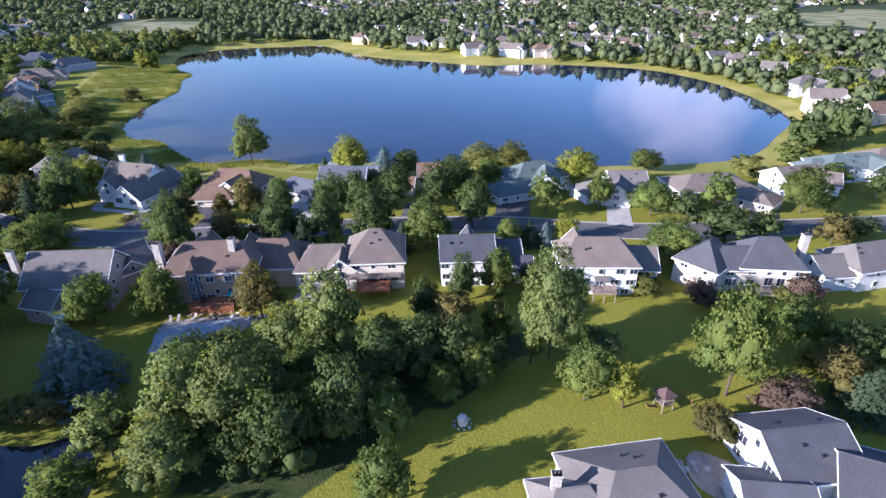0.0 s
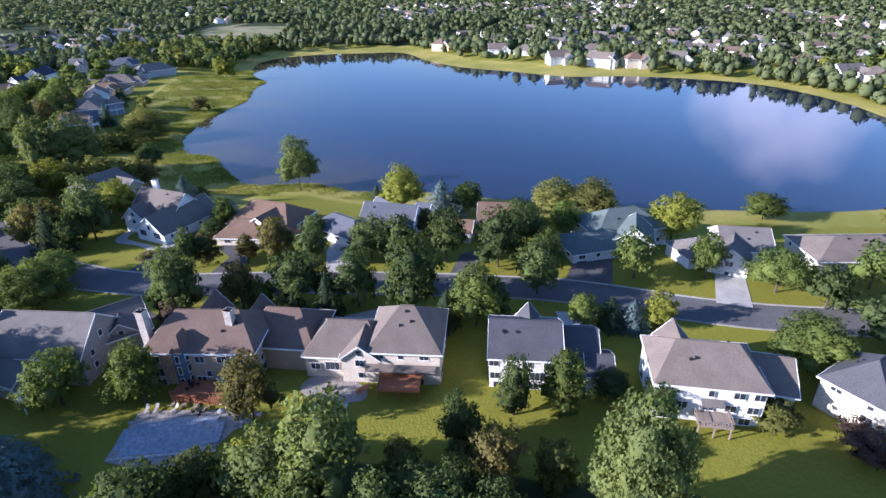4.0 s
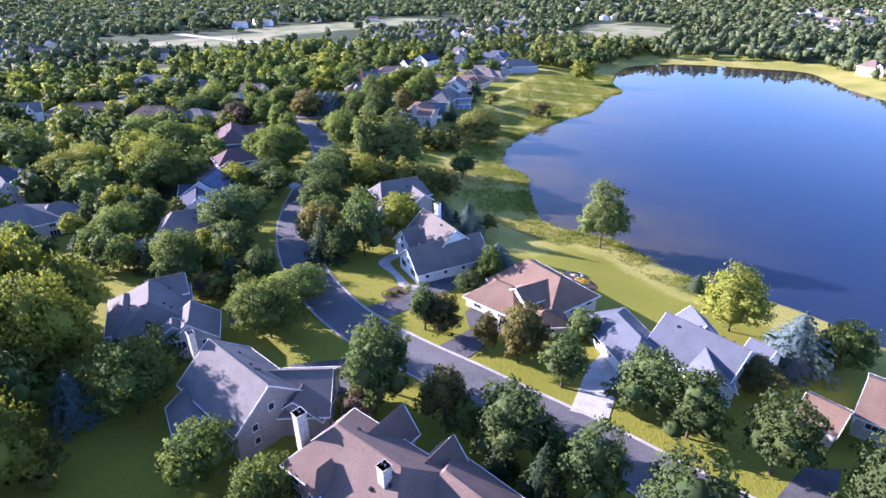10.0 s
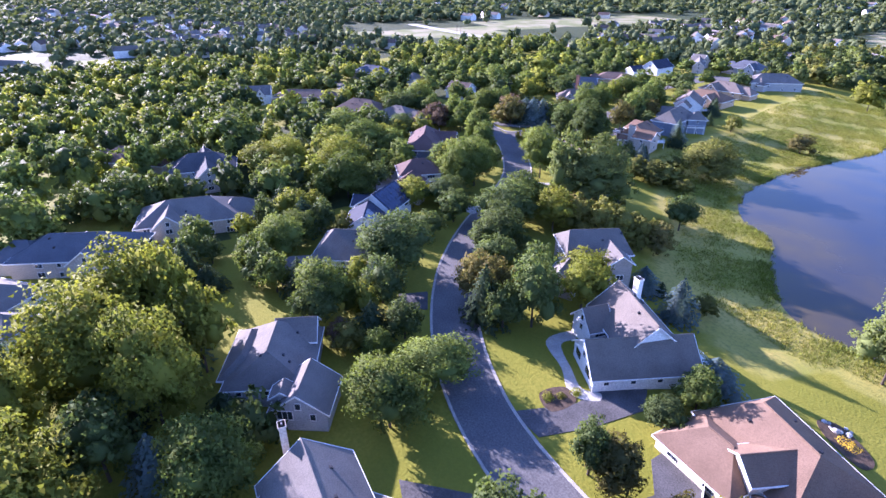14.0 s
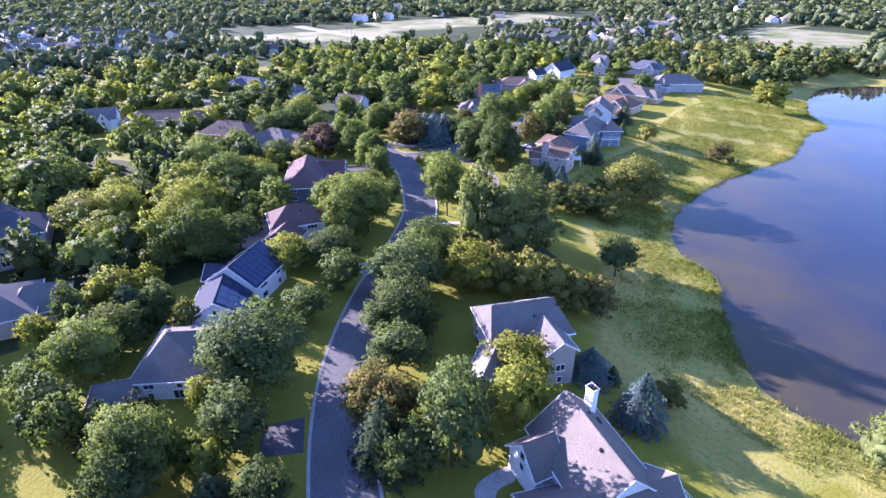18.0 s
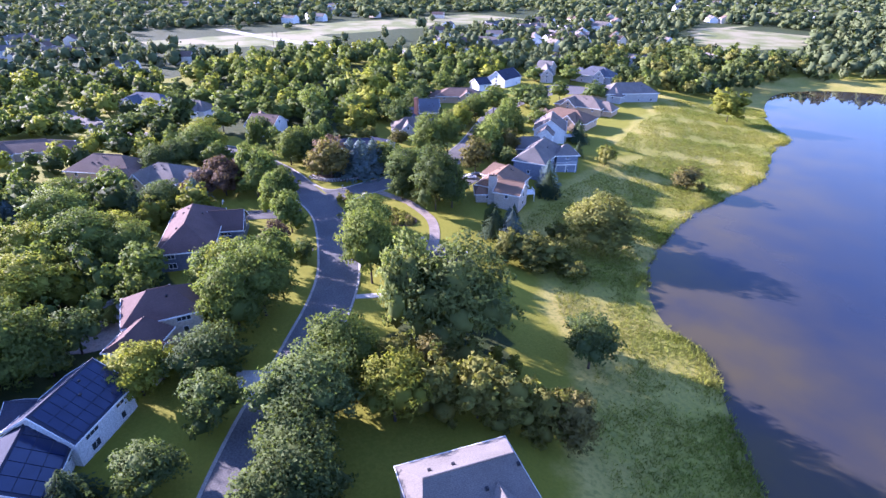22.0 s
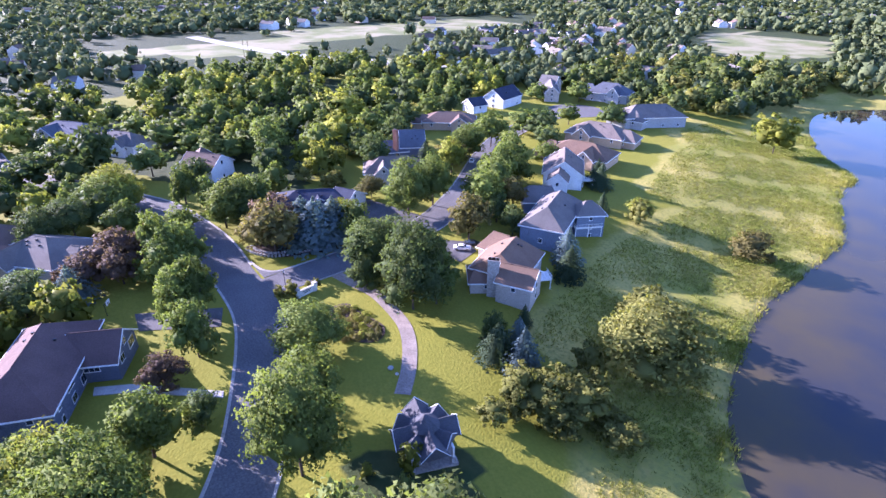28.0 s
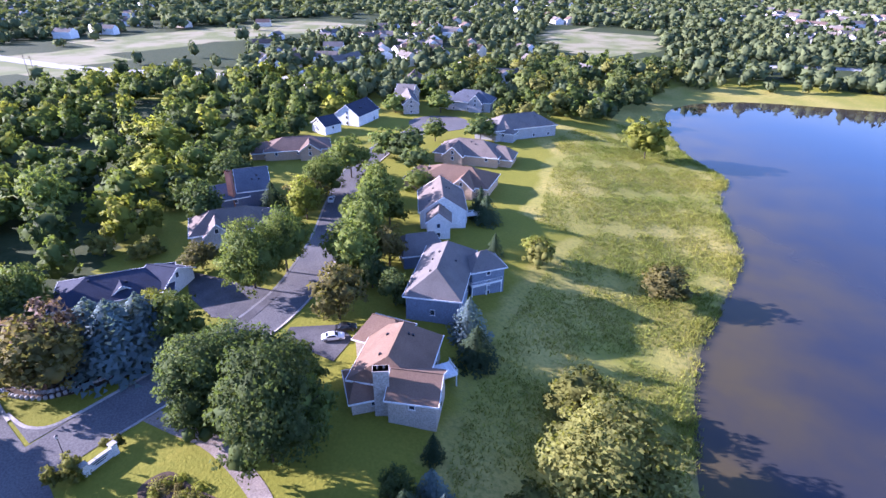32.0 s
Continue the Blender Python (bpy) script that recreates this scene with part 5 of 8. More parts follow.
TRUNK = [trunk_mesh(1), trunk_mesh(2, 5), trunk_mesh(3, 3)]
STEM = trunk_mesh(4, 0, 0.1)
CROWN, MID, LOW, BIG = {}, {}, {}, {}
for kk, (material, lobes, ragged, low, taper) in dict(
        maple=(L_MAPLE, 40, 0.3, 0.12, 0.12), dark=(L_DARK, 42, 0.4, 0.1, 0.0), lime=(L_LIME, 42, 0.5, 0.1, 0.1), olive=(L_OLIVE, 38, 0.2, 0.1, 0.3),
        cotton=(L_SILVER, 44, 0.9, 0.1, 0.1), purple=(L_PURPLE, 30, 0.6, 0.08, 0.0), shrub=(L_SHRUB, 18, 0.5, 0.0, 0.0), poplar=(L_MAPLE, 38, 0.3, 0.06, 0.4)).items():
    sd = len(kk) * 31
    n0 = 2000 if kk == "shrub" else 4500
    k0 = 1.45 if kk == "shrub" else 1.0
    CROWN[kk] = [broad_crown(7 * i + sd, n0, material, lobes * 2, 0.037 * k0, ragged, low, taper) for i in range(4)]
    MID[kk] = [broad_crown(7 * i + sd + 3, int(n0 * 0.44), material, lobes * 2, 0.051 * k0, ragged, low, taper) for i in range(3)]
    LOW[kk] = [broad_crown(7 * i + sd + 5, n0 // 6, material, lobes, 0.078 * k0, ragged, low, taper) for i in range(3)]
    if kk in ("maple", "dark", "lime", "cotton"):
        BIG[kk] = [broad_crown(97 + 7 * i + len(kk), 10500, material, lobes * 3, 0.0265, ragged + 0.5, low, taper) for i in range(3)]
CROWN["willow"] = MID["willow"] = LOW["willow"] = [broad_crown(51 + i, 9500, L_WILLOW, 150, 0.029, 1.6, 0.0, 0.0, 0.06) for i in range(2)]
CROWN["spruce"] = MID["spruce"] = [spruce_crown(61 + i, L_SPRUCE) for i in range(3)]
CROWN["blue"] = MID["blue"] = [spruce_crown(71 + i, L_BLUE) for i in range(3)]
LOW["spruce"], LOW["blue"] = [spruce_crown(65, L_SPRUCE, 9, 8, 6, 0.075)], [spruce_crown(75, L_BLUE, 9, 8, 6, 0.075)]
KIND = dict(maple=("tree", "rounded green maple with a dense leafy crown"), dark=("tree", "dark green broadleaf tree with a dense crown"),
            lime=("tree", "yellow-green broadleaf tree, sunlit crown"), olive=("tree", "olive-green linden heavy with pale seed clusters"),
            cotton=("tree", "tall ragged cottonwood with silvery green leaves"), purple=("small_tree", "small purple-brown ornamental tree"),
            shrub=("shrub", "rounded green garden shrub"), poplar=("tree", "narrow upright green street tree"), willow=("willow_tree", "spreading pale green willow at the water's edge"),
            spruce=("spruce_tree", "dark green conical spruce"), blue=("blue_spruce", "silvery blue spruce with tiered boughs"))
COUNT = [0]


def near_gardens(x, y):
    """Metres from the line of gardens in the middle of the neighbourhood."""
    best = 1e9
    for (ax, ay), (bx, by) in (((0, 60), (0, 110)), ((0, 110), (-60, 150)), ((-60, 150), (-190, 240))):
        t = min(1, max(0, ((x - ax) * (bx - ax) + (y - ay) * (by - ay)) / ((bx - ax) ** 2 + (by - ay) ** 2)))
        best = min(best, math.hypot(x - ax - t * (bx - ax), y - ay - t * (by - ay)))
    return best


def tree(kind, x, y, h, r, group="trees between the houses"):
    COUNT[0] += 1
    i = COUNT[0]
    rng = random.Random(i * 17)
    name, label = KIND[kind]
    root = empty(name, pose(x, y, gz(x, y) - 0.05, 0, 0, rng.uniform(0, 360)))
    tagged(root, label, "shrub" if kind == "shrub" else "tree", group)
    if kind in ("spruce", "blue"):
        r *= 1.35
    sc = Matrix.Diagonal((2 * r * rng.uniform(0.88, 1.14), 2 * r * rng.uniform(0.88, 1.14), h, 1))
    tr = part("trunk", STEM if kind in ("spruce", "blue", "shrub") else TRUNK[i % 3], M_BARK, root)
    tr.matrix_basis = Matrix.Diagonal((min(h, 12.0), min(h, 12.0), h, 1)) if kind != "shrub" else Matrix.Diagonal((h, h, h * 0.6, 1))
    away = near_gardens(x, y)
    crowns = BIG[kind] if r > 6.2 and kind in BIG and away < 150 else CROWN[kind] if away < 75 else MID[kind] if away < 165 else LOW[kind]
    cr = part("crown", crowns[i % len(crowns)], L_MAPLE, root)
    cr.matrix_basis = sc @ Matrix.Diagonal((1.2, 1.2, 1.04, 1) if r < 7 else (1.08, 1.08, 1.02, 1))
    return root


# ---- the trees that stand round the houses ----
tree("willow", -184.4, 283.9, 15.5, 10.0)
tree("lime", -95.8, 73.8, 24.0, 10.1)
tree("lime", -92.8, 66.0, 24.0, 8.8)
tree("lime", -131.8, 79.1, 24.0, 11.0)
tree("lime", -120.5, 66.4, 24.0, 8.0)
tree("dark", -136.4, 55.6, 11.1, 5.6)
tree("blue", -140.9, 64.0, 11.5, 3.6)
tree("dark", -109.5, 82.8, 15.2, 5.5)
tree("dark", -82.0, 151.7, 11.3, 3.2)
tree("olive", -78.7, 154.0, 9.4, 3.9)
tree("olive", -68.1, 155.8, 8.4, 3.1)
tree("olive", -60.3, 157.0, 13.7, 3.3)
tree("dark", -50.0, 157.1, 11.9, 4.3)
tree("dark", -55.3, 172.9, 7.6, 3.2)
tree("dark", -69.8, 128.2, 17.4, 4.7)
tree("purple", -69.3, 124.3, 7.9, 3.1)
tree("olive", -59.1, 135.0, 12.0, 4.2)
tree("dark", -46.8, 137.4, 13.7, 6.1)
tree("spruce", -37.5, 133.6, 12.2, 2.5)
tree("dark", -32.4, 139.1, 14.5, 4.7)
tree("spruce", -45.0, 132.9, 8.7, 1.9)
tree("dark", -35.6, 162.6, 12.2, 5.9)
tree("dark", -27.6, 161.1, 13.0, 4.6)
tree("dark", -19.8, 139.0, 17.8, 5.5)
tree("dark", -15.2, 162.9, 14.9, 5.7)
tree("dark", -1.4, 162.3, 16.3, 6.0)
tree("olive", -23.9, 182.4, 7.8, 4.0)
tree("lime", -35.7, 203.4, 16.1, 6.8)
tree("blue", -21.7, 198.0, 13.5, 4.4)
tree("maple", -13.9, 209.2, 10.2, 4.5)
tree("spruce", -49.2, 219.2, 5.0, 1.6)
tree("blue", -89.6, 185.2, 7.8, 4.0)
tree("dark", -85.2, 169.4, 6.1, 3.6)
tree("cotton", -80.4, 222.9, 20.9, 7.5)
tree("shrub", -112.6, 207.6, 4.5, 3.3)
tree("maple", -99.4, 97.8, 15.6, 7.5)
tree("blue", -105.6, 90.1, 10.7, 3.1)
tree("maple", -76.7, 100.2, 11.8, 5.0)
tree("maple", -61.9, 102.6, 13.4, 4.0)
tree("maple", -103.5, 126.2, 13.9, 6.3)
tree("dark", -126.6, 136.9, 9.5, 4.4)
tree("maple", -142.3, 122.8, 14.3, 7.3)
tree("dark", -155.4, 144.6, 15.9, 9.3)
tree("dark", -161.8, 112.0, 10.6, 4.6)
tree("maple", -173.7, 118.3, 12.9, 6.6)
tree("purple", -129.4, 124.2, 6.0, 3.2)
tree("blue", -72.1, 84.7, 9.2, 3.1)
tree("shrub", -93.6, 82.5, 7.4, 3.2)
tree("lime", -145.7, 85.9, 24.0, 11.0)
tree("lime", -101.6, 71.7, 24.0, 9.0)
tree("lime", -101.7, 66.7, 23.7, 5.8)
tree("dark", -141.9, 136.8, 11.5, 4.9)
tree("maple", -180.3, 122.7, 10.4, 6.7)
tree("olive", -61.4, 160.5, 12.1, 4.2)
tree("dark", -72.8, 132.8, 15.2, 5.1)
tree("dark", -88.0, 179.3, 5.8, 3.9)
tree("dark", -150.1, 235.6, 11.3, 4.8)
tree("blue", -124.5, 199.2, 7.1, 3.0)
tree("dark", -138.6, 86.0, 11.4, 5.3)
tree("dark", -114.6, 82.7, 12.6, 4.9)
tree("lime", -141.9, 92.4, 24.0, 6.1)
tree("lime", -119.2, 90.0, 24.0, 8.4)
tree("lime", -131.3, 97.5, 19.6, 5.2)
tree("dark", -167.2, 185.3, 14.5, 8.3)
tree("dark", -154.3, 175.5, 12.5, 6.9)
tree("dark", -144.7, 167.8, 10.0, 5.4)
tree("olive", -128.7, 159.6, 13.9, 4.4)
tree("dark", -119.7, 164.0, 19.2, 5.4)
tree("lime", -121.0, 177.9, 13.7, 5.4)
tree("dark", -120.9, 157.4, 11.9, 3.6)
tree("lime", -161.0, 199.5, 10.5, 4.6)
tree("cotton", -169.5, 217.2, 24.0, 11.0)
tree("maple", -200.8, 216.0, 20.2, 6.6)
tree("dark", -153.7, 239.8, 9.4, 4.2)
tree("blue", -111.3, 197.7, 11.5, 2.9)
tree("spruce", -121.6, 202.5, 4.0, 1.2)
tree("maple", -85.3, 176.8, 10.4, 3.2)
tree("shrub", -126.4, 125.0, 7.3, 3.4)
tree("maple", -202.0, 183.7, 18.4, 8.2)
tree("dark", -191.8, 174.6, 9.6, 7.2)
tree("lime", -195.0, 166.7, 7.7, 4.2)
tree("poplar", -252.5, 217.5, 15.9, 4.1)
tree("poplar", -278.8, 223.0, 13.5, 4.5)
tree("maple", -181.5, 95.9, 9.5, 3.9)
tree("dark", -216.9, 118.1, 9.6, 5.1)
tree("lime", -217.8, 136.0, 13.6, 4.4)
tree("maple", -240.0, 121.6, 10.5, 5.7)
tree("dark", -191.2, 116.3, 12.3, 3.7)
tree("lime", -242.3, 131.2, 14.3, 8.7)
tree("lime", -234.5, 149.3, 15.3, 8.7)
tree("maple", -279.6, 161.3, 14.4, 9.5)
tree("maple", -277.1, 112.1, 18.8, 11.0)
tree("lime", -246.1, 122.1, 12.3, 8.8)
tree("maple", -227.4, 76.7, 13.3, 8.9)
tree("maple", -271.9, 64.1, 10.3, 4.9)
tree("maple", -224.0, 66.1, 12.0, 4.7)
tree("spruce", -182.0, 109.0, 4.8, 2.1)
tree("dark", -258.9, 137.4, 8.8, 6.6)
tree("maple", -253.8, 164.4, 15.5, 8.6)
tree("maple", -243.9, 171.7, 13.1, 6.3)
tree("lime", -330.0, 217.4, 15.2, 8.3)
tree("dark", -316.1, 202.7, 11.6, 6.7)
tree("dark", -314.5, 195.0, 11.3, 6.5)
tree("maple", -297.1, 226.4, 10.0, 4.5)
tree("maple", -300.3, 251.2, 12.6, 5.0)
tree("dark", -294.7, 245.6, 8.8, 5.6)
tree("purple", -286.8, 215.8, 9.4, 5.5)
tree("dark", -335.7, 242.1, 9.9, 4.7)
tree("maple", -357.0, 233.0, 12.3, 7.8)
tree("dark", -376.7, 208.2, 12.3, 9.2)
tree("dark", -371.5, 198.0, 11.8, 7.4)
tree("maple", -356.2, 262.5, 11.0, 7.4)
tree("maple", -372.4, 252.7, 11.2, 8.4)
tree("dark", -367.5, 282.9, 11.8, 8.9)
tree("maple", -410.6, 240.7, 12.1, 9.1)
tree("maple", -314.5, 382.4, 11.4, 7.5)
tree("maple", -275.3, 334.1, 16.2, 6.0)
tree("maple", -268.8, 324.4, 15.6, 5.7)
tree("maple", -261.2, 313.8, 15.3, 5.7)
tree("maple", -254.4, 303.0, 14.6, 5.8)
tree("olive", -246.6, 289.6, 14.0, 5.4)
tree("maple", -271.7, 286.6, 18.0, 7.6)
tree("maple", -271.7, 296.2, 16.9, 6.8)
tree("lime", -292.1, 321.0, 13.3, 5.0)
tree("maple", -300.7, 337.2, 13.9, 6.4)
tree("maple", -306.8, 355.0, 14.9, 6.9)
tree("dark", -330.2, 322.6, 13.9, 8.0)
tree("maple", -346.7, 320.7, 14.5, 7.1)
tree("maple", -360.1, 363.1, 13.6, 8.2)
tree("dark", -244.4, 262.1, 14.3, 6.6)
tree("dark", -239.0, 266.9, 12.8, 5.9)
tree("maple", -234.7, 268.3, 11.2, 4.8)
tree("dark", -310.8, 299.5, 14.6, 6.0)
tree("maple", -309.6, 388.3, 10.2, 5.0)
tree("spruce", -247.3, 351.0, 9.3, 2.8)
tree("spruce", -215.1, 295.4, 9.2, 2.6)
tree("lime", -159.6, 195.1, 13.4, 5.6)
tree("shrub", -157.1, 201.8, 11.3, 4.8)
tree("shrub", -151.9, 207.1, 11.3, 5.3)
tree("shrub", -147.6, 211.2, 10.7, 5.3)
tree("shrub", -142.7, 214.5, 10.1, 4.2)
tree("olive", -139.5, 217.4, 10.1, 4.2)
tree("shrub", -169.0, 202.2, 8.6, 4.3)
tree("olive", -165.8, 207.8, 8.7, 4.0)
tree("shrub", -161.1, 212.5, 8.1, 4.8)
tree("poplar", -271.8, 215.5, 13.1, 5.3)
tree("poplar", -239.8, 213.0, 13.7, 4.0)
tree("poplar", -293.7, 219.2, 10.6, 3.9)
tree("maple", -228.2, 231.4, 11.0, 7.0)
tree("maple", -211.8, 223.0, 12.8, 5.8)
tree("cotton", -175.9, 210.3, 24.0, 6.0)
tree("maple", -218.8, 199.5, 12.8, 5.1)
tree("maple", -203.8, 190.3, 17.8, 6.8)
tree("lime", -216.4, 187.1, 14.2, 4.9)
tree("maple", -211.4, 180.7, 8.8, 3.7)
tree("spruce", -203.1, 258.9, 9.0, 2.8)
tree("blue", -198.1, 260.9, 10.3, 2.7)
tree("shrub", -190.7, 272.2, 7.3, 3.3)
tree("dark", -227.2, 255.9, 20.9, 8.7)
tree("dark", -243.8, 256.2, 15.8, 6.3)
tree("maple", -285.0, 343.9, 13.7, 5.9)
tree("maple", -298.8, 243.2, 13.4, 6.6)
tree("poplar", -309.9, 238.5, 12.7, 2.9)
tree("poplar", -320.1, 234.1, 14.9, 3.8)
tree("olive", -271.9, 242.8, 14.9, 6.8)
tree("blue", -271.0, 254.9, 13.6, 7.9)
tree("maple", -266.2, 264.5, 11.8, 4.5)
tree("maple", -322.0, 213.8, 14.3, 7.6)
tree("blue", -220.3, 300.6, 10.4, 3.0)
tree("olive", -193.4, 347.2, 9.1, 6.8)
tree("lime", -232.0, 452.8, 17.7, 11.0)
tree("spruce", -273.0, 179.5, 12.6, 2.7)
tree("dark", -277.1, 188.0, 10.0, 6.8)
tree("blue", -277.5, 197.4, 9.5, 3.4)
tree("purple", -286.1, 209.6, 11.8, 7.3)
tree("purple", -233.7, 205.6, 7.9, 3.7)
tree("shrub", -189.0, 255.8, 6.9, 5.5)
tree("shrub", -184.4, 260.9, 7.4, 4.8)
tree("lime", -253.2, 171.6, 12.5, 6.4)
tree("maple", -232.5, 172.5, 11.5, 5.6)
tree("spruce", -290.9, 172.2, 8.1, 2.9)
tree("poplar", -252.1, 213.9, 15.2, 4.5)
tree("dark", -232.5, 261.7, 15.2, 6.2)
tree("maple", -225.8, 261.4, 13.6, 5.2)
tree("spruce", -207.9, 271.6, 5.6, 1.3)
tree("maple", -257.5, 305.7, 12.4, 4.9)
tree("shrub", -222.8, 336.7, 8.8, 3.4)
tree("blue", -276.0, 253.5, 12.9, 6.3)
tree("blue", -270.5, 260.1, 12.9, 5.6)
tree("maple", -295.9, 238.3, 11.7, 4.5)
tree("lime", -313.7, 249.6, 9.4, 4.1)
tree("poplar", -313.7, 238.4, 11.6, 2.5)
tree("olive", -289.8, 284.5, 7.7, 4.1)
tree("shrub", -307.5, 280.7, 5.2, 3.6)
tree("shrub", -316.4, 273.2, 7.2, 3.3)
tree("olive", -299.1, 326.7, 9.8, 6.0)
tree("spruce", -250.7, 352.4, 8.1, 2.3)
tree("purple", -279.8, 207.7, 10.1, 4.7)
tree("purple", -283.3, 200.2, 8.6, 4.9)
tree("purple", -295.2, 209.5, 7.1, 4.5)
tree("shrub", -248.5, 236.6, 4.7, 1.6)
tree("shrub", -249.3, 234.0, 4.2, 1.1)
tree("shrub", -188.5, 260.1, 7.3, 5.1)
tree("shrub", -192.5, 254.2, 8.3, 3.7)
tree("shrub", -185.0, 267.0, 7.4, 2.6)
tree("dark", -240.3, 300.8, 8.8, 3.8)
tree("olive", -253.3, 313.9, 11.2, 4.3)
tree("maple", -268.9, 332.1, 10.7, 4.9)
tree("maple", -279.3, 358.7, 8.0, 4.7)
tree("dark", -294.3, 376.1, 8.7, 5.3)
tree("maple", -310.2, 410.1, 9.9, 6.1)
tree("dark", -249.3, 303.0, 9.1, 4.0)
tree("maple", -273.8, 322.8, 11.6, 4.9)
tree("maple", -261.9, 306.7, 12.2, 4.9)
tree("dark", -240.7, 252.3, 9.8, 4.0)
tree("spruce", -234.7, 334.8, 6.7, 1.6)
tree("spruce", -253.7, 357.7, 7.9, 1.9)
tree("dark", -206.7, 260.9, 8.3, 2.4)
tree("blue", -202.7, 264.3, 8.3, 2.4)
tree("lime", -272.7, 263.7, 10.3, 5.2)
tree("maple", -328.6, 303.8, 9.4, 5.3)
tree("maple", -347.3, 274.2, 17.3, 8.9)
tree("lime", -380.5, 328.6, 15.7, 11.0)
tree("dark", -351.3, 341.4, 12.1, 7.5)
tree("maple", -371.4, 310.3, 10.5, 6.1)
tree("shrub", -307.2, 278.0, 5.7, 2.9)
tree("olive", -278.0, 240.4, 10.1, 4.5)
tree("spruce", -305.5, 319.3, 9.7, 2.6)
tree("dark", -305.5, 384.9, 12.5, 7.8)
tree("dark", -294.5, 422.1, 11.1, 6.1)
tree("maple", -358.1, 296.6, 8.8, 3.7)
tree("maple", -338.9, 453.7, 11.5, 8.6)
tree("maple", -357.6, 439.4, 10.1, 7.6)
tree("shrub", -249.4, 243.4, 2.5, 1.0)
tree("dark", -127.3, 170.3, 12.7, 4.4)
tree("maple", -211.5, 189.9, 16.2, 7.6)
tree("maple", -219.7, 184.3, 12.3, 4.7)
tree("dark", -170.4, 158.7, 8.3, 5.3)
tree("spruce", -173.5, 149.3, 8.1, 3.1)
tree("shrub", -178.0, 136.0, 8.6, 3.0)
tree("dark", -208.8, 150.7, 7.9, 3.9)
tree("poplar", -281.9, 216.7, 17.2, 3.8)
tree("purple", -277.5, 245.8, 14.1, 8.1)
tree("lime", -224.8, 340.6, 6.8, 4.0)
tree("lime", -256.6, 131.0, 11.8, 6.9)
tree("lime", -260.2, 151.0, 12.6, 7.5)
tree("maple", -292.3, 163.1, 12.4, 8.9)
tree("blue", -295.3, 149.6, 8.1, 5.8)
tree("lime", -234.2, 126.2, 10.8, 7.4)
tree("maple", 51.3, 76.5, 23.5, 7.3)
tree("maple", 71.6, 90.6, 11.4, 5.1)
tree("cotton", 21.1, 87.5, 24.0, 6.5)
tree("maple", 12.9, 110.4, 12.8, 4.2)
tree("olive", 1.6, 92.4, 12.8, 4.7)
tree("dark", -3.6, 98.8, 11.4, 3.0)
tree("dark", 4.4, 108.6, 12.0, 3.3)
tree("shrub", 11.0, 94.4, 8.8, 3.1)
tree("cotton", -21.5, 86.0, 20.0, 6.2)
tree("dark", -11.1, 79.2, 13.6, 4.9)
tree("dark", -4.5, 82.3, 12.7, 4.7)
tree("dark", 2.6, 82.3, 12.7, 3.8)
tree("maple", 6.4, 79.3, 9.3, 3.7)
tree("maple", 25.3, 75.3, 12.3, 4.3)
tree("shrub", -12.1, 93.2, 6.3, 2.9)
tree("lime", 17.1, 85.8, 9.6, 1.8)
tree("shrub", 48.0, 111.3, 5.4, 3.3)
tree("purple", 59.4, 106.4, 6.1, 3.9)
tree("shrub", 78.9, 106.3, 4.6, 3.2)
tree("dark", 21.4, 114.1, 6.3, 3.4)
tree("dark", 29.1, 111.4, 7.7, 3.3)
tree("dark", -9.5, 86.5, 9.5, 4.4)
tree("dark", -2.8, 88.1, 9.5, 3.9)
tree("dark", 29.7, 86.2, 6.8, 4.4)
tree("cotton", -41.0, 66.6, 18.0, 6.2)
tree("cotton", -31.3, 66.1, 20.0, 7.4)
tree("cotton", -53.0, 63.0, 12.0, 4.6)
tree("cotton", -41.0, 57.5, 12.5, 5.0)
tree("maple", -53.6, 53.3, 9.4, 4.8)
tree("dark", -24.0, 60.0, 15.0, 4.6)
tree("dark", -16.4, 66.0, 16.4, 4.9)
tree("lime", 31.5, 73.2, 9.1, 2.5)
tree("olive", 71.1, 77.4, 10.3, 4.3)
tree("spruce", 73.9, 72.4, 9.1, 4.4)
tree("dark", 76.2, 82.1, 12.0, 4.2)
tree("dark", 81.7, 82.2, 10.8, 3.7)
tree("olive", 44.1, 65.5, 7.6, 4.1)
tree("purple", 58.9, 70.5, 7.8, 4.8)
tree("maple", -8.7, 54.0, 11.3, 4.0)
tree("blue", -66.5, 78.4, 15.6, 4.6)
tree("maple", -65.6, 104.6, 9.2, 4.3)
tree("olive", -40.1, 101.0, 14.6, 4.9)
tree("maple", -4.5, 134.7, 14.6, 6.1)
tree("dark", 8.7, 149.5, 13.9, 6.0)
tree("maple", -16.0, 205.8, 9.7, 4.2)
tree("willow", 15.0, 207.0, 13.1, 6.7)
tree("willow", 27.3, 206.3, 13.7, 7.7)
tree("lime", 47.7, 187.9, 14.8, 7.9)
tree("maple", 32.5, 159.8, 13.0, 5.7)
tree("maple", 50.3, 162.4, 12.2, 4.1)
tree("maple", 82.6, 214.0, 8.8, 6.6)
tree("maple", 65.0, 157.6, 11.6, 6.6)
tree("dark", 73.0, 150.9, 10.4, 5.1)
tree("maple", 87.1, 161.4, 12.2, 5.3)
tree("maple", 113.1, 159.3, 15.3, 7.5)
tree("maple", 60.1, 127.7, 11.8, 6.3)
tree("dark", 79.0, 137.8, 10.7, 5.5)
tree("dark", 90.2, 139.3, 9.1, 4.8)
tree("olive", 108.8, 137.1, 9.8, 4.5)
tree("dark", 119.0, 140.5, 6.5, 4.0)
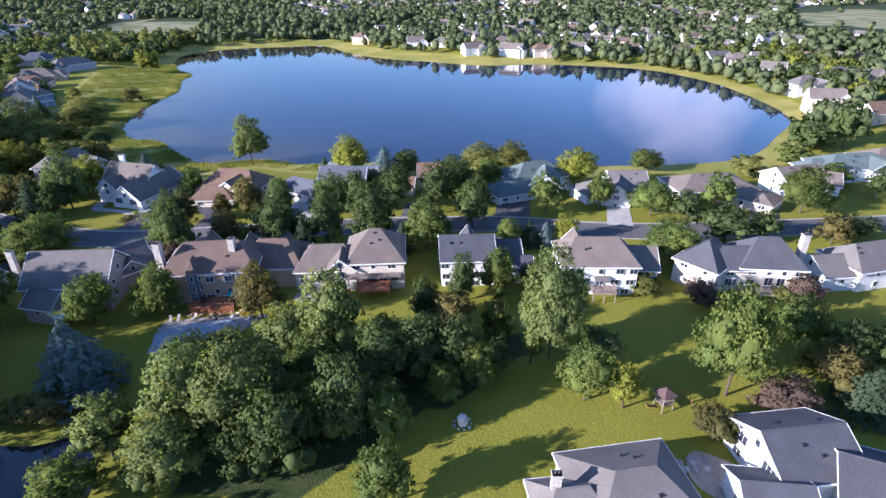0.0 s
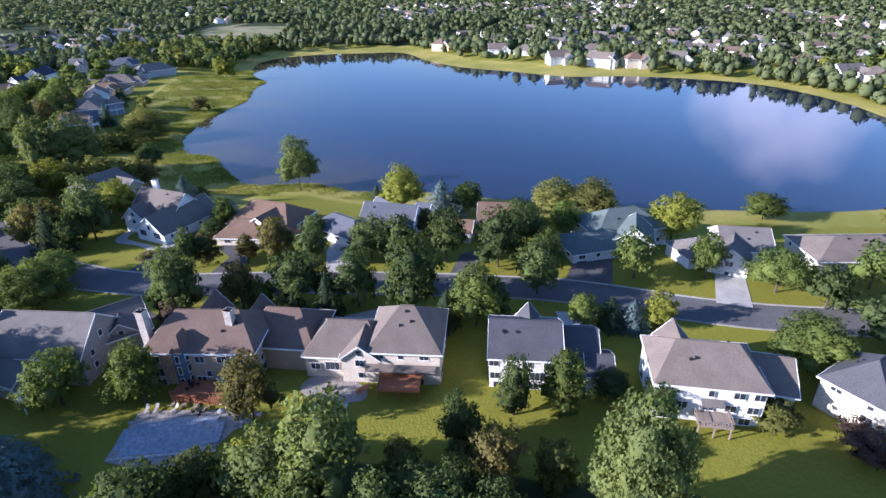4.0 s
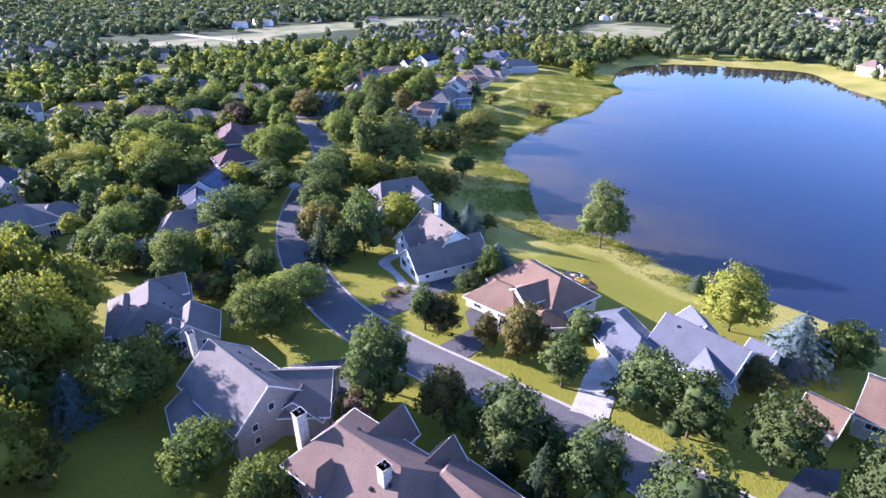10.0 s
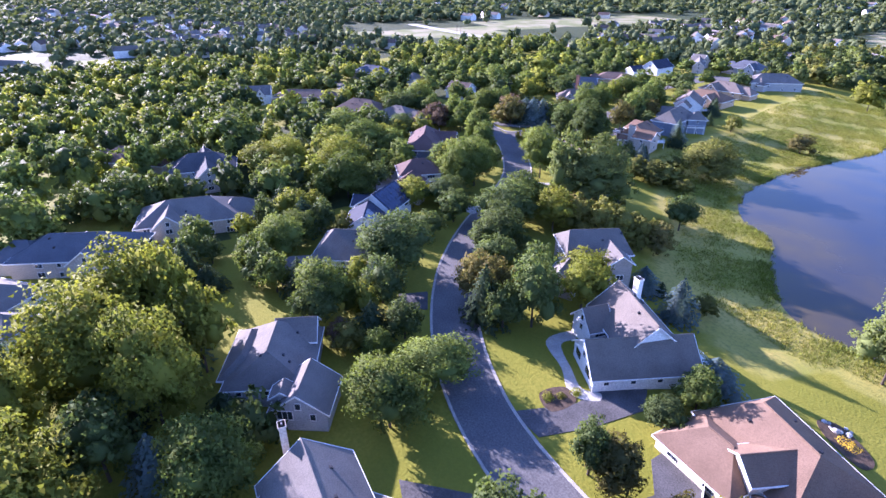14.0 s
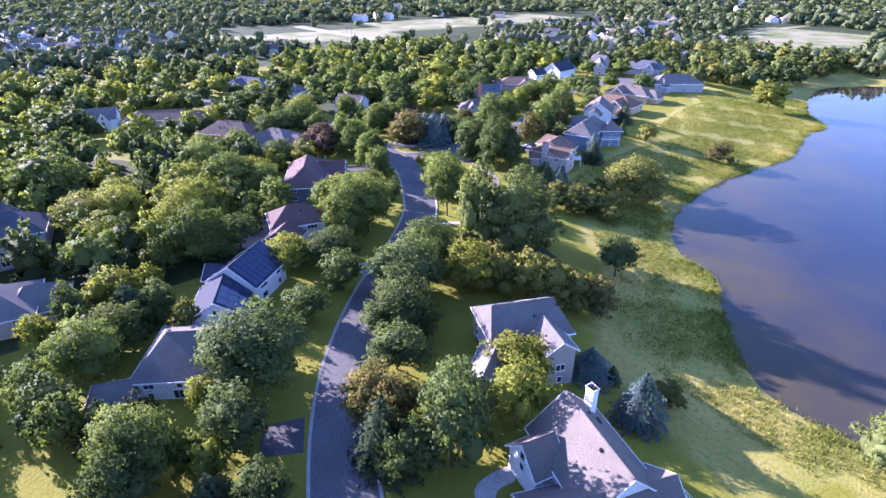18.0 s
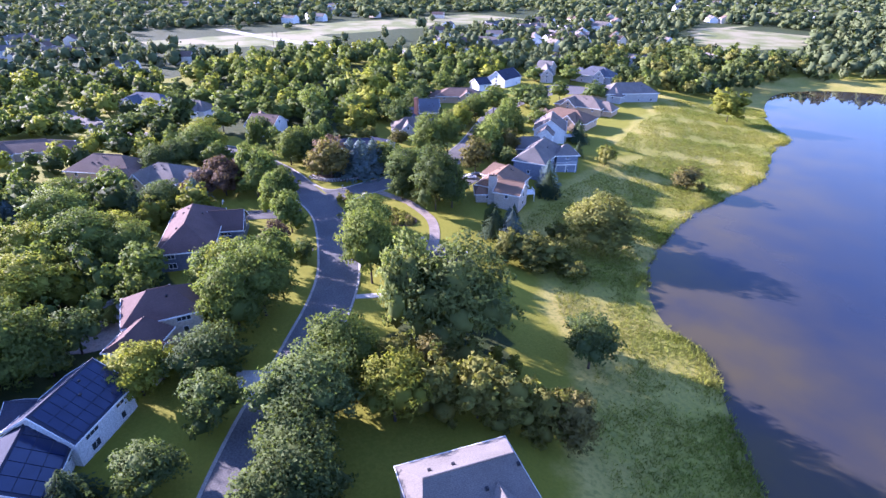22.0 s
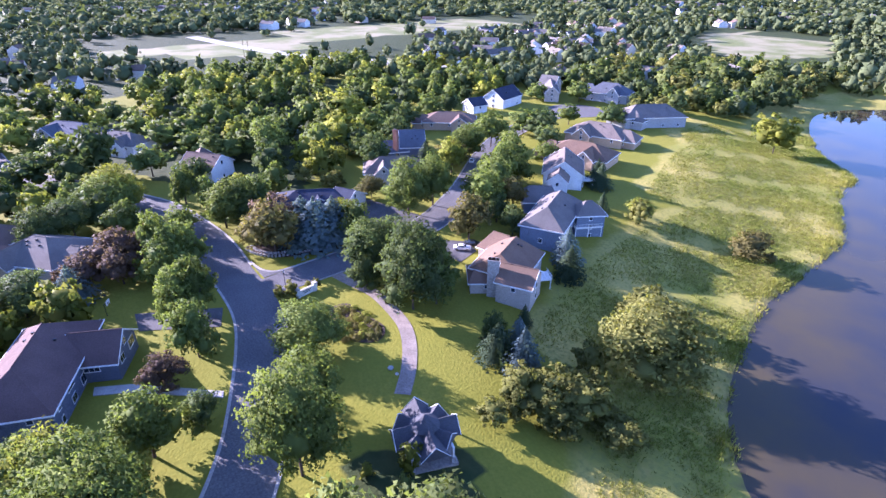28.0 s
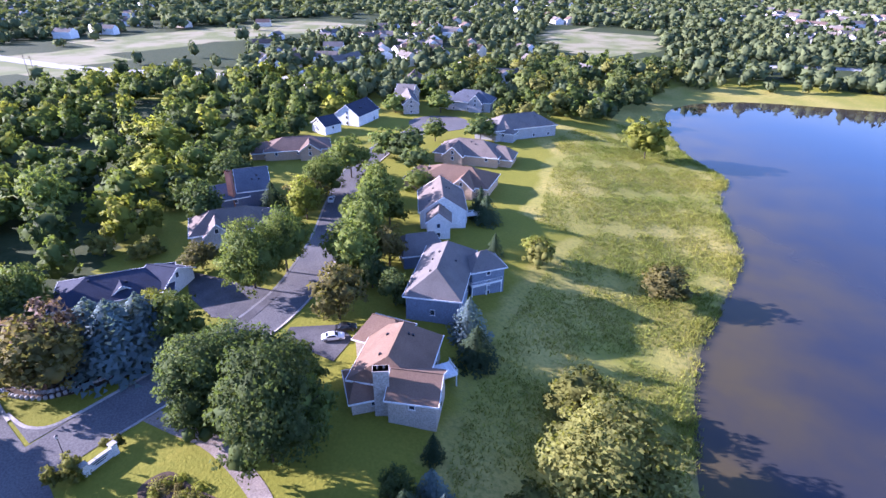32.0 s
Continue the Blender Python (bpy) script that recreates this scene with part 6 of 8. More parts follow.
tree("spruce", 24.1, 138.2, 7.7, 2.8)
tree("blue", 28.9, 138.4, 7.0, 2.5)
tree("lime", 34.6, 140.1, 8.3, 3.4)
tree("dark", 159.2, 234.4, 16.7, 9.8)
tree("dark", 178.3, 237.6, 20.4, 8.7)
tree("maple", 144.6, 217.8, 10.1, 7.0)
tree("shrub", 118.3, 202.8, 8.4, 7.6)
tree("dark", 145.0, 170.5, 10.3, 3.9)
tree("maple", -111.2, 137.6, 9.0, 6.8)
tree("olive", -133.6, 157.4, 13.5, 4.9)
tree("spruce", -125.1, 155.2, 14.8, 3.6)
tree("lime", -129.8, 185.6, 10.3, 5.5)
tree("olive", -68.3, 71.3, 5.4, 4.0)
tree("shrub", -72.4, 70.1, 5.1, 3.4)
tree("shrub", 72.0, 84.1, 5.4, 3.3)
tree("maple", 138.9, 184.3, 8.4, 6.0)
tree("lime", -34.1, 90.3, 8.3, 3.4)
tree("maple", -240.5, 45.2, 20, 9.0)
tree("dark", -251.0, 58.7, 20, 9.2)
tree("maple", -203.9, 52.0, 20, 10.8)
tree("maple", -255.9, 80.3, 18.1, 7.9)
tree("maple", -262.6, 91.9, 15.1, 6.6)
tree("maple", -174.6, 193.7, 14.4, 6.3)
tree("dark", -368.8, 218.4, 19.9, 8.7)
tree("dark", -220.5, 207.4, 7.1, 3.1)
tree("maple", -298.2, 177.7, 11.3, 4.9)
tree("dark", 4.2, 174.3, 14.4, 6.3)
tree("maple", 10.5, 162.5, 11.6, 5.1)
tree("spruce", -10.9, 134.0, 9.3, 2.5)
tree("maple", 16.6, 183.9, 11.8, 5.1)
tree("purple", 81.4, 105.1, 8.3, 3.6)
tree("lime", -192.7, 162.8, 10.4, 5.0)
tree("dark", -177.8, 170.7, 10.7, 5.1)
tree("dark", -170.5, 181.9, 11.6, 5.5)
tree("dark", -160.6, 177.5, 11.7, 5.6)
tree("dark", -154.3, 171.0, 10.0, 4.7)
tree("shrub", -154.2, 179.5, 4.3, 2.8)
tree("maple", -210.4, 145.4, 16.7, 8.0)
tree("lime", -224.4, 143.4, 14.8, 7.0)
tree("maple", -305.9, 214.7, 11.1, 5.3)
tree("poplar", -274.9, 218.7, 15.3, 4.5)
tree("shrub", -190.4, 252.0, 4.8, 3.2)
tree("shrub", -184.3, 255.6, 5.5, 3.7)
tree("shrub", -181.4, 263.2, 5.0, 3.3)
tree("shrub", -191.7, 246.9, 4.7, 3.2)
tree("shrub", -176.0, 262.3, 5.6, 3.7)
tree("shrub", -194.3, 298.1, 8.6, 5.7)


# ---- scattered woodland near the houses ----
TAKEN = [(o.matrix_basis.translation.x, o.matrix_basis.translation.y, 3.2) for o in scene.objects if o.parent is None and o.get("category") in ("tree", "shrub")]
for o in list(scene.objects):
    if o.get("category") == "house":
        for c in o.children:
            if c.name.startswith("wall"):
                xs, ys = [v.co.x for v in c.data.vertices], [v.co.y for v in c.data.vertices]
                p = o.matrix_basis @ c.matrix_basis @ Vector((0, 0, 0))
                TAKEN.append((p.x, p.y, max(max(xs), max(ys)) + 3.0))
TAKEN_A = np.array(TAKEN)
ROADLINE = np.array([(v.co.x, v.co.y) for o in scene.objects if o.name.startswith(("road", "path")) for v in o.data.vertices])


OPEN_LAWN = [(-143.8, 95.0), (-159.6, 99.1), (-166.2, 106.2), (-150.4, 117.7), (-138.9, 118.5), (-137.4, 105.7)]


def free(x, y, gap, road_gap=4.5):
    if in_poly(np.array([x]), np.array([y]), OPEN_LAWN)[0]:
        return False
    if np.min(np.hypot(ROADLINE[:, 0] - x, ROADLINE[:, 1] - y)) < road_gap:
        return False
    return bool(np.all(np.hypot(TAKEN_A[:, 0] - x, TAKEN_A[:, 1] - y) > TAKEN_A[:, 2] * 0.92 + gap * 0.3))


WOOD_PTS = []


def scatter(poly, spacing, kinds, h0, h1, seed, singles=0):
    """Fills a stretch with trees: the first singles as trees of their own, the rest into the joined wood."""
    global TAKEN_A
    rng = random.Random(seed)
    xs, ys = [p[0] for p in poly], [p[1] for p in poly]
    n = int((max(xs) - min(xs)) * (max(ys) - min(ys)) / spacing ** 2)
    for _ in range(n):
        x, y = rng.uniform(min(xs), max(xs)), rng.uniform(min(ys), max(ys))
        if not in_poly(np.array([x]), np.array([y]), poly)[0] or shore_distance(x, y)[0] < 3 or not free(x, y, spacing):
            continue
        h = rng.uniform(h0, h1)
        r = h * (rng.uniform(0.42, 0.58) if spacing >= 7.5 else rng.uniform(0.33, 0.46))
        kind = rng.choice(kinds)
        if singles > 0:
            tree(kind, x, y, h, r, "trees of the wood")
            singles -= 1
        else:
            WOOD_PTS.append((x, y, h, r, kind))
        TAKEN_A = np.vstack([TAKEN_A, (x, y, spacing * 0.55)])


scatter([(-52, 74), (-44, 58), (-25, 52), (-14, 63), (8, 80), (22, 92), (0, 98), (-40, 90)], 6.5, ["dark", "dark", "maple", "cotton"], 8, 13, 1, 40)
scatter([(-178, 204), (-200, 222), (-190, 238), (-160, 226), (-150, 212)], 5.0, ["shrub", "maple", "lime"], 3, 7, 2)
scatter([(-330, 150), (-240, 165), (-215, 160), (-205, 110), (-195, 98), (-225, 62), (-330, 60)], 6.8, ["dark", "maple", "maple", "lime"], 9, 15, 3)
scatter([(-330, 215), (-265, 205), (-240, 180), (-330, 150), (-420, 160)], 9.0, ["dark", "maple", "dark", "lime", "spruce"], 8, 13, 4)
scatter([(-440, 240), (-345, 250), (-300, 262), (-300, 300), (-345, 330), (-350, 420), (-460, 480), (-560, 400), (-520, 260)], 9.6, ["dark", "maple", "lime", "maple"], 9, 15, 5)
scatter([(-345, 430), (-300, 460), (-262, 490), (-262, 640), (-330, 640), (-400, 560)], 8.0, ["dark", "maple", "cotton", "willow"], 8, 15, 6)
scatter([(-330, 60), (-330, 215), (-440, 240), (-520, 240), (-520, 40), (-420, 0)], 9.0, ["dark", "maple", "lime"], 9, 15, 7)
# unseen grove, added so that its long shadows darken the lawns north-east of it
scatter([(-60, 42), (-92, 62), (-125, 40), (-70, 8)], 7.0, ["maple", "dark"], 11, 16, 8)
scatter([(-330, 62), (-245, 50), (-230, 10), (-200, -30), (-420, -30), (-520, 40), (-420, 2)], 8.5, ["dark", "maple", "lime"], 9, 15, 11)
scatter([(-225, 170), (-150, 140), (-105, 128), (-105, 85), (-150, 60), (-215, 90), (-260, 160)], 6.5, ["dark", "maple", "lime", "spruce"], 7, 12, 12, 40)
scatter([(-60, 140), (30, 140), (30, 128), (-60, 128)], 7.0, ["dark", "maple"], 8, 12, 14, 8)
scatter([(150, 205), (205, 225), (235, 300), (240, 420), (205, 500), (300, 520), (330, 200), (160, 165)], 8.5, ["maple", "dark", "lime"], 8, 14, 9)
scatter([(-205, 112), (-178, 98), (-166, 78), (-195, 52), (-240, 62), (-225, 100)], 6.2, ["maple", "dark"], 7, 10.5, 22)
scatter([(90, 60), (150, 60), (160, 100), (100, 95)], 7.5, ["maple", "dark", "spruce"], 8, 14, 10)



def grove(spots, shapes, name, material, label, rng):
    """Many crowns joined: each of the spots (x, y, z, height, radius) takes one of the shapes, turned and stretched."""
    V, S, EV, EF, EN = [], [], [], [], []
    o = 0
    for x, y, z, h, r in spots:
        v, soft, (ev, ef) = shapes[int(rng.integers(len(shapes)))]
        a = rng.uniform(0, 6.28)
        c, s_ = math.cos(a), math.sin(a)
        turn = np.array([[c, s_, 0], [-s_, c, 0], [0, 0, 1]])
        size = np.array([2 * r * rng.uniform(0.85, 1.15), 2 * r * rng.uniform(0.85, 1.15), h])
        V.append((v * size) @ turn + [x, y, z])
        S.append(soft @ turn)
        e = (np.array(ev) * size) @ turn + [x, y, z]
        EV.append(e)
        EN.append(unit(e - [x, y, z + 0.45 * h]))
        EF.append(np.array(ef) + o)
        o += len(ev)
    V, S, EV, EF, EN = (np.concatenate(q) for q in (V, S, EV, EF, EN))
    n = len(V) // 3
    me = bpy.data.meshes.new(name)
    me.from_pydata(np.concatenate([V, EV]).tolist(), [], np.concatenate([np.arange(n * 3).reshape(n, 3), EF + 3 * n]).tolist())
    me.materials.append(material)
    me.shade_smooth()
    me.normals_split_custom_set_from_vertices(np.concatenate([np.repeat(S, 3, 0), EN]).tolist())
    tagged(new(name, me), label, "woods", kind="stuff")


def build_wood():
    """The joined wood: for each kind of leaf one mesh of lumpy crowns."""
    rng = np.random.default_rng(12)
    mats = dict(dark=L_DARK, maple=L_MAPLE, lime=L_LIME, cotton=L_SILVER, willow=L_WILLOW, spruce=L_SPRUCE, shrub=L_SHRUB)
    near = [crown_shape(300 + i, 640, 36, 0.09, 0.5, 0.0, 0.1, ruffle=0.2) for i in range(5)]
    far = [crown_shape(320 + i, 320, 28, 0.12, 0.5, 0.0, 0.1, ruffle=0.15) for i in range(5)]
    for kind, material in mats.items():
        for shapes, want in ((near, True), (far, False)):
            spots = [(x, y, gz(x, y) - 0.3, h, r) for x, y, h, r, k in WOOD_PTS if k == kind and (near_gardens(x, y) < 150) == want]
            if spots:
                grove(spots, shapes, "wood", material, "dense broadleaf trees grown together between the gardens", rng)


build_wood()

# ---- far woods and far suburbs: too many to count ----
def far_woods():
    rng = np.random.default_rng(5)
    pts = []
    for r0, r1, sp in ((0, 420, 10.5), (420, 800, 12.5), (800, 1500, 20.0), (1500, 2600, 34.0)):
        n = int((2 * r1) ** 2 / sp ** 2)
        p = rng.uniform(-r1, r1, (n, 2))
        d = np.hypot(p[:, 0], p[:, 1])
        p = p[(d >= r0) & (d < r1)] + np.array([-100, 250])
        ang = np.arctan2(p[:, 1] - 100, p[:, 0] + 60)
        p = p[(ang > 0.55) | (ang < -2.7)]
        pts.append(np.column_stack([p, np.full(len(p), sp)]))
    p = np.concatenate(pts)
    x, y = p[:, 0], p[:, 1]
    d = shore_distance(x, y)
    keep = d > 5
    near = np.zeros(len(x), bool)
    for poly in ([(-330, 10), (170, 10), (170, 205), (150, 230), (-60, 240), (-190, 290), (-205, 420), (-260, 500), (-350, 460), (-420, 420), (-560, 380), (-560, 240), (-520, 20)],):
        near |= in_poly(x, y, poly)
    keep &= ~near
    for poly in PALE_LAND + CLEAR:
        keep &= ~(in_poly(x, y, poly) & (rng.random(len(x)) < 0.93))
    keep &= (d > meadow_width(x, y)) | ((rng.random(len(x)) < 0.2) & (np.hypot(x + 100, y - 200) > 450))
    main = np.array([(-800, 380), (-640, 400), (-540, 440), (-430, 500), (-330, 600), (-260, 700), (-120, 760), (100, 700)], float)
    for (ax, ay), (bx, by) in zip(main, main[1:]):
        t = np.clip(((x - ax) * (bx - ax) + (y - ay) * (by - ay)) / ((bx - ax) ** 2 + (by - ay) ** 2), 0, 1)
        keep &= np.hypot(x - ax - t * (bx - ax), y - ay - t * (by - ay)) > 11
    for tx, ty, tr in TAKEN_A:
        keep &= np.hypot(x - tx, y - ty) > tr
    patchy = np.sin(x * 0.021 + 2) * np.cos(y * 0.017) + 0.6 * np.sin(x * 0.05 - y * 0.043)
    keep &= (patchy > -0.85) | (rng.random(len(x)) < 0.35)
    return p[keep], rng


def build_far():
    p, rng = far_woods()
    z = height(p[:, 0], p[:, 1])
    dist = np.hypot(p[:, 0] + 100, p[:, 1] - 200)
    suburb = (np.sin(p[:, 0] * 0.009 + 0.6) + np.cos(p[:, 1] * 0.011) > -0.1) & (dist > 400)
    is_house = suburb & (rng.random(len(p)) < np.clip(0.05 + p[:, 2] * 0.005, 0, 0.16))
    dense = np.zeros(len(p), bool)
    for poly in SUBURB:
        dense |= in_poly(p[:, 0], p[:, 1], poly)
    is_house |= dense & (rng.random(len(p)) < np.where(p[:, 2] > 15, 0.4, 0.2))
    is_house &= shore_distance(p[:, 0], p[:, 1]) > 70
    trees = p[~is_house]
    tz = z[~is_house]
    td = dist[~is_house]
    for lo, hi, n, lobes, size in ((0, 430, 60, 18, 0.2), (430, 800, 26, 12, 0.27), (800, 3000, 3, 3, 0.36)):
        s = (td >= lo) & (td < hi)
        q, qz = trees[s], tz[s]
        h = rng.uniform(7, 15.5, len(q)) * np.where(q[:, 2] > 16, 1.15, 1)
        r = q[:, 2] * rng.uniform(0.3, 0.6, len(q))
        shapes = [crown_shape(400 + i + n, n, lobes, size, 0.2, 0.0, 0.2, sub=1) for i in range(5)]
        for i, (v, soft, (ev, ef)) in enumerate(shapes):
            # one lumpy mass inside each far crown is enough
            soft = unit(v.reshape(-1, 3, 3).mean(1) - [0, 0, 0.42]) + 0.15 * rng.normal(size=soft.shape)
            shapes[i] = (v, unit(soft), core_of([(0, 0, 0.48, 0.42)], 1, i))
        grove(list(zip(q[:, 0], q[:, 1], qz - 0.3, h, r)), shapes, "distant_woods", L_FAR_HAZED, "dense green broadleaf woods stretching to the horizon", rng)
    hp, hz = p[is_house], z[is_house]
    for wall, roof, sel in (("white", "grey", 0), ("cream", "brown", 1), ("white", "light", 2)):
        vs, fs, mi = [], [], []
        for (x, y, sp), zz in list(zip(hp, hz))[sel::3]:
            a, l, w, e = rng.uniform(0, 3.14), rng.uniform(7, 11), rng.uniform(4.5, 6.5), rng.uniform(4, 6.5)
            c, s_ = math.cos(a), math.sin(a)
            o = len(vs)
            for u, v, hh in ((-l, -w, -1), (l, -w, -1), (l, w, -1), (-l, w, -1), (-l, -w, e), (l, -w, e), (l, w, e), (-l, w, e), (-l, 0, e + 3.6), (l, 0, e + 3.6)):
                vs.append((x + u * c - v * s_, y + u * s_ + v * c, zz + hh))
            for f, k in (((0, 1, 5, 4), 0), ((1, 2, 6, 9, 5), 0), ((2, 3, 7, 6), 0), ((3, 0, 4, 8, 7), 0), ((4, 5, 9, 8), 1), ((6, 7, 8, 9), 1)):
                fs.append([i + o for i in f])
                mi.append(k)
        me = bpy.data.meshes.new("distant_houses")
        me.from_pydata(vs, [], fs)
        me.materials.append(SIDING[wall])
        me.materials.append(SHINGLE[roof])
        me.polygons.foreach_set("material_index", mi)
        tagged(new("distant_houses", me), "pale houses of far suburbs among the trees", "houses", kind="stuff")
    return len(trees), len(hp)


build_far()


# ---- reeds and rough grass along the shore ----
def build_reeds():
    rng = np.random.default_rng(9)
    n = 300000
    x, y = rng.uniform(-270, -40, n), rng.uniform(214, 500, n)
    d = shore_distance(x, y)
    keep = (d > -0.6) & (d < meadow_width(x, y) + 1)
    clump = np.sin(x * 0.35 + 1) * np.cos(y * 0.31) + 0.7 * np.sin(x * 0.12 - y * 0.17) + rng.normal(size=n) * 0.5
    keep &= (clump > np.where(d < 3, 0.0, -0.5)) & (rng.random(n) < np.clip(1.15 - d / meadow_width(x, y) * 0.6, 0.2, 1))
    x, y, d = x[keep], y[keep], d[keep]
    z = height(x, y, d)
    k = 4
    m = len(x)
    base = np.repeat(np.stack([x, y, z - 0.05], 1), k, 0) + rng.normal(size=(m * k, 3)) * [0.35, 0.35, 0]
    h = np.repeat(np.where(d < 3, 1.0, 0.55), k) * rng.uniform(0.5, 1.2, m * k)
    a = rng.uniform(0, 6.28, m * k)
    side = np.stack([np.cos(a), np.sin(a), 0 * a], 1) * 0.1
    tip = base + np.stack([rng.normal(size=m * k) * 0.3, rng.normal(size=m * k) * 0.3, h], 1)
    verts = np.stack([base - side, base + side, tip], 1).reshape(-1, 3)
    tagged(new("shore_reeds", mesh_from_tris("shore_reeds", verts, M_REED)), "yellowing reeds and rough grass along the lake shore", "reeds", kind="stuff")


build_reeds()


# ---- paving, garden things, cars ----
M_POND = mat("dark pond water", (0.012, 0.011, 0.012), (0.02, 0.018, 0.018), 0.08, 0.1, spec=0.5, obj=False)
M_CAR = {"white": paint("white car paint", (0.75, 0.75, 0.75)), "black": paint("black car paint", (0.015, 0.015, 0.017)), "grey": paint("grey car paint", (0.1, 0.105, 0.115))}
M_LAMP = paint("car lamp glass", (0.5, 0.45, 0.4))
M_TEAL = mat("teal canvas", (0.03, 0.3, 0.32), (0.02, 0.24, 0.26), 0.8, 2.0)


def at(name, x, y, rz, label, category, group=""):
    return tagged(empty(name, pose(x, y, gz(x, y), 0, 0, rz)), label, category, group)


def bm_box(*a):
    bm = bmesh.new()
    box(bm, *a)
    return bm


def bm_tube(a, b, r, r1=None, sides=6):
    bm = bmesh.new()
    tube(bm, a, b, r, r if r1 is None else r1, sides)
    return bm


def rock_mesh(seed, r):
    rng = random.Random(seed)
    bm = bmesh.new()
    bmesh.ops.create_icosphere(bm, subdivisions=2, radius=r)
    for v in bm.verts:
        v.co *= 1 + 0.22 * noise.noise(v.co * 1.6 / r + Vector((seed, 0, 0)))
        v.co.z *= 0.7
    return bm


def covered_pool(x, y, rz, l, w):
    t = at("swimming_pool", x, y, rz, "covered swimming pool with a pale blue-grey winter cover", "pool")
    bm = bm_box(-l / 2, -w / 2, 0.14, l / 2, w / 2, 0.26)
    bmesh.ops.bevel(bm, geom=[e for e in bm.edges if abs(e.verts[0].co.z - e.verts[1].co.z) > 0.05], offset=1.4, segments=4, affect='EDGES')
    part("cover", bm, M_POOLCOVER, t)
    for s in (-1, 1):
        part("coping", bm_box(-l / 2, s * (w / 2 + 0.3) - 0.25, 0.1, l / 2, s * (w / 2 + 0.3) + 0.25, 0.2), M_STONE, t)
    for i in range(4):
        c = at("lounge_chair", x + 2.2 * i - 4, y + w / 2 + 3.0, 90, "grey reclining chair on the pool paving", "chair", "chairs by the pool")
        part("seat", bm_box(-0.3, -0.3, 0.25, 0.9, 0.3, 0.33), M_WOODG, c)
        b = part("backrest", bm_box(-0.7, -0.3, 0, 0, 0.3, 0.08), M_WOODG, c)
        b.matrix_basis = pose(-0.3, 0, 0.28, 0, 50, 0)
        for dx in (-0.2, 0.8):
            for dy in (-0.26, 0.26):
                part("leg", bm_box(dx - 0.03, dy - 0.03, 0, dx + 0.03, dy + 0.03, 0.26), M_DARKMETAL, c)


def trampoline(x, y, r):
    t = at("trampoline", x, y, 0, "round trampoline with a bright blue padded rim", "trampoline")
    bm = bmesh.new()
    n = 28
    rows = [[bm.verts.new((q * math.cos(6.2832 * k / n), q * math.sin(6.2832 * k / n), z)) for k in range(n)] for q, z in ((r, 0.85), (r, 0.95), (r - 0.7, 0.95), (r - 0.7, 0.85))]
    for i in range(4):
        a, b = rows[i], rows[(i + 1) % 4]
        for k in range(n):
            bm.faces.new((a[k], a[(k + 1) % n], b[(k + 1) % n], b[k]))
    bmesh.ops.recalc_face_normals(bm, faces=bm.faces)
    part("pad", bm, M_BLUE, t)
    bm = bmesh.new()
    bmesh.ops.create_circle(bm, cap_ends=True, segments=28, radius=r - 0.65)
    bmesh.ops.translate(bm, vec=(0, 0, 0.88), verts=bm.verts)
    part("mat", bm, M_DARKMETAL, t)
    for k in range(6):
        a = k * 1.0472
        part("leg", bm_tube((r * 0.95 * math.cos(a), r * 0.95 * math.sin(a), 0), (r * 0.95 * math.cos(a), r * 0.95 * math.sin(a), 0.9), 0.05), M_METAL, t)


def play_tower(x, y, rz):
    t = at("play_tower", x, y, rz, "wooden garden play tower with a swing beam", "playset")
    for a in (-1, 1):
        for b in (-1, 1):
            part("post", bm_tube((a * 1.15, b * 1.15, 0), (a * 0.95, b * 0.95, 3.6), 0.09), M_WOODG, t)
    part("platform", bm_box(-1.15, -1.15, 1.5, 1.15, 1.15, 1.62), M_WOODG, t)
    for a in (-1, 1):
        part("rail", bm_box(-1.1, a * 1.05 - 0.04, 1.7, 1.1, a * 1.05 + 0.04, 2.4), M_WOODG, t)
    bm = bmesh.new()
    v = [bm.verts.new(c) for c in ((-1.5, -1.5, 3.4), (1.5, -1.5, 3.4), (1.5, 1.5, 3.4), (-1.5, 1.5, 3.4), (0, 0, 4.7))]
    for k in range(4):
        bm.faces.new((v[k], v[(k + 1) % 4], v[4]))
    bm.faces.new(v[3::-1])
    part("roof", bm, SHINGLE["maroon"], t)
    part("swing_beam", bm_tube((1, 0, 2.5), (5, 0, 2.5), 0.08), M_WOOD, t)
    for s in (-1, 1):
        part("brace", bm_tube((5, 0, 2.5), (5.4, s * 1.5, 0), 0.07), M_WOOD, t)
    for k in (2.4, 3.7):
        sw = part("swing", bm_box(k - 0.25, -0.1, 0.5, k + 0.25, 0.1, 0.54), M_DARKMETAL, t)
        for s in (-0.22, 0.22):
            part("rope", bm_tube((k + s, 0, 0.54), (k + s, 0, 2.5), 0.02, sides=4), M_DARKMETAL, sw)
    part("slide", bm_box(-4, -0.3, 0.1, -1.1, 0.3, 0.2), M_WOOD, t).matrix_basis = pose(-0.2, 0, 0.1, 0, 24, 0)


def stones(x, y, n):
    rng = random.Random(int(x * 7 + y))
    for i in range(n):
        px, py = x + rng.uniform(-2.6, 2.6), y + rng.uniform(-1.8, 1.8)
        r = rng.uniform(0.3, 0.7)
        o = part("boulder", rock_mesh(i + int(abs(x)), r), M_STONE)
        o.matrix_basis = pose(px, py, gz(px, py) + 0.3 * r, 0, 0, rng.uniform(0, 360))
        tagged(o, "pale rounded garden boulder on the ground", "boulder", "garden boulders")


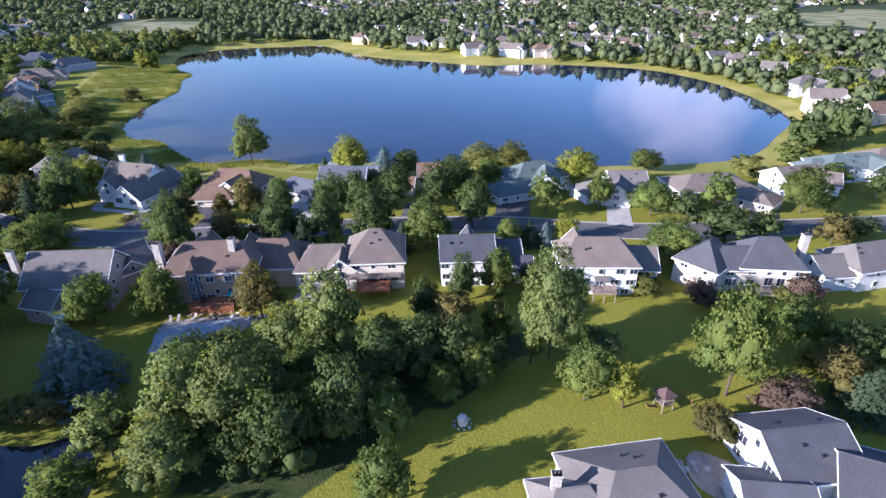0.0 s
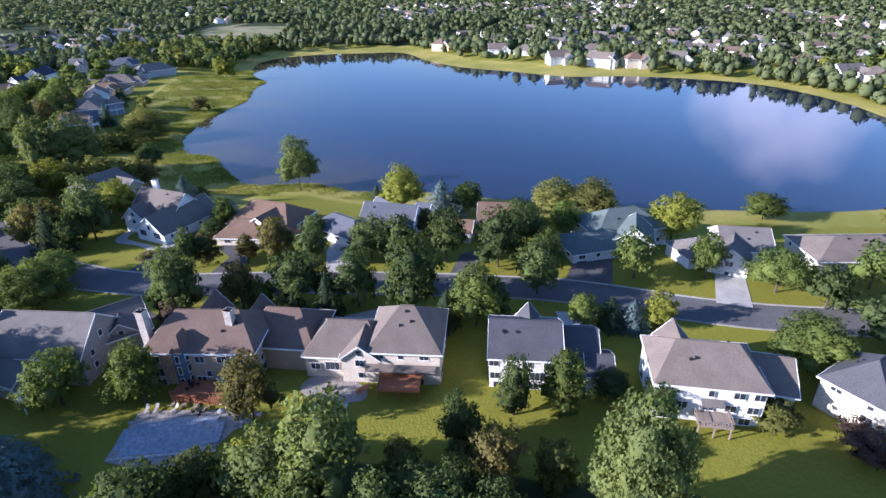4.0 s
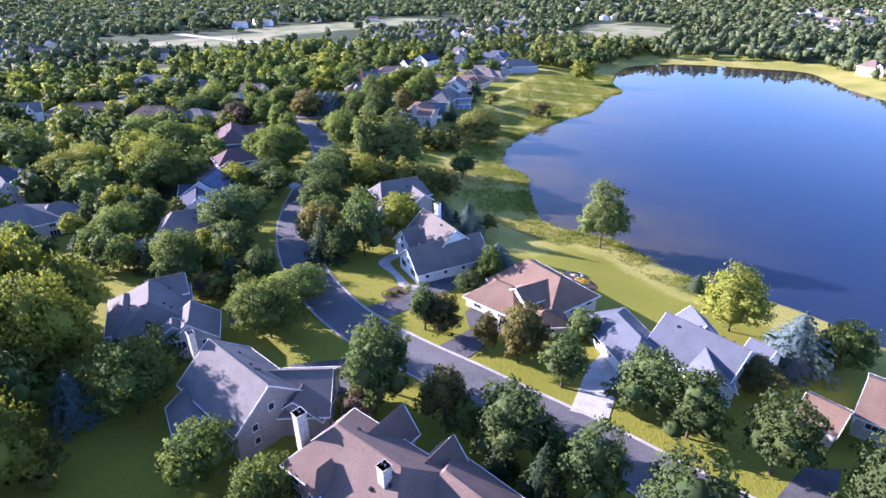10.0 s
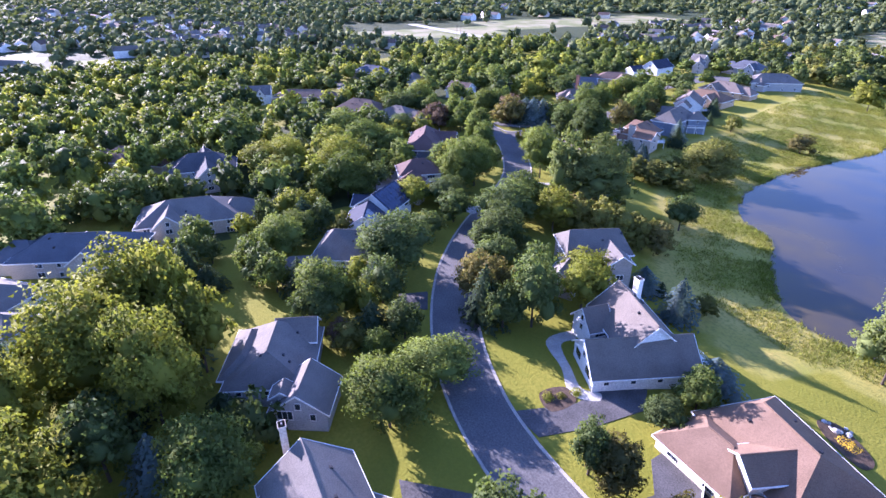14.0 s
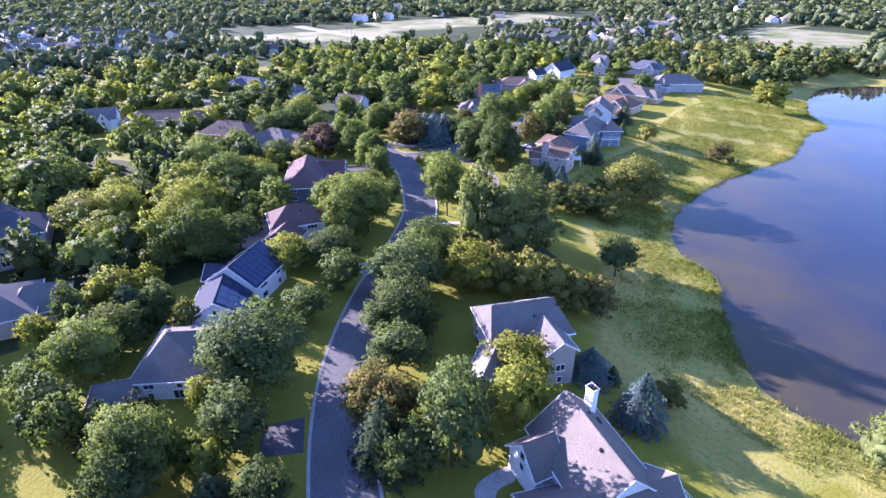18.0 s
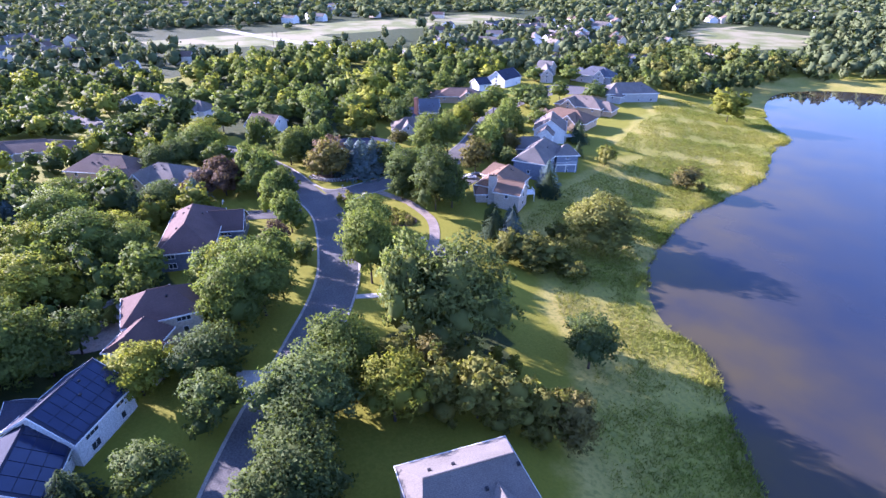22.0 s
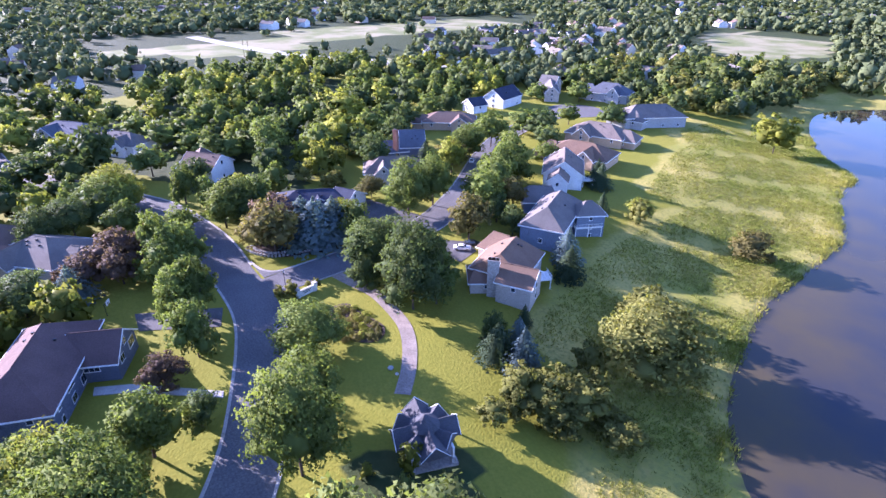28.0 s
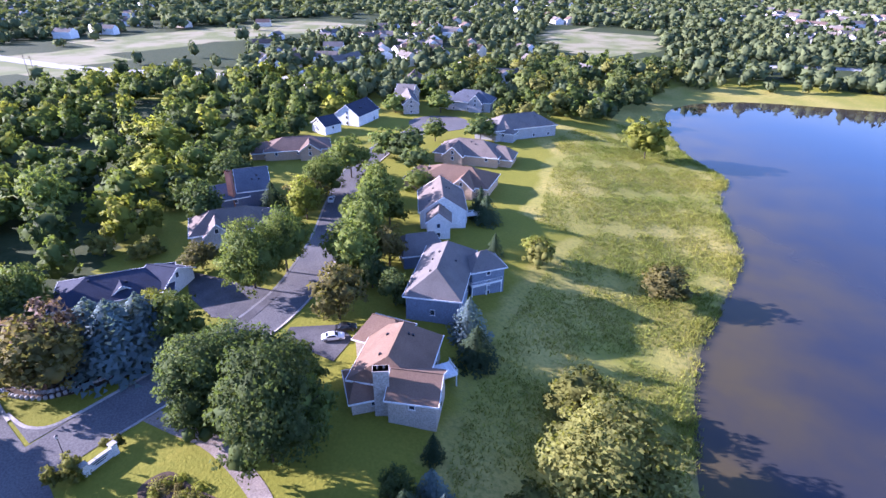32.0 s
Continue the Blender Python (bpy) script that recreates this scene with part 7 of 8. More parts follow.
def boulder_mound(x, y):
    o = part("boulder", rock_mesh(3, 1.25), mat("pale limestone", (0.62, 0.57, 0.48), (0.5, 0.45, 0.37), 0.9, 1.0, 5, 0.4))
    o.matrix_basis = pose(x, y, gz(x, y) + 0.7, 0, 0, 30) @ Matrix.Diagonal((0.8, 0.8, 1.5, 1))
    tagged(o, "upright pale limestone boulder on the mown lawn", "boulder")
    for k in range(9):
        a = k * 0.698
        r = 0.22 + 0.06 * (k % 3)
        p = part("boulder", rock_mesh(30 + k, r), M_STONE)
        p.matrix_basis = pose(x + 1.5 * math.cos(a), y + 1.5 * math.sin(a), gz(x, y) + 0.08)
        tagged(p, "small edging stone round the limestone boulder", "boulder", "edging stones")


def monument_sign(x, y, rz):
    t = at("monument_sign", x, y, rz, "white masonry neighbourhood sign among clipped shrubs", "sign")
    part("panel", bm_box(-1.9, -0.2, 0, 1.9, 0.2, 1.5), M_WHITE, t)
    part("cap", bm_box(-2.05, -0.3, 1.5, 2.05, 0.3, 1.68), M_CONCRETE, t)
    for s in (-1, 1):
        p = part("pillar", bm_box(s * 2.3 - 0.45, -0.45, 0, s * 2.3 + 0.45, 0.45, 2.1), M_WHITE, t)
        part("pillar_cap", bm_box(s * 2.3 - 0.55, -0.55, 2.1, s * 2.3 + 0.55, 0.55, 2.3), M_CONCRETE, p)
    for k, w in ((1.05, 2.4), (0.65, 1.7)):
        part("lettering_bar", bm_box(-w / 2, -0.23, k, w / 2, -0.2, k + 0.18), M_DARKMETAL, t)


def street_lamp(x, y, h):
    t = at("street_lamp", x, y, 0, "slim dark street lamp beside the kerb", "street lamp")
    part("pole", bm_tube((0, 0, 0), (0, 0, h), 0.08, 0.05, 8), M_DARKMETAL, t)
    part("base", bm_tube((0, 0, 0), (0, 0, 0.5), 0.18, 0.12, 8), M_DARKMETAL, t)
    part("lantern", bm_tube((0, 0, h), (0, 0, h + 0.5), 0.14, 0.22, 8), M_FRAME, t)
    part("lantern_cap", bm_tube((0, 0, h + 0.5), (0, 0, h + 0.65), 0.27, 0.04, 8), M_DARKMETAL, t)


def pavilion(x, y, rz):
    t = at("pavilion", x, y, rz, "open garden pavilion with a dark shingled cross-gable roof", "pavilion")
    part("floor_slab", bm_box(-5, -4, -0.3, 5, 4, 0.2), M_PAVER, t)
    for a in (-4.3, 0, 4.3):
        for b in (-3.3, 3.3):
            p = part("post", bm_box(a - 0.15, b - 0.15, 0.2, a + 0.15, b + 0.15, 3.1), M_WHITE, t)
            part("stone_base", bm_box(a - 0.35, b - 0.35, 0.2, a + 0.35, b + 0.35, 1.1), M_STONE, p)
    for L, W, ze, zr, rot in ((11.5, 4.6, 3.1, 5.4, 0), (10.5, 4.6, 3.1, 5.3, 90), (9.5, 4.2, 3.1, 5.0, 45), (9.5, 4.2, 3.1, 5.0, 135)):
        hl, hw = L / 2, W / 2
        bm = bmesh.new()
        v = [bm.verts.new(c) for c in ((-hl, -hw, ze), (hl, -hw, ze), (hl, hw, ze), (-hl, hw, ze), (-hl, 0, zr), (hl, 0, zr))]
        for f in ((0, 1, 5, 4), (2, 3, 4, 5), (1, 2, 5), (3, 0, 4), (3, 2, 1, 0)):
            bm.faces.new([v[i] for i in f])
        r = part("roof", bm, SHINGLE["dark"], t)
        r.matrix_basis = pose(0, 0, 0, 0, 0, rot)
        for s in (-1, 1):
            bm = bmesh.new()
            for e in (-1, 1):
                tube(bm, (s * (hl + 0.05), e * (hw + 0.1), ze - 0.05), (s * (hl + 0.05), 0, zr + 0.06), 0.06, 0.06, 4)
            part("bargeboard", bm, M_WHITE, r)
    bm = bmesh.new()
    v = [bm.verts.new((2.6 * math.cos(k * 0.785), 2.6 * math.sin(k * 0.785), 4.9)) for k in range(8)]
    tip = bm.verts.new((0, 0, 6.9))
    for k in range(8):
        bm.faces.new((v[k], v[(k + 1) % 8], tip))
    bm.faces.new(v[::-1])
    part("roof_peak", bm, SHINGLE["dark"], t)
    part("beam", bm_box(-4.5, -3.45, 2.9, 4.5, -3.15, 3.15), M_WHITE, t)
    part("beam", bm_box(-4.5, 3.15, 2.9, 4.5, 3.45, 3.15), M_WHITE, t)


def hoop(x, y, rz):
    t = at("basketball_hoop", x, y, rz, "basketball hoop with a white backboard on a dark pole", "basketball hoop")
    part("pole", bm_tube((0, 0, 0), (0, 0, 3.0), 0.08, sides=8), M_DARKMETAL, t)
    part("arm", bm_tube((0, 0, 2.9), (0, -0.9, 3.3), 0.06), M_DARKMETAL, t)
    b = part("backboard", bm_box(-0.9, -0.95, 2.9, 0.9, -0.9, 4.0), M_FRAME, t)
    part("target_frame", bm_box(-0.3, -0.97, 3.1, 0.3, -0.95, 3.5), M_DARKMETAL, b)
    bm = bmesh.new()
    for k in range(12):
        a, c = k * 0.5236, (k + 1) * 0.5236
        tube(bm, (0.23 * math.cos(a), -1.2 + 0.23 * math.sin(a), 3.05), (0.23 * math.cos(c), -1.2 + 0.23 * math.sin(c), 3.05), 0.02, 0.02, 4)
    part("rim", bm, M_WOOD, t)


def car(x, y, rz, colour):
    t = at("car", x, y, rz, colour + " saloon car parked on the asphalt", "car", "parked cars")
    t.location.z += 0.1
    L, W = 4.7, 1.82
    prof = [(-2.35, 0.35), (-2.33, 0.72), (-2.1, 0.88), (-1.55, 0.93), (-0.95, 1.36), (-0.35, 1.45), (0.35, 1.43), (1.05, 0.98), (1.9, 0.86), (2.28, 0.68), (2.35, 0.35)]
    bm = bmesh.new()
    sides = []
    for s in (-1, 1):
        sides.append([bm.verts.new((px, s * (W / 2 - max(0, pz - 0.9) * 0.42), pz)) for px, pz in prof])
    for k in range(len(prof) - 1):
        bm.faces.new((sides[0][k], sides[0][k + 1], sides[1][k + 1], sides[1][k]))
    bm.faces.new(sides[0][::-1])
    bm.faces.new(sides[1])
    bm.faces.new((sides[0][0], sides[1][0], sides[1][-1], sides[0][-1]))
    bmesh.ops.recalc_face_normals(bm, faces=bm.faces)
    part("body", bm, M_CAR[colour], t)
    for name, a, b in (("windscreen", (0.4, 1.42), (1.0, 1.01)), ("rear_window", (-0.92, 1.37), (-1.48, 0.97))):
        bm = bmesh.new()
        v = [bm.verts.new((px + (0.02 if px > 0 else -0.02), s * (W / 2 - 0.18 - max(0, pz - 0.9) * 0.42), pz + 0.02)) for px, pz in (a, b) for s in (-1, 1)]
        bm.faces.new((v[0], v[1], v[3], v[2]))
        part(name, bm, M_GLASS, t)
    for s in (-1, 1):
        bm = bmesh.new()
        v = [bm.verts.new((px, s * (W / 2 + 0.015 - max(0, pz - 0.9) * 0.42), pz)) for px, pz in ((-1.3, 0.98), (0.85, 1.0), (0.3, 1.36), (-0.85, 1.32))]
        bm.faces.new(v if s < 0 else v[::-1])
        part("side_window", bm, M_GLASS, t)
        for px in (-1.45, 1.45):
            w = part("wheel", bm_tube((px, s * (W / 2 - 0.2), 0.33), (px, s * (W / 2 + 0.02), 0.33), 0.33, sides=16), M_RUBBER, t)
            part("rim", bm_tube((px, s * (W / 2), 0.33), (px, s * (W / 2 + 0.03), 0.33), 0.2, sides=12), M_METAL, w)
        part("headlight", bm_box(2.2, s * 0.65 - 0.2, 0.62, 2.34, s * 0.65 + 0.2, 0.74), M_LAMP, t)
        part("mirror", bm_box(0.7, s * (W / 2 + 0.1) - 0.08, 0.98, 0.85, s * (W / 2 + 0.1) + 0.08, 1.1), M_CAR[colour], t)


def picket_fence(a, b):
    n = int(math.hypot(b[0] - a[0], b[1] - a[1]) / 1.2)
    t = tagged(empty("fence", pose(a[0], a[1], gz(*a))), "long white picket fence behind the gardens", "fence")
    z0 = gz(*a)
    for i in range(n + 1):
        f = i / n
        x, y = (b[0] - a[0]) * f, (b[1] - a[1]) * f
        z = gz(a[0] + x, a[1] + y) - z0
        part("post", bm_box(x - 0.07, y - 0.07, z, x + 0.07, y + 0.07, z + 1.4), M_WHITE, t)
    for h in (0.3, 0.8, 1.3):
        part("rail", bm_tube((0, 0, h), (b[0] - a[0], b[1] - a[1], h + gz(*b) - z0), 0.09, sides=4), M_WHITE, t)


STONE_MESH = []
for k in range(4):
    bm = rock_mesh(90 + k, 0.36)
    me = bpy.data.meshes.new("stone")
    bm.to_mesh(me)
    me.materials.append(M_STONE)
    STONE_MESH.append(me)


def stone_wall(pts):
    line = spline(pts, False, 6)
    t = tagged(empty("stone_wall", pose(line[0].x, line[0].y, gz(line[0].x, line[0].y))), "low dry wall of rounded field stones", "wall")
    o = t.matrix_basis.translation
    d, last, i = 0.0, line[0], 0
    for p in line[1:]:
        seg = (p - last).length
        steps = max(1, int(seg / 0.62))
        for s in range(steps):
            q = last.lerp(p, (s + 0.5) / steps)
            for lay in range(2):
                w = part("stone", STONE_MESH[(i + lay) % 4], M_STONE, t)
                w.matrix_basis = pose(q.x - o.x, q.y - o.y, gz(q.x, q.y) - o.z + 0.14 + 0.34 * lay, 0, 0, 47 * i)
            i += 1
        last = p


def leaf_clump(name, label, category, x, y, r, h, material, n, seed, size=0.2):
    rng = np.random.default_rng(seed)
    d = rng.normal(size=(n, 3))
    d[:, 2] = np.abs(d[:, 2])
    d /= np.linalg.norm(d, axis=1)[:, None]
    lump = 1 + 0.18 * np.sin(5 * d[:, 0] + seed) * np.cos(4 * d[:, 1])
    pts = d * lump[:, None] * np.array([r, r, h]) * (1 - 0.2 * rng.random(n)[:, None])
    ob = part(name, mesh_from_tris(name, tri_cloud(pts, d, size, 0.5, rng), material, None if name == "flower_clump" else core_of([(0, 0, 0, min(r, h) * 0.75)]), unit(d + 0.25 * rng.normal(size=d.shape))), material)
    ob.matrix_basis = pose(x, y, gz(x, y))
    return tagged(ob, label, category, kind="stuff" if name == "flower_clump" else "")


def bush(x, y, more=1.0):
    s = int(abs(x * 3 + y * 5))
    leaf_clump("bush", "low rounded green bush in a garden bed", "bush", x, y, (0.8 + 0.1 * (s % 5)) * more, 0.9 + 0.08 * (s % 4), (L_SHRUB, L_OLIVE, L_LIME)[s % 3], 260, s)["group"] = "garden bushes"


def flowers(x, y):
    leaf_clump("flower_clump", "clump of bright yellow garden flowers", "flowers", x, y, 1.5, 0.8, M_FLOWER, 300, int(abs(x)), 0.16)


def utility_pole(x, y):
    t = at("utility_pole", x, y, 20, "tall wooden utility pole by the main road", "pole")
    part("pole", bm_tube((0, 0, 0), (0, 0, 14), 0.2, 0.14, 8), M_BARK, t)
    for z in (12.4, 13.4):
        part("crossarm", bm_box(-1.3, -0.08, z, 1.3, 0.08, z + 0.14), M_BARK, t)


def deck_set(x, y):
    t = at("garden_deck", x, y, 3, "raised cedar deck with slatted skirt above the pool", "deck")
    for i in range(22):
        part("board", bm_box(-5, -2.2 + i * 0.2, 1.55, 5, -2.02 + i * 0.2, 1.6), M_WOOD, t)
    for i in range(24):
        part("slat", bm_box(-5 + i * 0.42, -2.3, 0, -4.72 + i * 0.42, -2.24, 1.6), M_WOOD, t)
    for s in (-5, -2.5, 0, 2.5, 5):
        part("post", bm_box(s - 0.06, -2.26, 1.6, s + 0.06, -2.14, 2.6), M_WOOD, t)
    part("rail", bm_box(-5, -2.28, 2.55, 5, -2.12, 2.62), M_WOOD, t)
    u = at("parasol", x + 4.5, y + 0.8, 0, "teal canvas parasol on the cedar deck", "parasol")
    u.location.z += 1.6
    part("pole", bm_tube((0, 0, 0), (0, 0, 2.4), 0.03), M_METAL, u)
    part("canopy", bm_tube((0, 0, 1.9), (0, 0, 2.45), 1.5, 0.05, 8), M_TEAL, u)


tagged(part("driveway", patch([(-98.6, 147.4), (-91.5, 148.7), (-89.8, 158.8), (-89.5, 169.2), (-96.5, 176.6), (-97.3, 165.0), (-95.8, 159.2)], 0.10, False), M_DRIVE), "dark asphalt driveway beside the white house", "driveway", kind="structure")
tagged(part("driveway", patch([(-75.7, 149.7), (-68.5, 150.9), (-68.6, 156.4), (-70.1, 167.3), (-81.3, 168.9), (-80.3, 162.7), (-74.9, 158.6)], 0.10, False), M_DRIVE), "asphalt driveway to the wide garage", "driveway", kind="structure")
tagged(part("driveway", patch([(-45.2, 152.8), (-39.1, 155.6), (-44.3, 170.6), (-50.3, 177.1), (-49.6, 165.9)], 0.10, False), M_CONCRETE), "pale concrete driveway", "driveway", kind="structure")
tagged(part("driveway", patch([(-13.3, 156.9), (-5.9, 156.7), (-6.5, 162.6), (-7.6, 172.2), (-12.0, 168.0)], 0.10, False), M_DRIVE), "dark asphalt driveway", "driveway", kind="structure")
tagged(part("driveway", patch([(19.2, 171.2), (29.0, 170.9), (26.9, 154.1), (15.8, 157.0)], 0.10, False), M_DRIVE), "dark asphalt driveway with a lighter apron", "driveway", kind="structure")
tagged(part("driveway", patch([(49.8, 150.8), (57.4, 149.5), (61.8, 171.2), (55.1, 171.3)], 0.10, False), M_CONCRETE), "pale concrete driveway", "driveway", kind="structure")
tagged(part("driveway", patch([(12.9, 142.4), (22.5, 143.4), (21.7, 136.3), (14.4, 134.9)], 0.10, False), M_CONCRETE), "pale concrete driveway behind the dark-roofed house", "driveway", kind="structure")
tagged(part("driveway", patch([(-92.5, 124.1), (-85.8, 133.5), (-76.8, 129.0), (-79.7, 121.7)], 0.10, False), M_DRIVE), "grey asphalt driveway", "driveway", kind="structure")
tagged(part("driveway", patch([(-35.9, 123.9), (-35.3, 134.3), (-26.7, 139.0), (-24.9, 132.9), (-28.4, 124.7)], 0.10, False), M_CONCRETE), "grey concrete driveway with patches of sun", "driveway", kind="structure")
tagged(part("driveway", patch([(-119.2, 124.0), (-114.5, 138.1), (-109.9, 137.3), (-113.2, 121.5)], 0.10, False), M_DRIVE), "dark asphalt driveway", "driveway", kind="structure")
tagged(part("driveway", patch([(-144.1, 141.5), (-142.4, 148.3), (-135.0, 145.4), (-137.9, 139.0)], 0.10, False), M_DRIVE), "asphalt driveway in the shade", "driveway", kind="structure")
tagged(part("driveway", patch([(-189.4, 178.1), (-184.4, 184.8), (-180.3, 179.0), (-184.2, 177.0)], 0.10, False), M_CONCRETE), "pale concrete driveway apron", "driveway", kind="structure")
tagged(part("driveway", patch([(-264.0, 206.5), (-254.3, 222.6), (-247.2, 219.7), (-256.3, 205.7)], 0.10, False), M_DRIVE), "asphalt driveway", "driveway", kind="structure")
tagged(part("driveway", patch([(-252.9, 281.0), (-250.6, 277.1), (-237.1, 278.4), (-239.1, 285.8), (-245.2, 287.8)], 0.10, False), M_DRIVE), "grey asphalt driveway with parked cars", "driveway", kind="structure")
tagged(part("driveway", patch([(-292.2, 281.5), (-277.3, 285.6), (-265.1, 289.2), (-261.5, 277.0), (-269.2, 273.3), (-281.0, 275.3)], 0.10, False), M_DRIVE), "wide dark asphalt driveway", "driveway", kind="structure")
tagged(part("driveway", patch([(93.5, 152.3), (102.5, 149.8), (108.1, 164.2), (100.2, 164.3)], 0.10, False), M_DRIVE), "pale driveway between street trees", "driveway", kind="structure")
tagged(part("walk", patch([(-94.7, 163.0), (-98.4, 159.6), (-105.6, 162.4), (-114.2, 164.3), (-115.0, 170.9), (-112.4, 170.7), (-111.8, 166.5), (-104.1, 163.9), (-98.8, 162.4), (-96.1, 164.8)], 0.12, True), M_CONCRETE), "curved pale concrete garden walk", "path", kind="structure")
tagged(part("walk", patch([(-242.7, 195.1), (-239.3, 200.7), (-227.0, 213.2), (-225.3, 212.5), (-237.0, 200.0), (-240.3, 194.5)], 0.12, False), M_CONCRETE), "pale concrete front walk", "path", kind="structure")
tagged(part("walk", patch([(-198.6, 210.2), (-194.8, 216.7), (-193.1, 215.7), (-197.2, 209.3)], 0.12, False), M_CONCRETE), "pale concrete footpath across the verge", "path", kind="structure")
tagged(part("pool_deck", patch([(-60.2, 89.2), (-61.6, 100.4), (-45.8, 102.9), (-42.1, 100.5), (-44.8, 91.5), (-52.8, 88.3)], 0.12, False), M_PAVER), "pale stone paving round the covered pool", "patio", kind="structure")
tagged(part("patio", patch([(-35.5, 111.1), (-31.2, 115.4), (-23.2, 111.6), (-23.5, 107.9), (-32.7, 108.1)], 0.10, True), M_PAVER), "stone patio behind the cream house", "patio", kind="structure")
tagged(part("patio", patch([(38.6, 62.2), (41.3, 63.3), (46.0, 60.0), (44.8, 55.8), (40.2, 54.7), (37.7, 57.9)], 0.10, True), M_PAVER), "stone patio with white boulders", "patio", kind="structure")
tagged(part("patio", patch([(-218.9, 150.8), (-229.1, 159.7), (-231.4, 169.2), (-220.2, 168.9), (-212.3, 159.7)], 0.14, True), M_PAVER), "walled stone patio beside the maroon-roofed house", "patio", kind="structure")
tagged(part("flower_bed", patch([(-238.9, 241.0), (-238.3, 245.4), (-232.6, 246.0), (-225.5, 247.0), (-222.0, 243.6), (-224.0, 239.8), (-229.2, 238.4), (-233.8, 239.4)], 0.12, True), M_MULCH), "mulched bed of low shrubs in the lawn", "flower bed", kind="structure")
tagged(part("flower_bed", patch([(-100.7, 154.4), (-100.4, 159.6), (-96.3, 159.5), (-95.8, 153.9)], 0.12, True), M_MULCH), "mulched bed at the corner of the drive", "flower bed", kind="structure")
tagged(part("flower_bed", patch([(-280.2, 238.0), (-277.3, 244.6), (-267.9, 259.6), (-263.4, 257.1), (-269.8, 241.6)], 0.10, True), M_MULCH), "mulched bed beneath shrubs on the verge", "flower bed", kind="structure")
tagged(part("flower_bed", patch([(-77.3, 198.4), (-74.8, 201.6), (-67.6, 199.1), (-67.0, 195.0), (-72.8, 195.5)], 0.10, True), M_MULCH), "mulched bed with yellow flowers beside the house", "flower bed", kind="structure")
tagged(part("pond", patch([(-77.3, 64.0), (-67.2, 65.2), (-60.1, 67.3), (-54.9, 60.6), (-53.7, 53.5), (-68.5, 52.6)], 0.06, True), M_POND), "dark still garden pond", "pond", kind="structure")
covered_pool(-52.6, 95.6, 14, 17, 7.5)
trampoline(-27.4, 102.2, 2.4)
play_tower(38.6, 73.1, 20)
boulder_mound(3.2, 69.9)
monument_sign(-248.0, 240.1, 97)
street_lamp(-253.3, 237.3, 4.5)
street_lamp(30.6, 141.3, 4.5)
pavilion(-194.1, 234.1, -20)
hoop(-267.2, 201.7, 150)
hoop(-176.5, 109.6, 120)
hoop(-222.5, 145.8, 100)
car(-242.3, 283.4, 46, "white")
car(-242.6, 287.3, 46, "black")
car(-296.6, 335.3, 129, "white")
car(20.7, 133.5, 86, "white")
picket_fence((-202.5, 75.9), (-186.5, 94.4))
stone_wall([(-278.8, 237.5), (-275.0, 238.2), (-270.0, 241.6), (-267.9, 247.7), (-265.9, 255.4)])
stone_wall([(-279.3, 239.1), (-274.6, 240.1), (-271.4, 242.4), (-269.8, 246.4)])
stone_wall([(-219.8, 150.5), (-223.8, 154.4), (-229.9, 161.3), (-231.9, 168.5)])
stones(-211.7, 240.4, 2)
stones(-41.1, 100.8, 9)
stones(-75.1, 200.3, 10)
stones(39.5, 60.0, 10)
stones(-45.8, 103.1, 6)
stones(-128.2, 131.2, 4)
flowers(-72.1, 198.0)
flowers(-45.6, 103.9)
flowers(-70.6, 197.9)
bush(-236.8, 243.0)
bush(-234.3, 244.6)
bush(-228.0, 243.4)
bush(-225.4, 245.4)
bush(-230.0, 241.0)
bush(-225.5, 241.4)
bush(-234.5, 241.1)
bush(-98.9, 155.2)
bush(-98.4, 157.6)
bush(-99.4, 155.4)
bush(-250.9, 236.6)
bush(-248.1, 237.6)
bush(-251.9, 242.4)
bush(-249.8, 237.7)
bush(-98.0, 160.7)
bush(94.7, 116.0)
bush(-39.9, 130.6)
bush(-39.6, 128.0)
bush(1.7, 115.3)
bush(78.7, 85.9)
bush(-235.6, 241.5, 1.3)
bush(-233.3, 240.9, 1.3)
bush(-236.3, 244.2, 1.3)
bush(-223.8, 242.5, 1.3)
bush(-228.6, 239.4, 1.3)
bush(-231.0, 240.9, 1.3)
bush(-236.4, 241.9, 1.3)
bush(-231.9, 246.5, 1.3)
bush(-224.8, 242.9, 1.3)
bush(-228.3, 239.0, 1.3)
bush(-232.1, 244.2, 1.3)
bush(-225.7, 243.6, 1.3)
bush(-228.0, 237.9, 1.3)
bush(-228.2, 243.0, 1.3)
bush(-231.9, 240.4, 1.3)
bush(-232.7, 240.1, 1.3)
bush(-223.3, 242.8, 1.3)
bush(-230.7, 241.0, 1.3)
bush(-225.1, 241.0, 1.3)
bush(-224.0, 242.9, 1.3)
bush(-230.7, 241.9, 1.3)
bush(-229.5, 241.5, 1.3)
bush(-235.6, 243.1, 1.3)
bush(-229.0, 238.0, 1.3)
bush(-235.5, 245.6, 1.3)
bush(-232.9, 243.8, 1.3)
bush(-231.5, 241.7, 1.3)
bush(-226.2, 238.1, 1.3)
bush(-232.9, 241.1, 1.3)
bush(-229.8, 240.4, 1.3)
bush(-230.9, 244.8, 1.3)
bush(-232.3, 243.8, 1.3)
bush(-227.7, 237.9, 1.3)
bush(-237.2, 243.2, 1.3)
utility_pole(-621.0, 369.0)
utility_pole(-613.2, 370.0)
bush(-232.0, 240.2, 1.15)
bush(-229.5, 239.6, 1.15)
bush(-227.0, 240.0, 1.15)
bush(-225.0, 241.0, 1.15)
bush(-223.6, 243.0, 1.15)
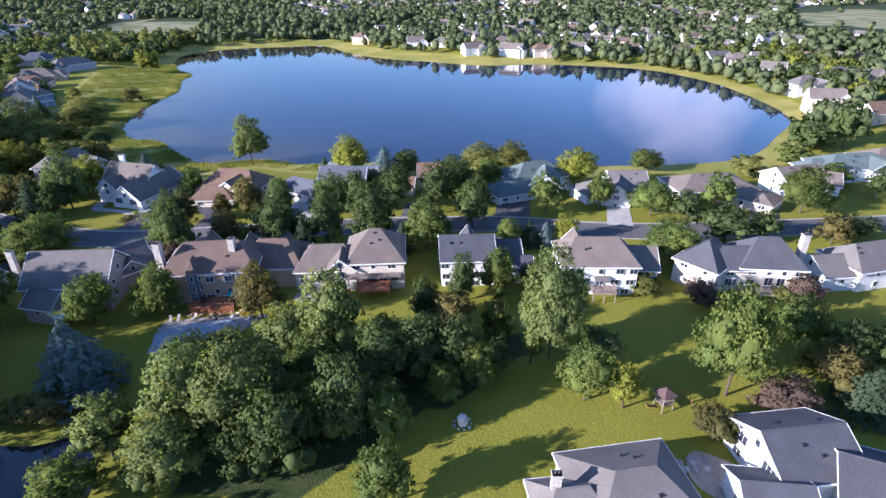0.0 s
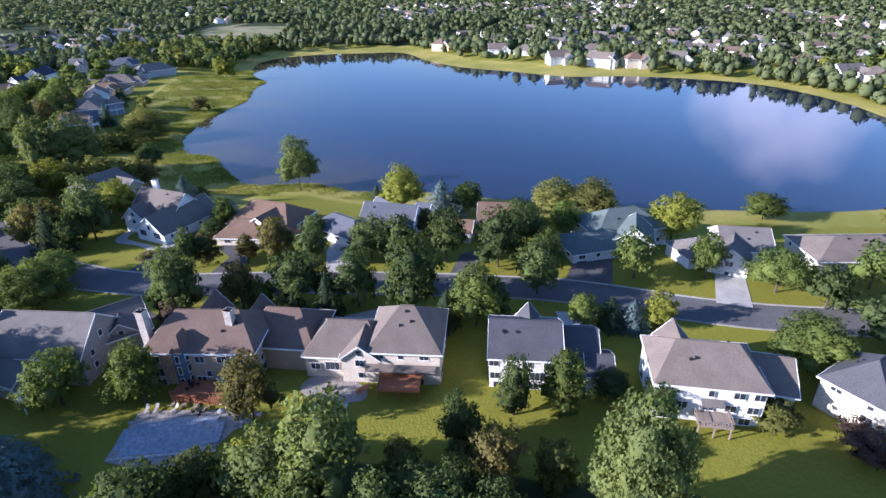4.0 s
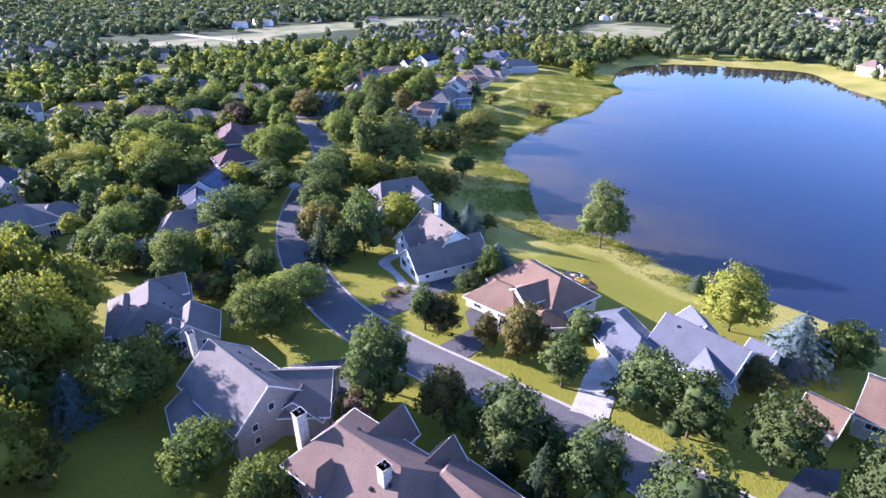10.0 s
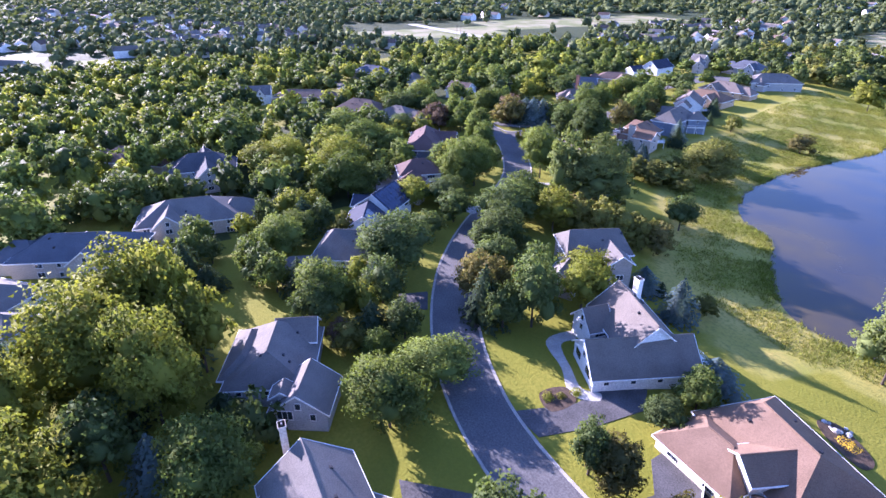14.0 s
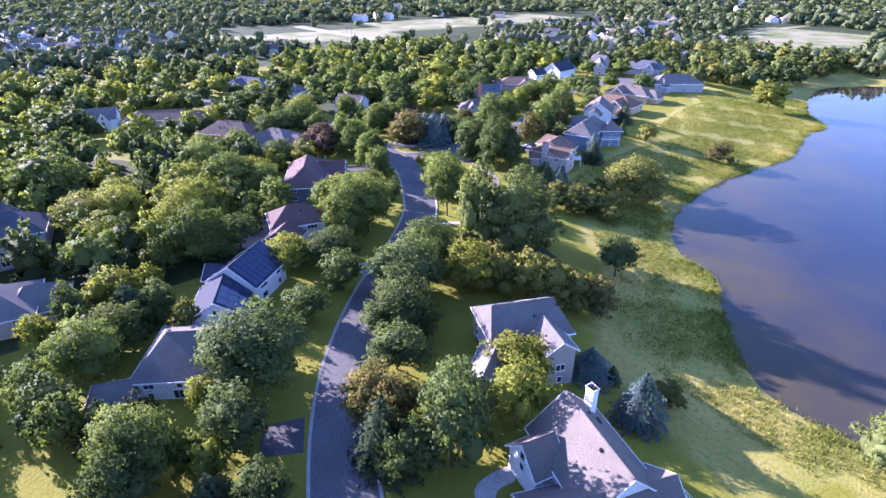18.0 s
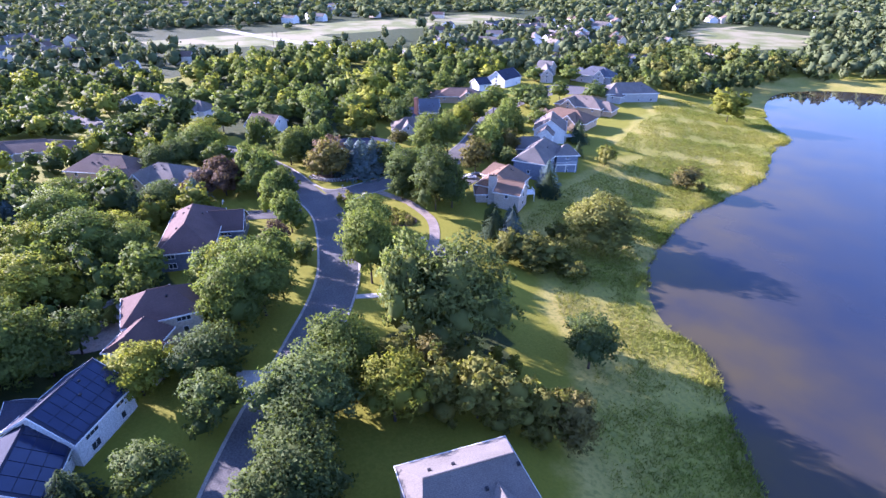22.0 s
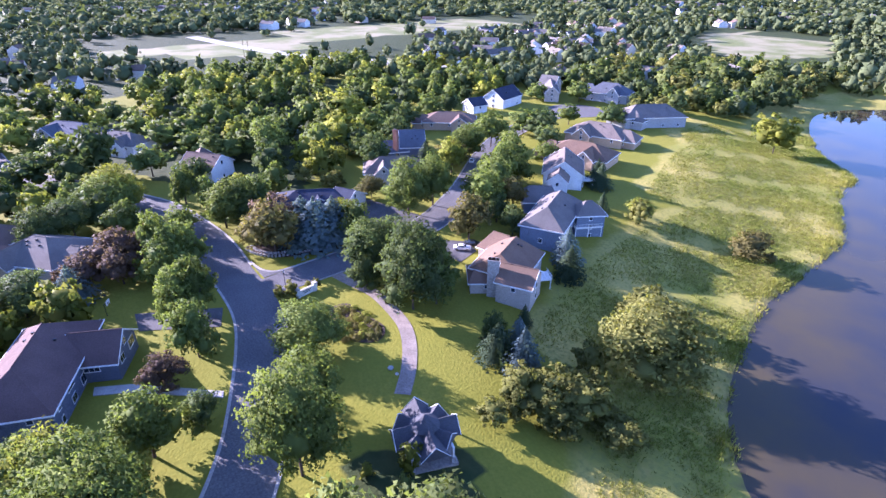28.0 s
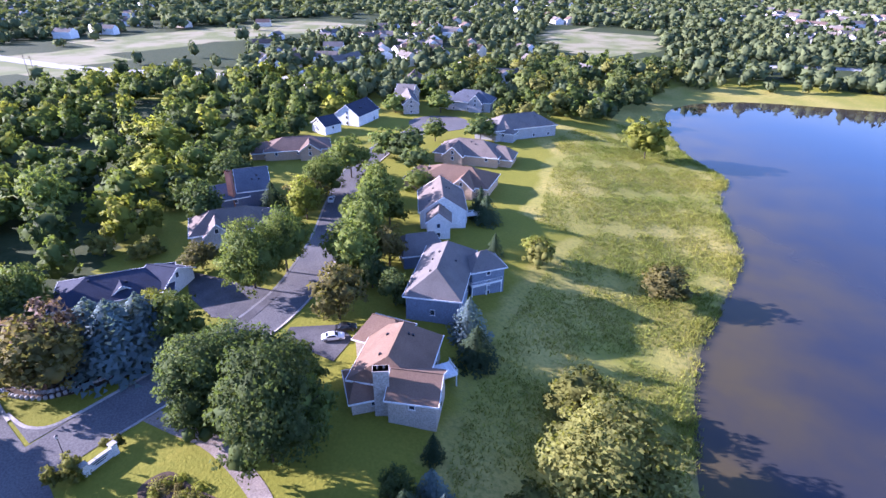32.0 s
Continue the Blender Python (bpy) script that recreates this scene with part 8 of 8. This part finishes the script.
bush(-224.6, 244.8, 1.15)
bush(-227.0, 245.6, 1.15)
bush(-229.5, 245.2, 1.15)
bush(-226.4, 242.6, 1.15)
bush(-228.8, 242.0, 1.15)
bush(-231.0, 243.4, 1.15)
bush(-225.4, 239.9, 1.15)
bush(-233.6, 241.2, 1.15)
bush(-223.2, 244.0, 1.15)
tagged(part("road", patch([(-270.2, 235.6), (-266.0, 236.1), (-262.6, 238.7), (-262.0, 243.0), (-261.6, 235.3)], 0.07, False), M_ASPHALT), "asphalt at the rounded street corner", "road", kind="structure")
tagged(part("kerb", ribbon(spline([(-271.6, 235.5), (-266.0, 236.1), (-262.6, 238.7), (-261.9, 243.5)], False, 6), 0, 0.55, 0.1, 0.2, 0.4), M_KERB), "pale concrete kerb round the corner", "kerb", kind="structure")
deck_set(-52.4, 106.0)


def sun_lounger(x, y, rz):
    t = at("sun_lounger", x, y, rz, "pale grey sun lounger beside the covered pool", "lounger", "loungers by the pool")
    t.location.z += 0.12
    part("seat", bm_box(-0.3, -0.9, 0.28, 0.3, 0.4, 0.36), M_CONCRETE, t)
    b = part("backrest", bm_box(-0.3, 0, -0.04, 0.3, 0.75, 0.04), M_CONCRETE, t)
    b.matrix_basis = pose(0, 0.38, 0.32, 48)
    for px in (-0.25, 0.25):
        for py in (-0.8, 0.3):
            part("leg", bm_box(px - 0.03, py - 0.03, 0, px + 0.03, py + 0.03, 0.3), M_METAL, t)


def patio_table(x, y, z, n=4):
    t = at("patio_table", x, y, 0, "round dark patio table on the paving", "table")
    t.location.z += z
    part("tabletop", bm_tube((0, 0, 0.7), (0, 0, 0.75), 0.65, 0.65, 12), M_DARKMETAL, t)
    part("foot", bm_tube((0, 0, 0), (0, 0, 0.7), 0.3, 0.06, 8), M_DARKMETAL, t)
    for i in range(n):
        a = 6.283 * i / n + 0.4
        c = at("patio_chair", x + 1.1 * math.cos(a), y + 1.1 * math.sin(a), math.degrees(a) - 90, "dark metal patio chair with a mesh back", "chair", "chairs round the patio tables")
        c.location.z += z
        part("seat", bm_box(-0.24, -0.24, 0.4, 0.24, 0.24, 0.46), M_DARKMETAL, c)
        part("backrest", bm_box(-0.24, 0.2, 0.46, 0.24, 0.26, 0.92), M_DARKMETAL, c)
        for px in (-0.2, 0.2):
            for py in (-0.2, 0.2):
                part("leg", bm_box(px - 0.02, py - 0.02, 0, px + 0.02, py + 0.02, 0.4), M_DARKMETAL, c)


for lx, ly, lr in ((-60.3, 100.6, 12), (-58.7, 101.0, 8), (-55.4, 101.4, -20), (-47.6, 98.4, 75)):
    sun_lounger(lx, ly, lr)
patio_table(-50.6, 101.6, 0.12)
patio_table(-54.6, 106.2, 1.6, 3)
patio_table(-29.6, 110.2, 0.1)
tagged(part("play_mat", patch([(-31.6, 106.4), (-25.2, 107.6), (-24.6, 104.0), (-30.8, 102.9)], 0.14), M_POOLCOVER), "pale square play surface beside the trampoline", "mat", kind="structure")
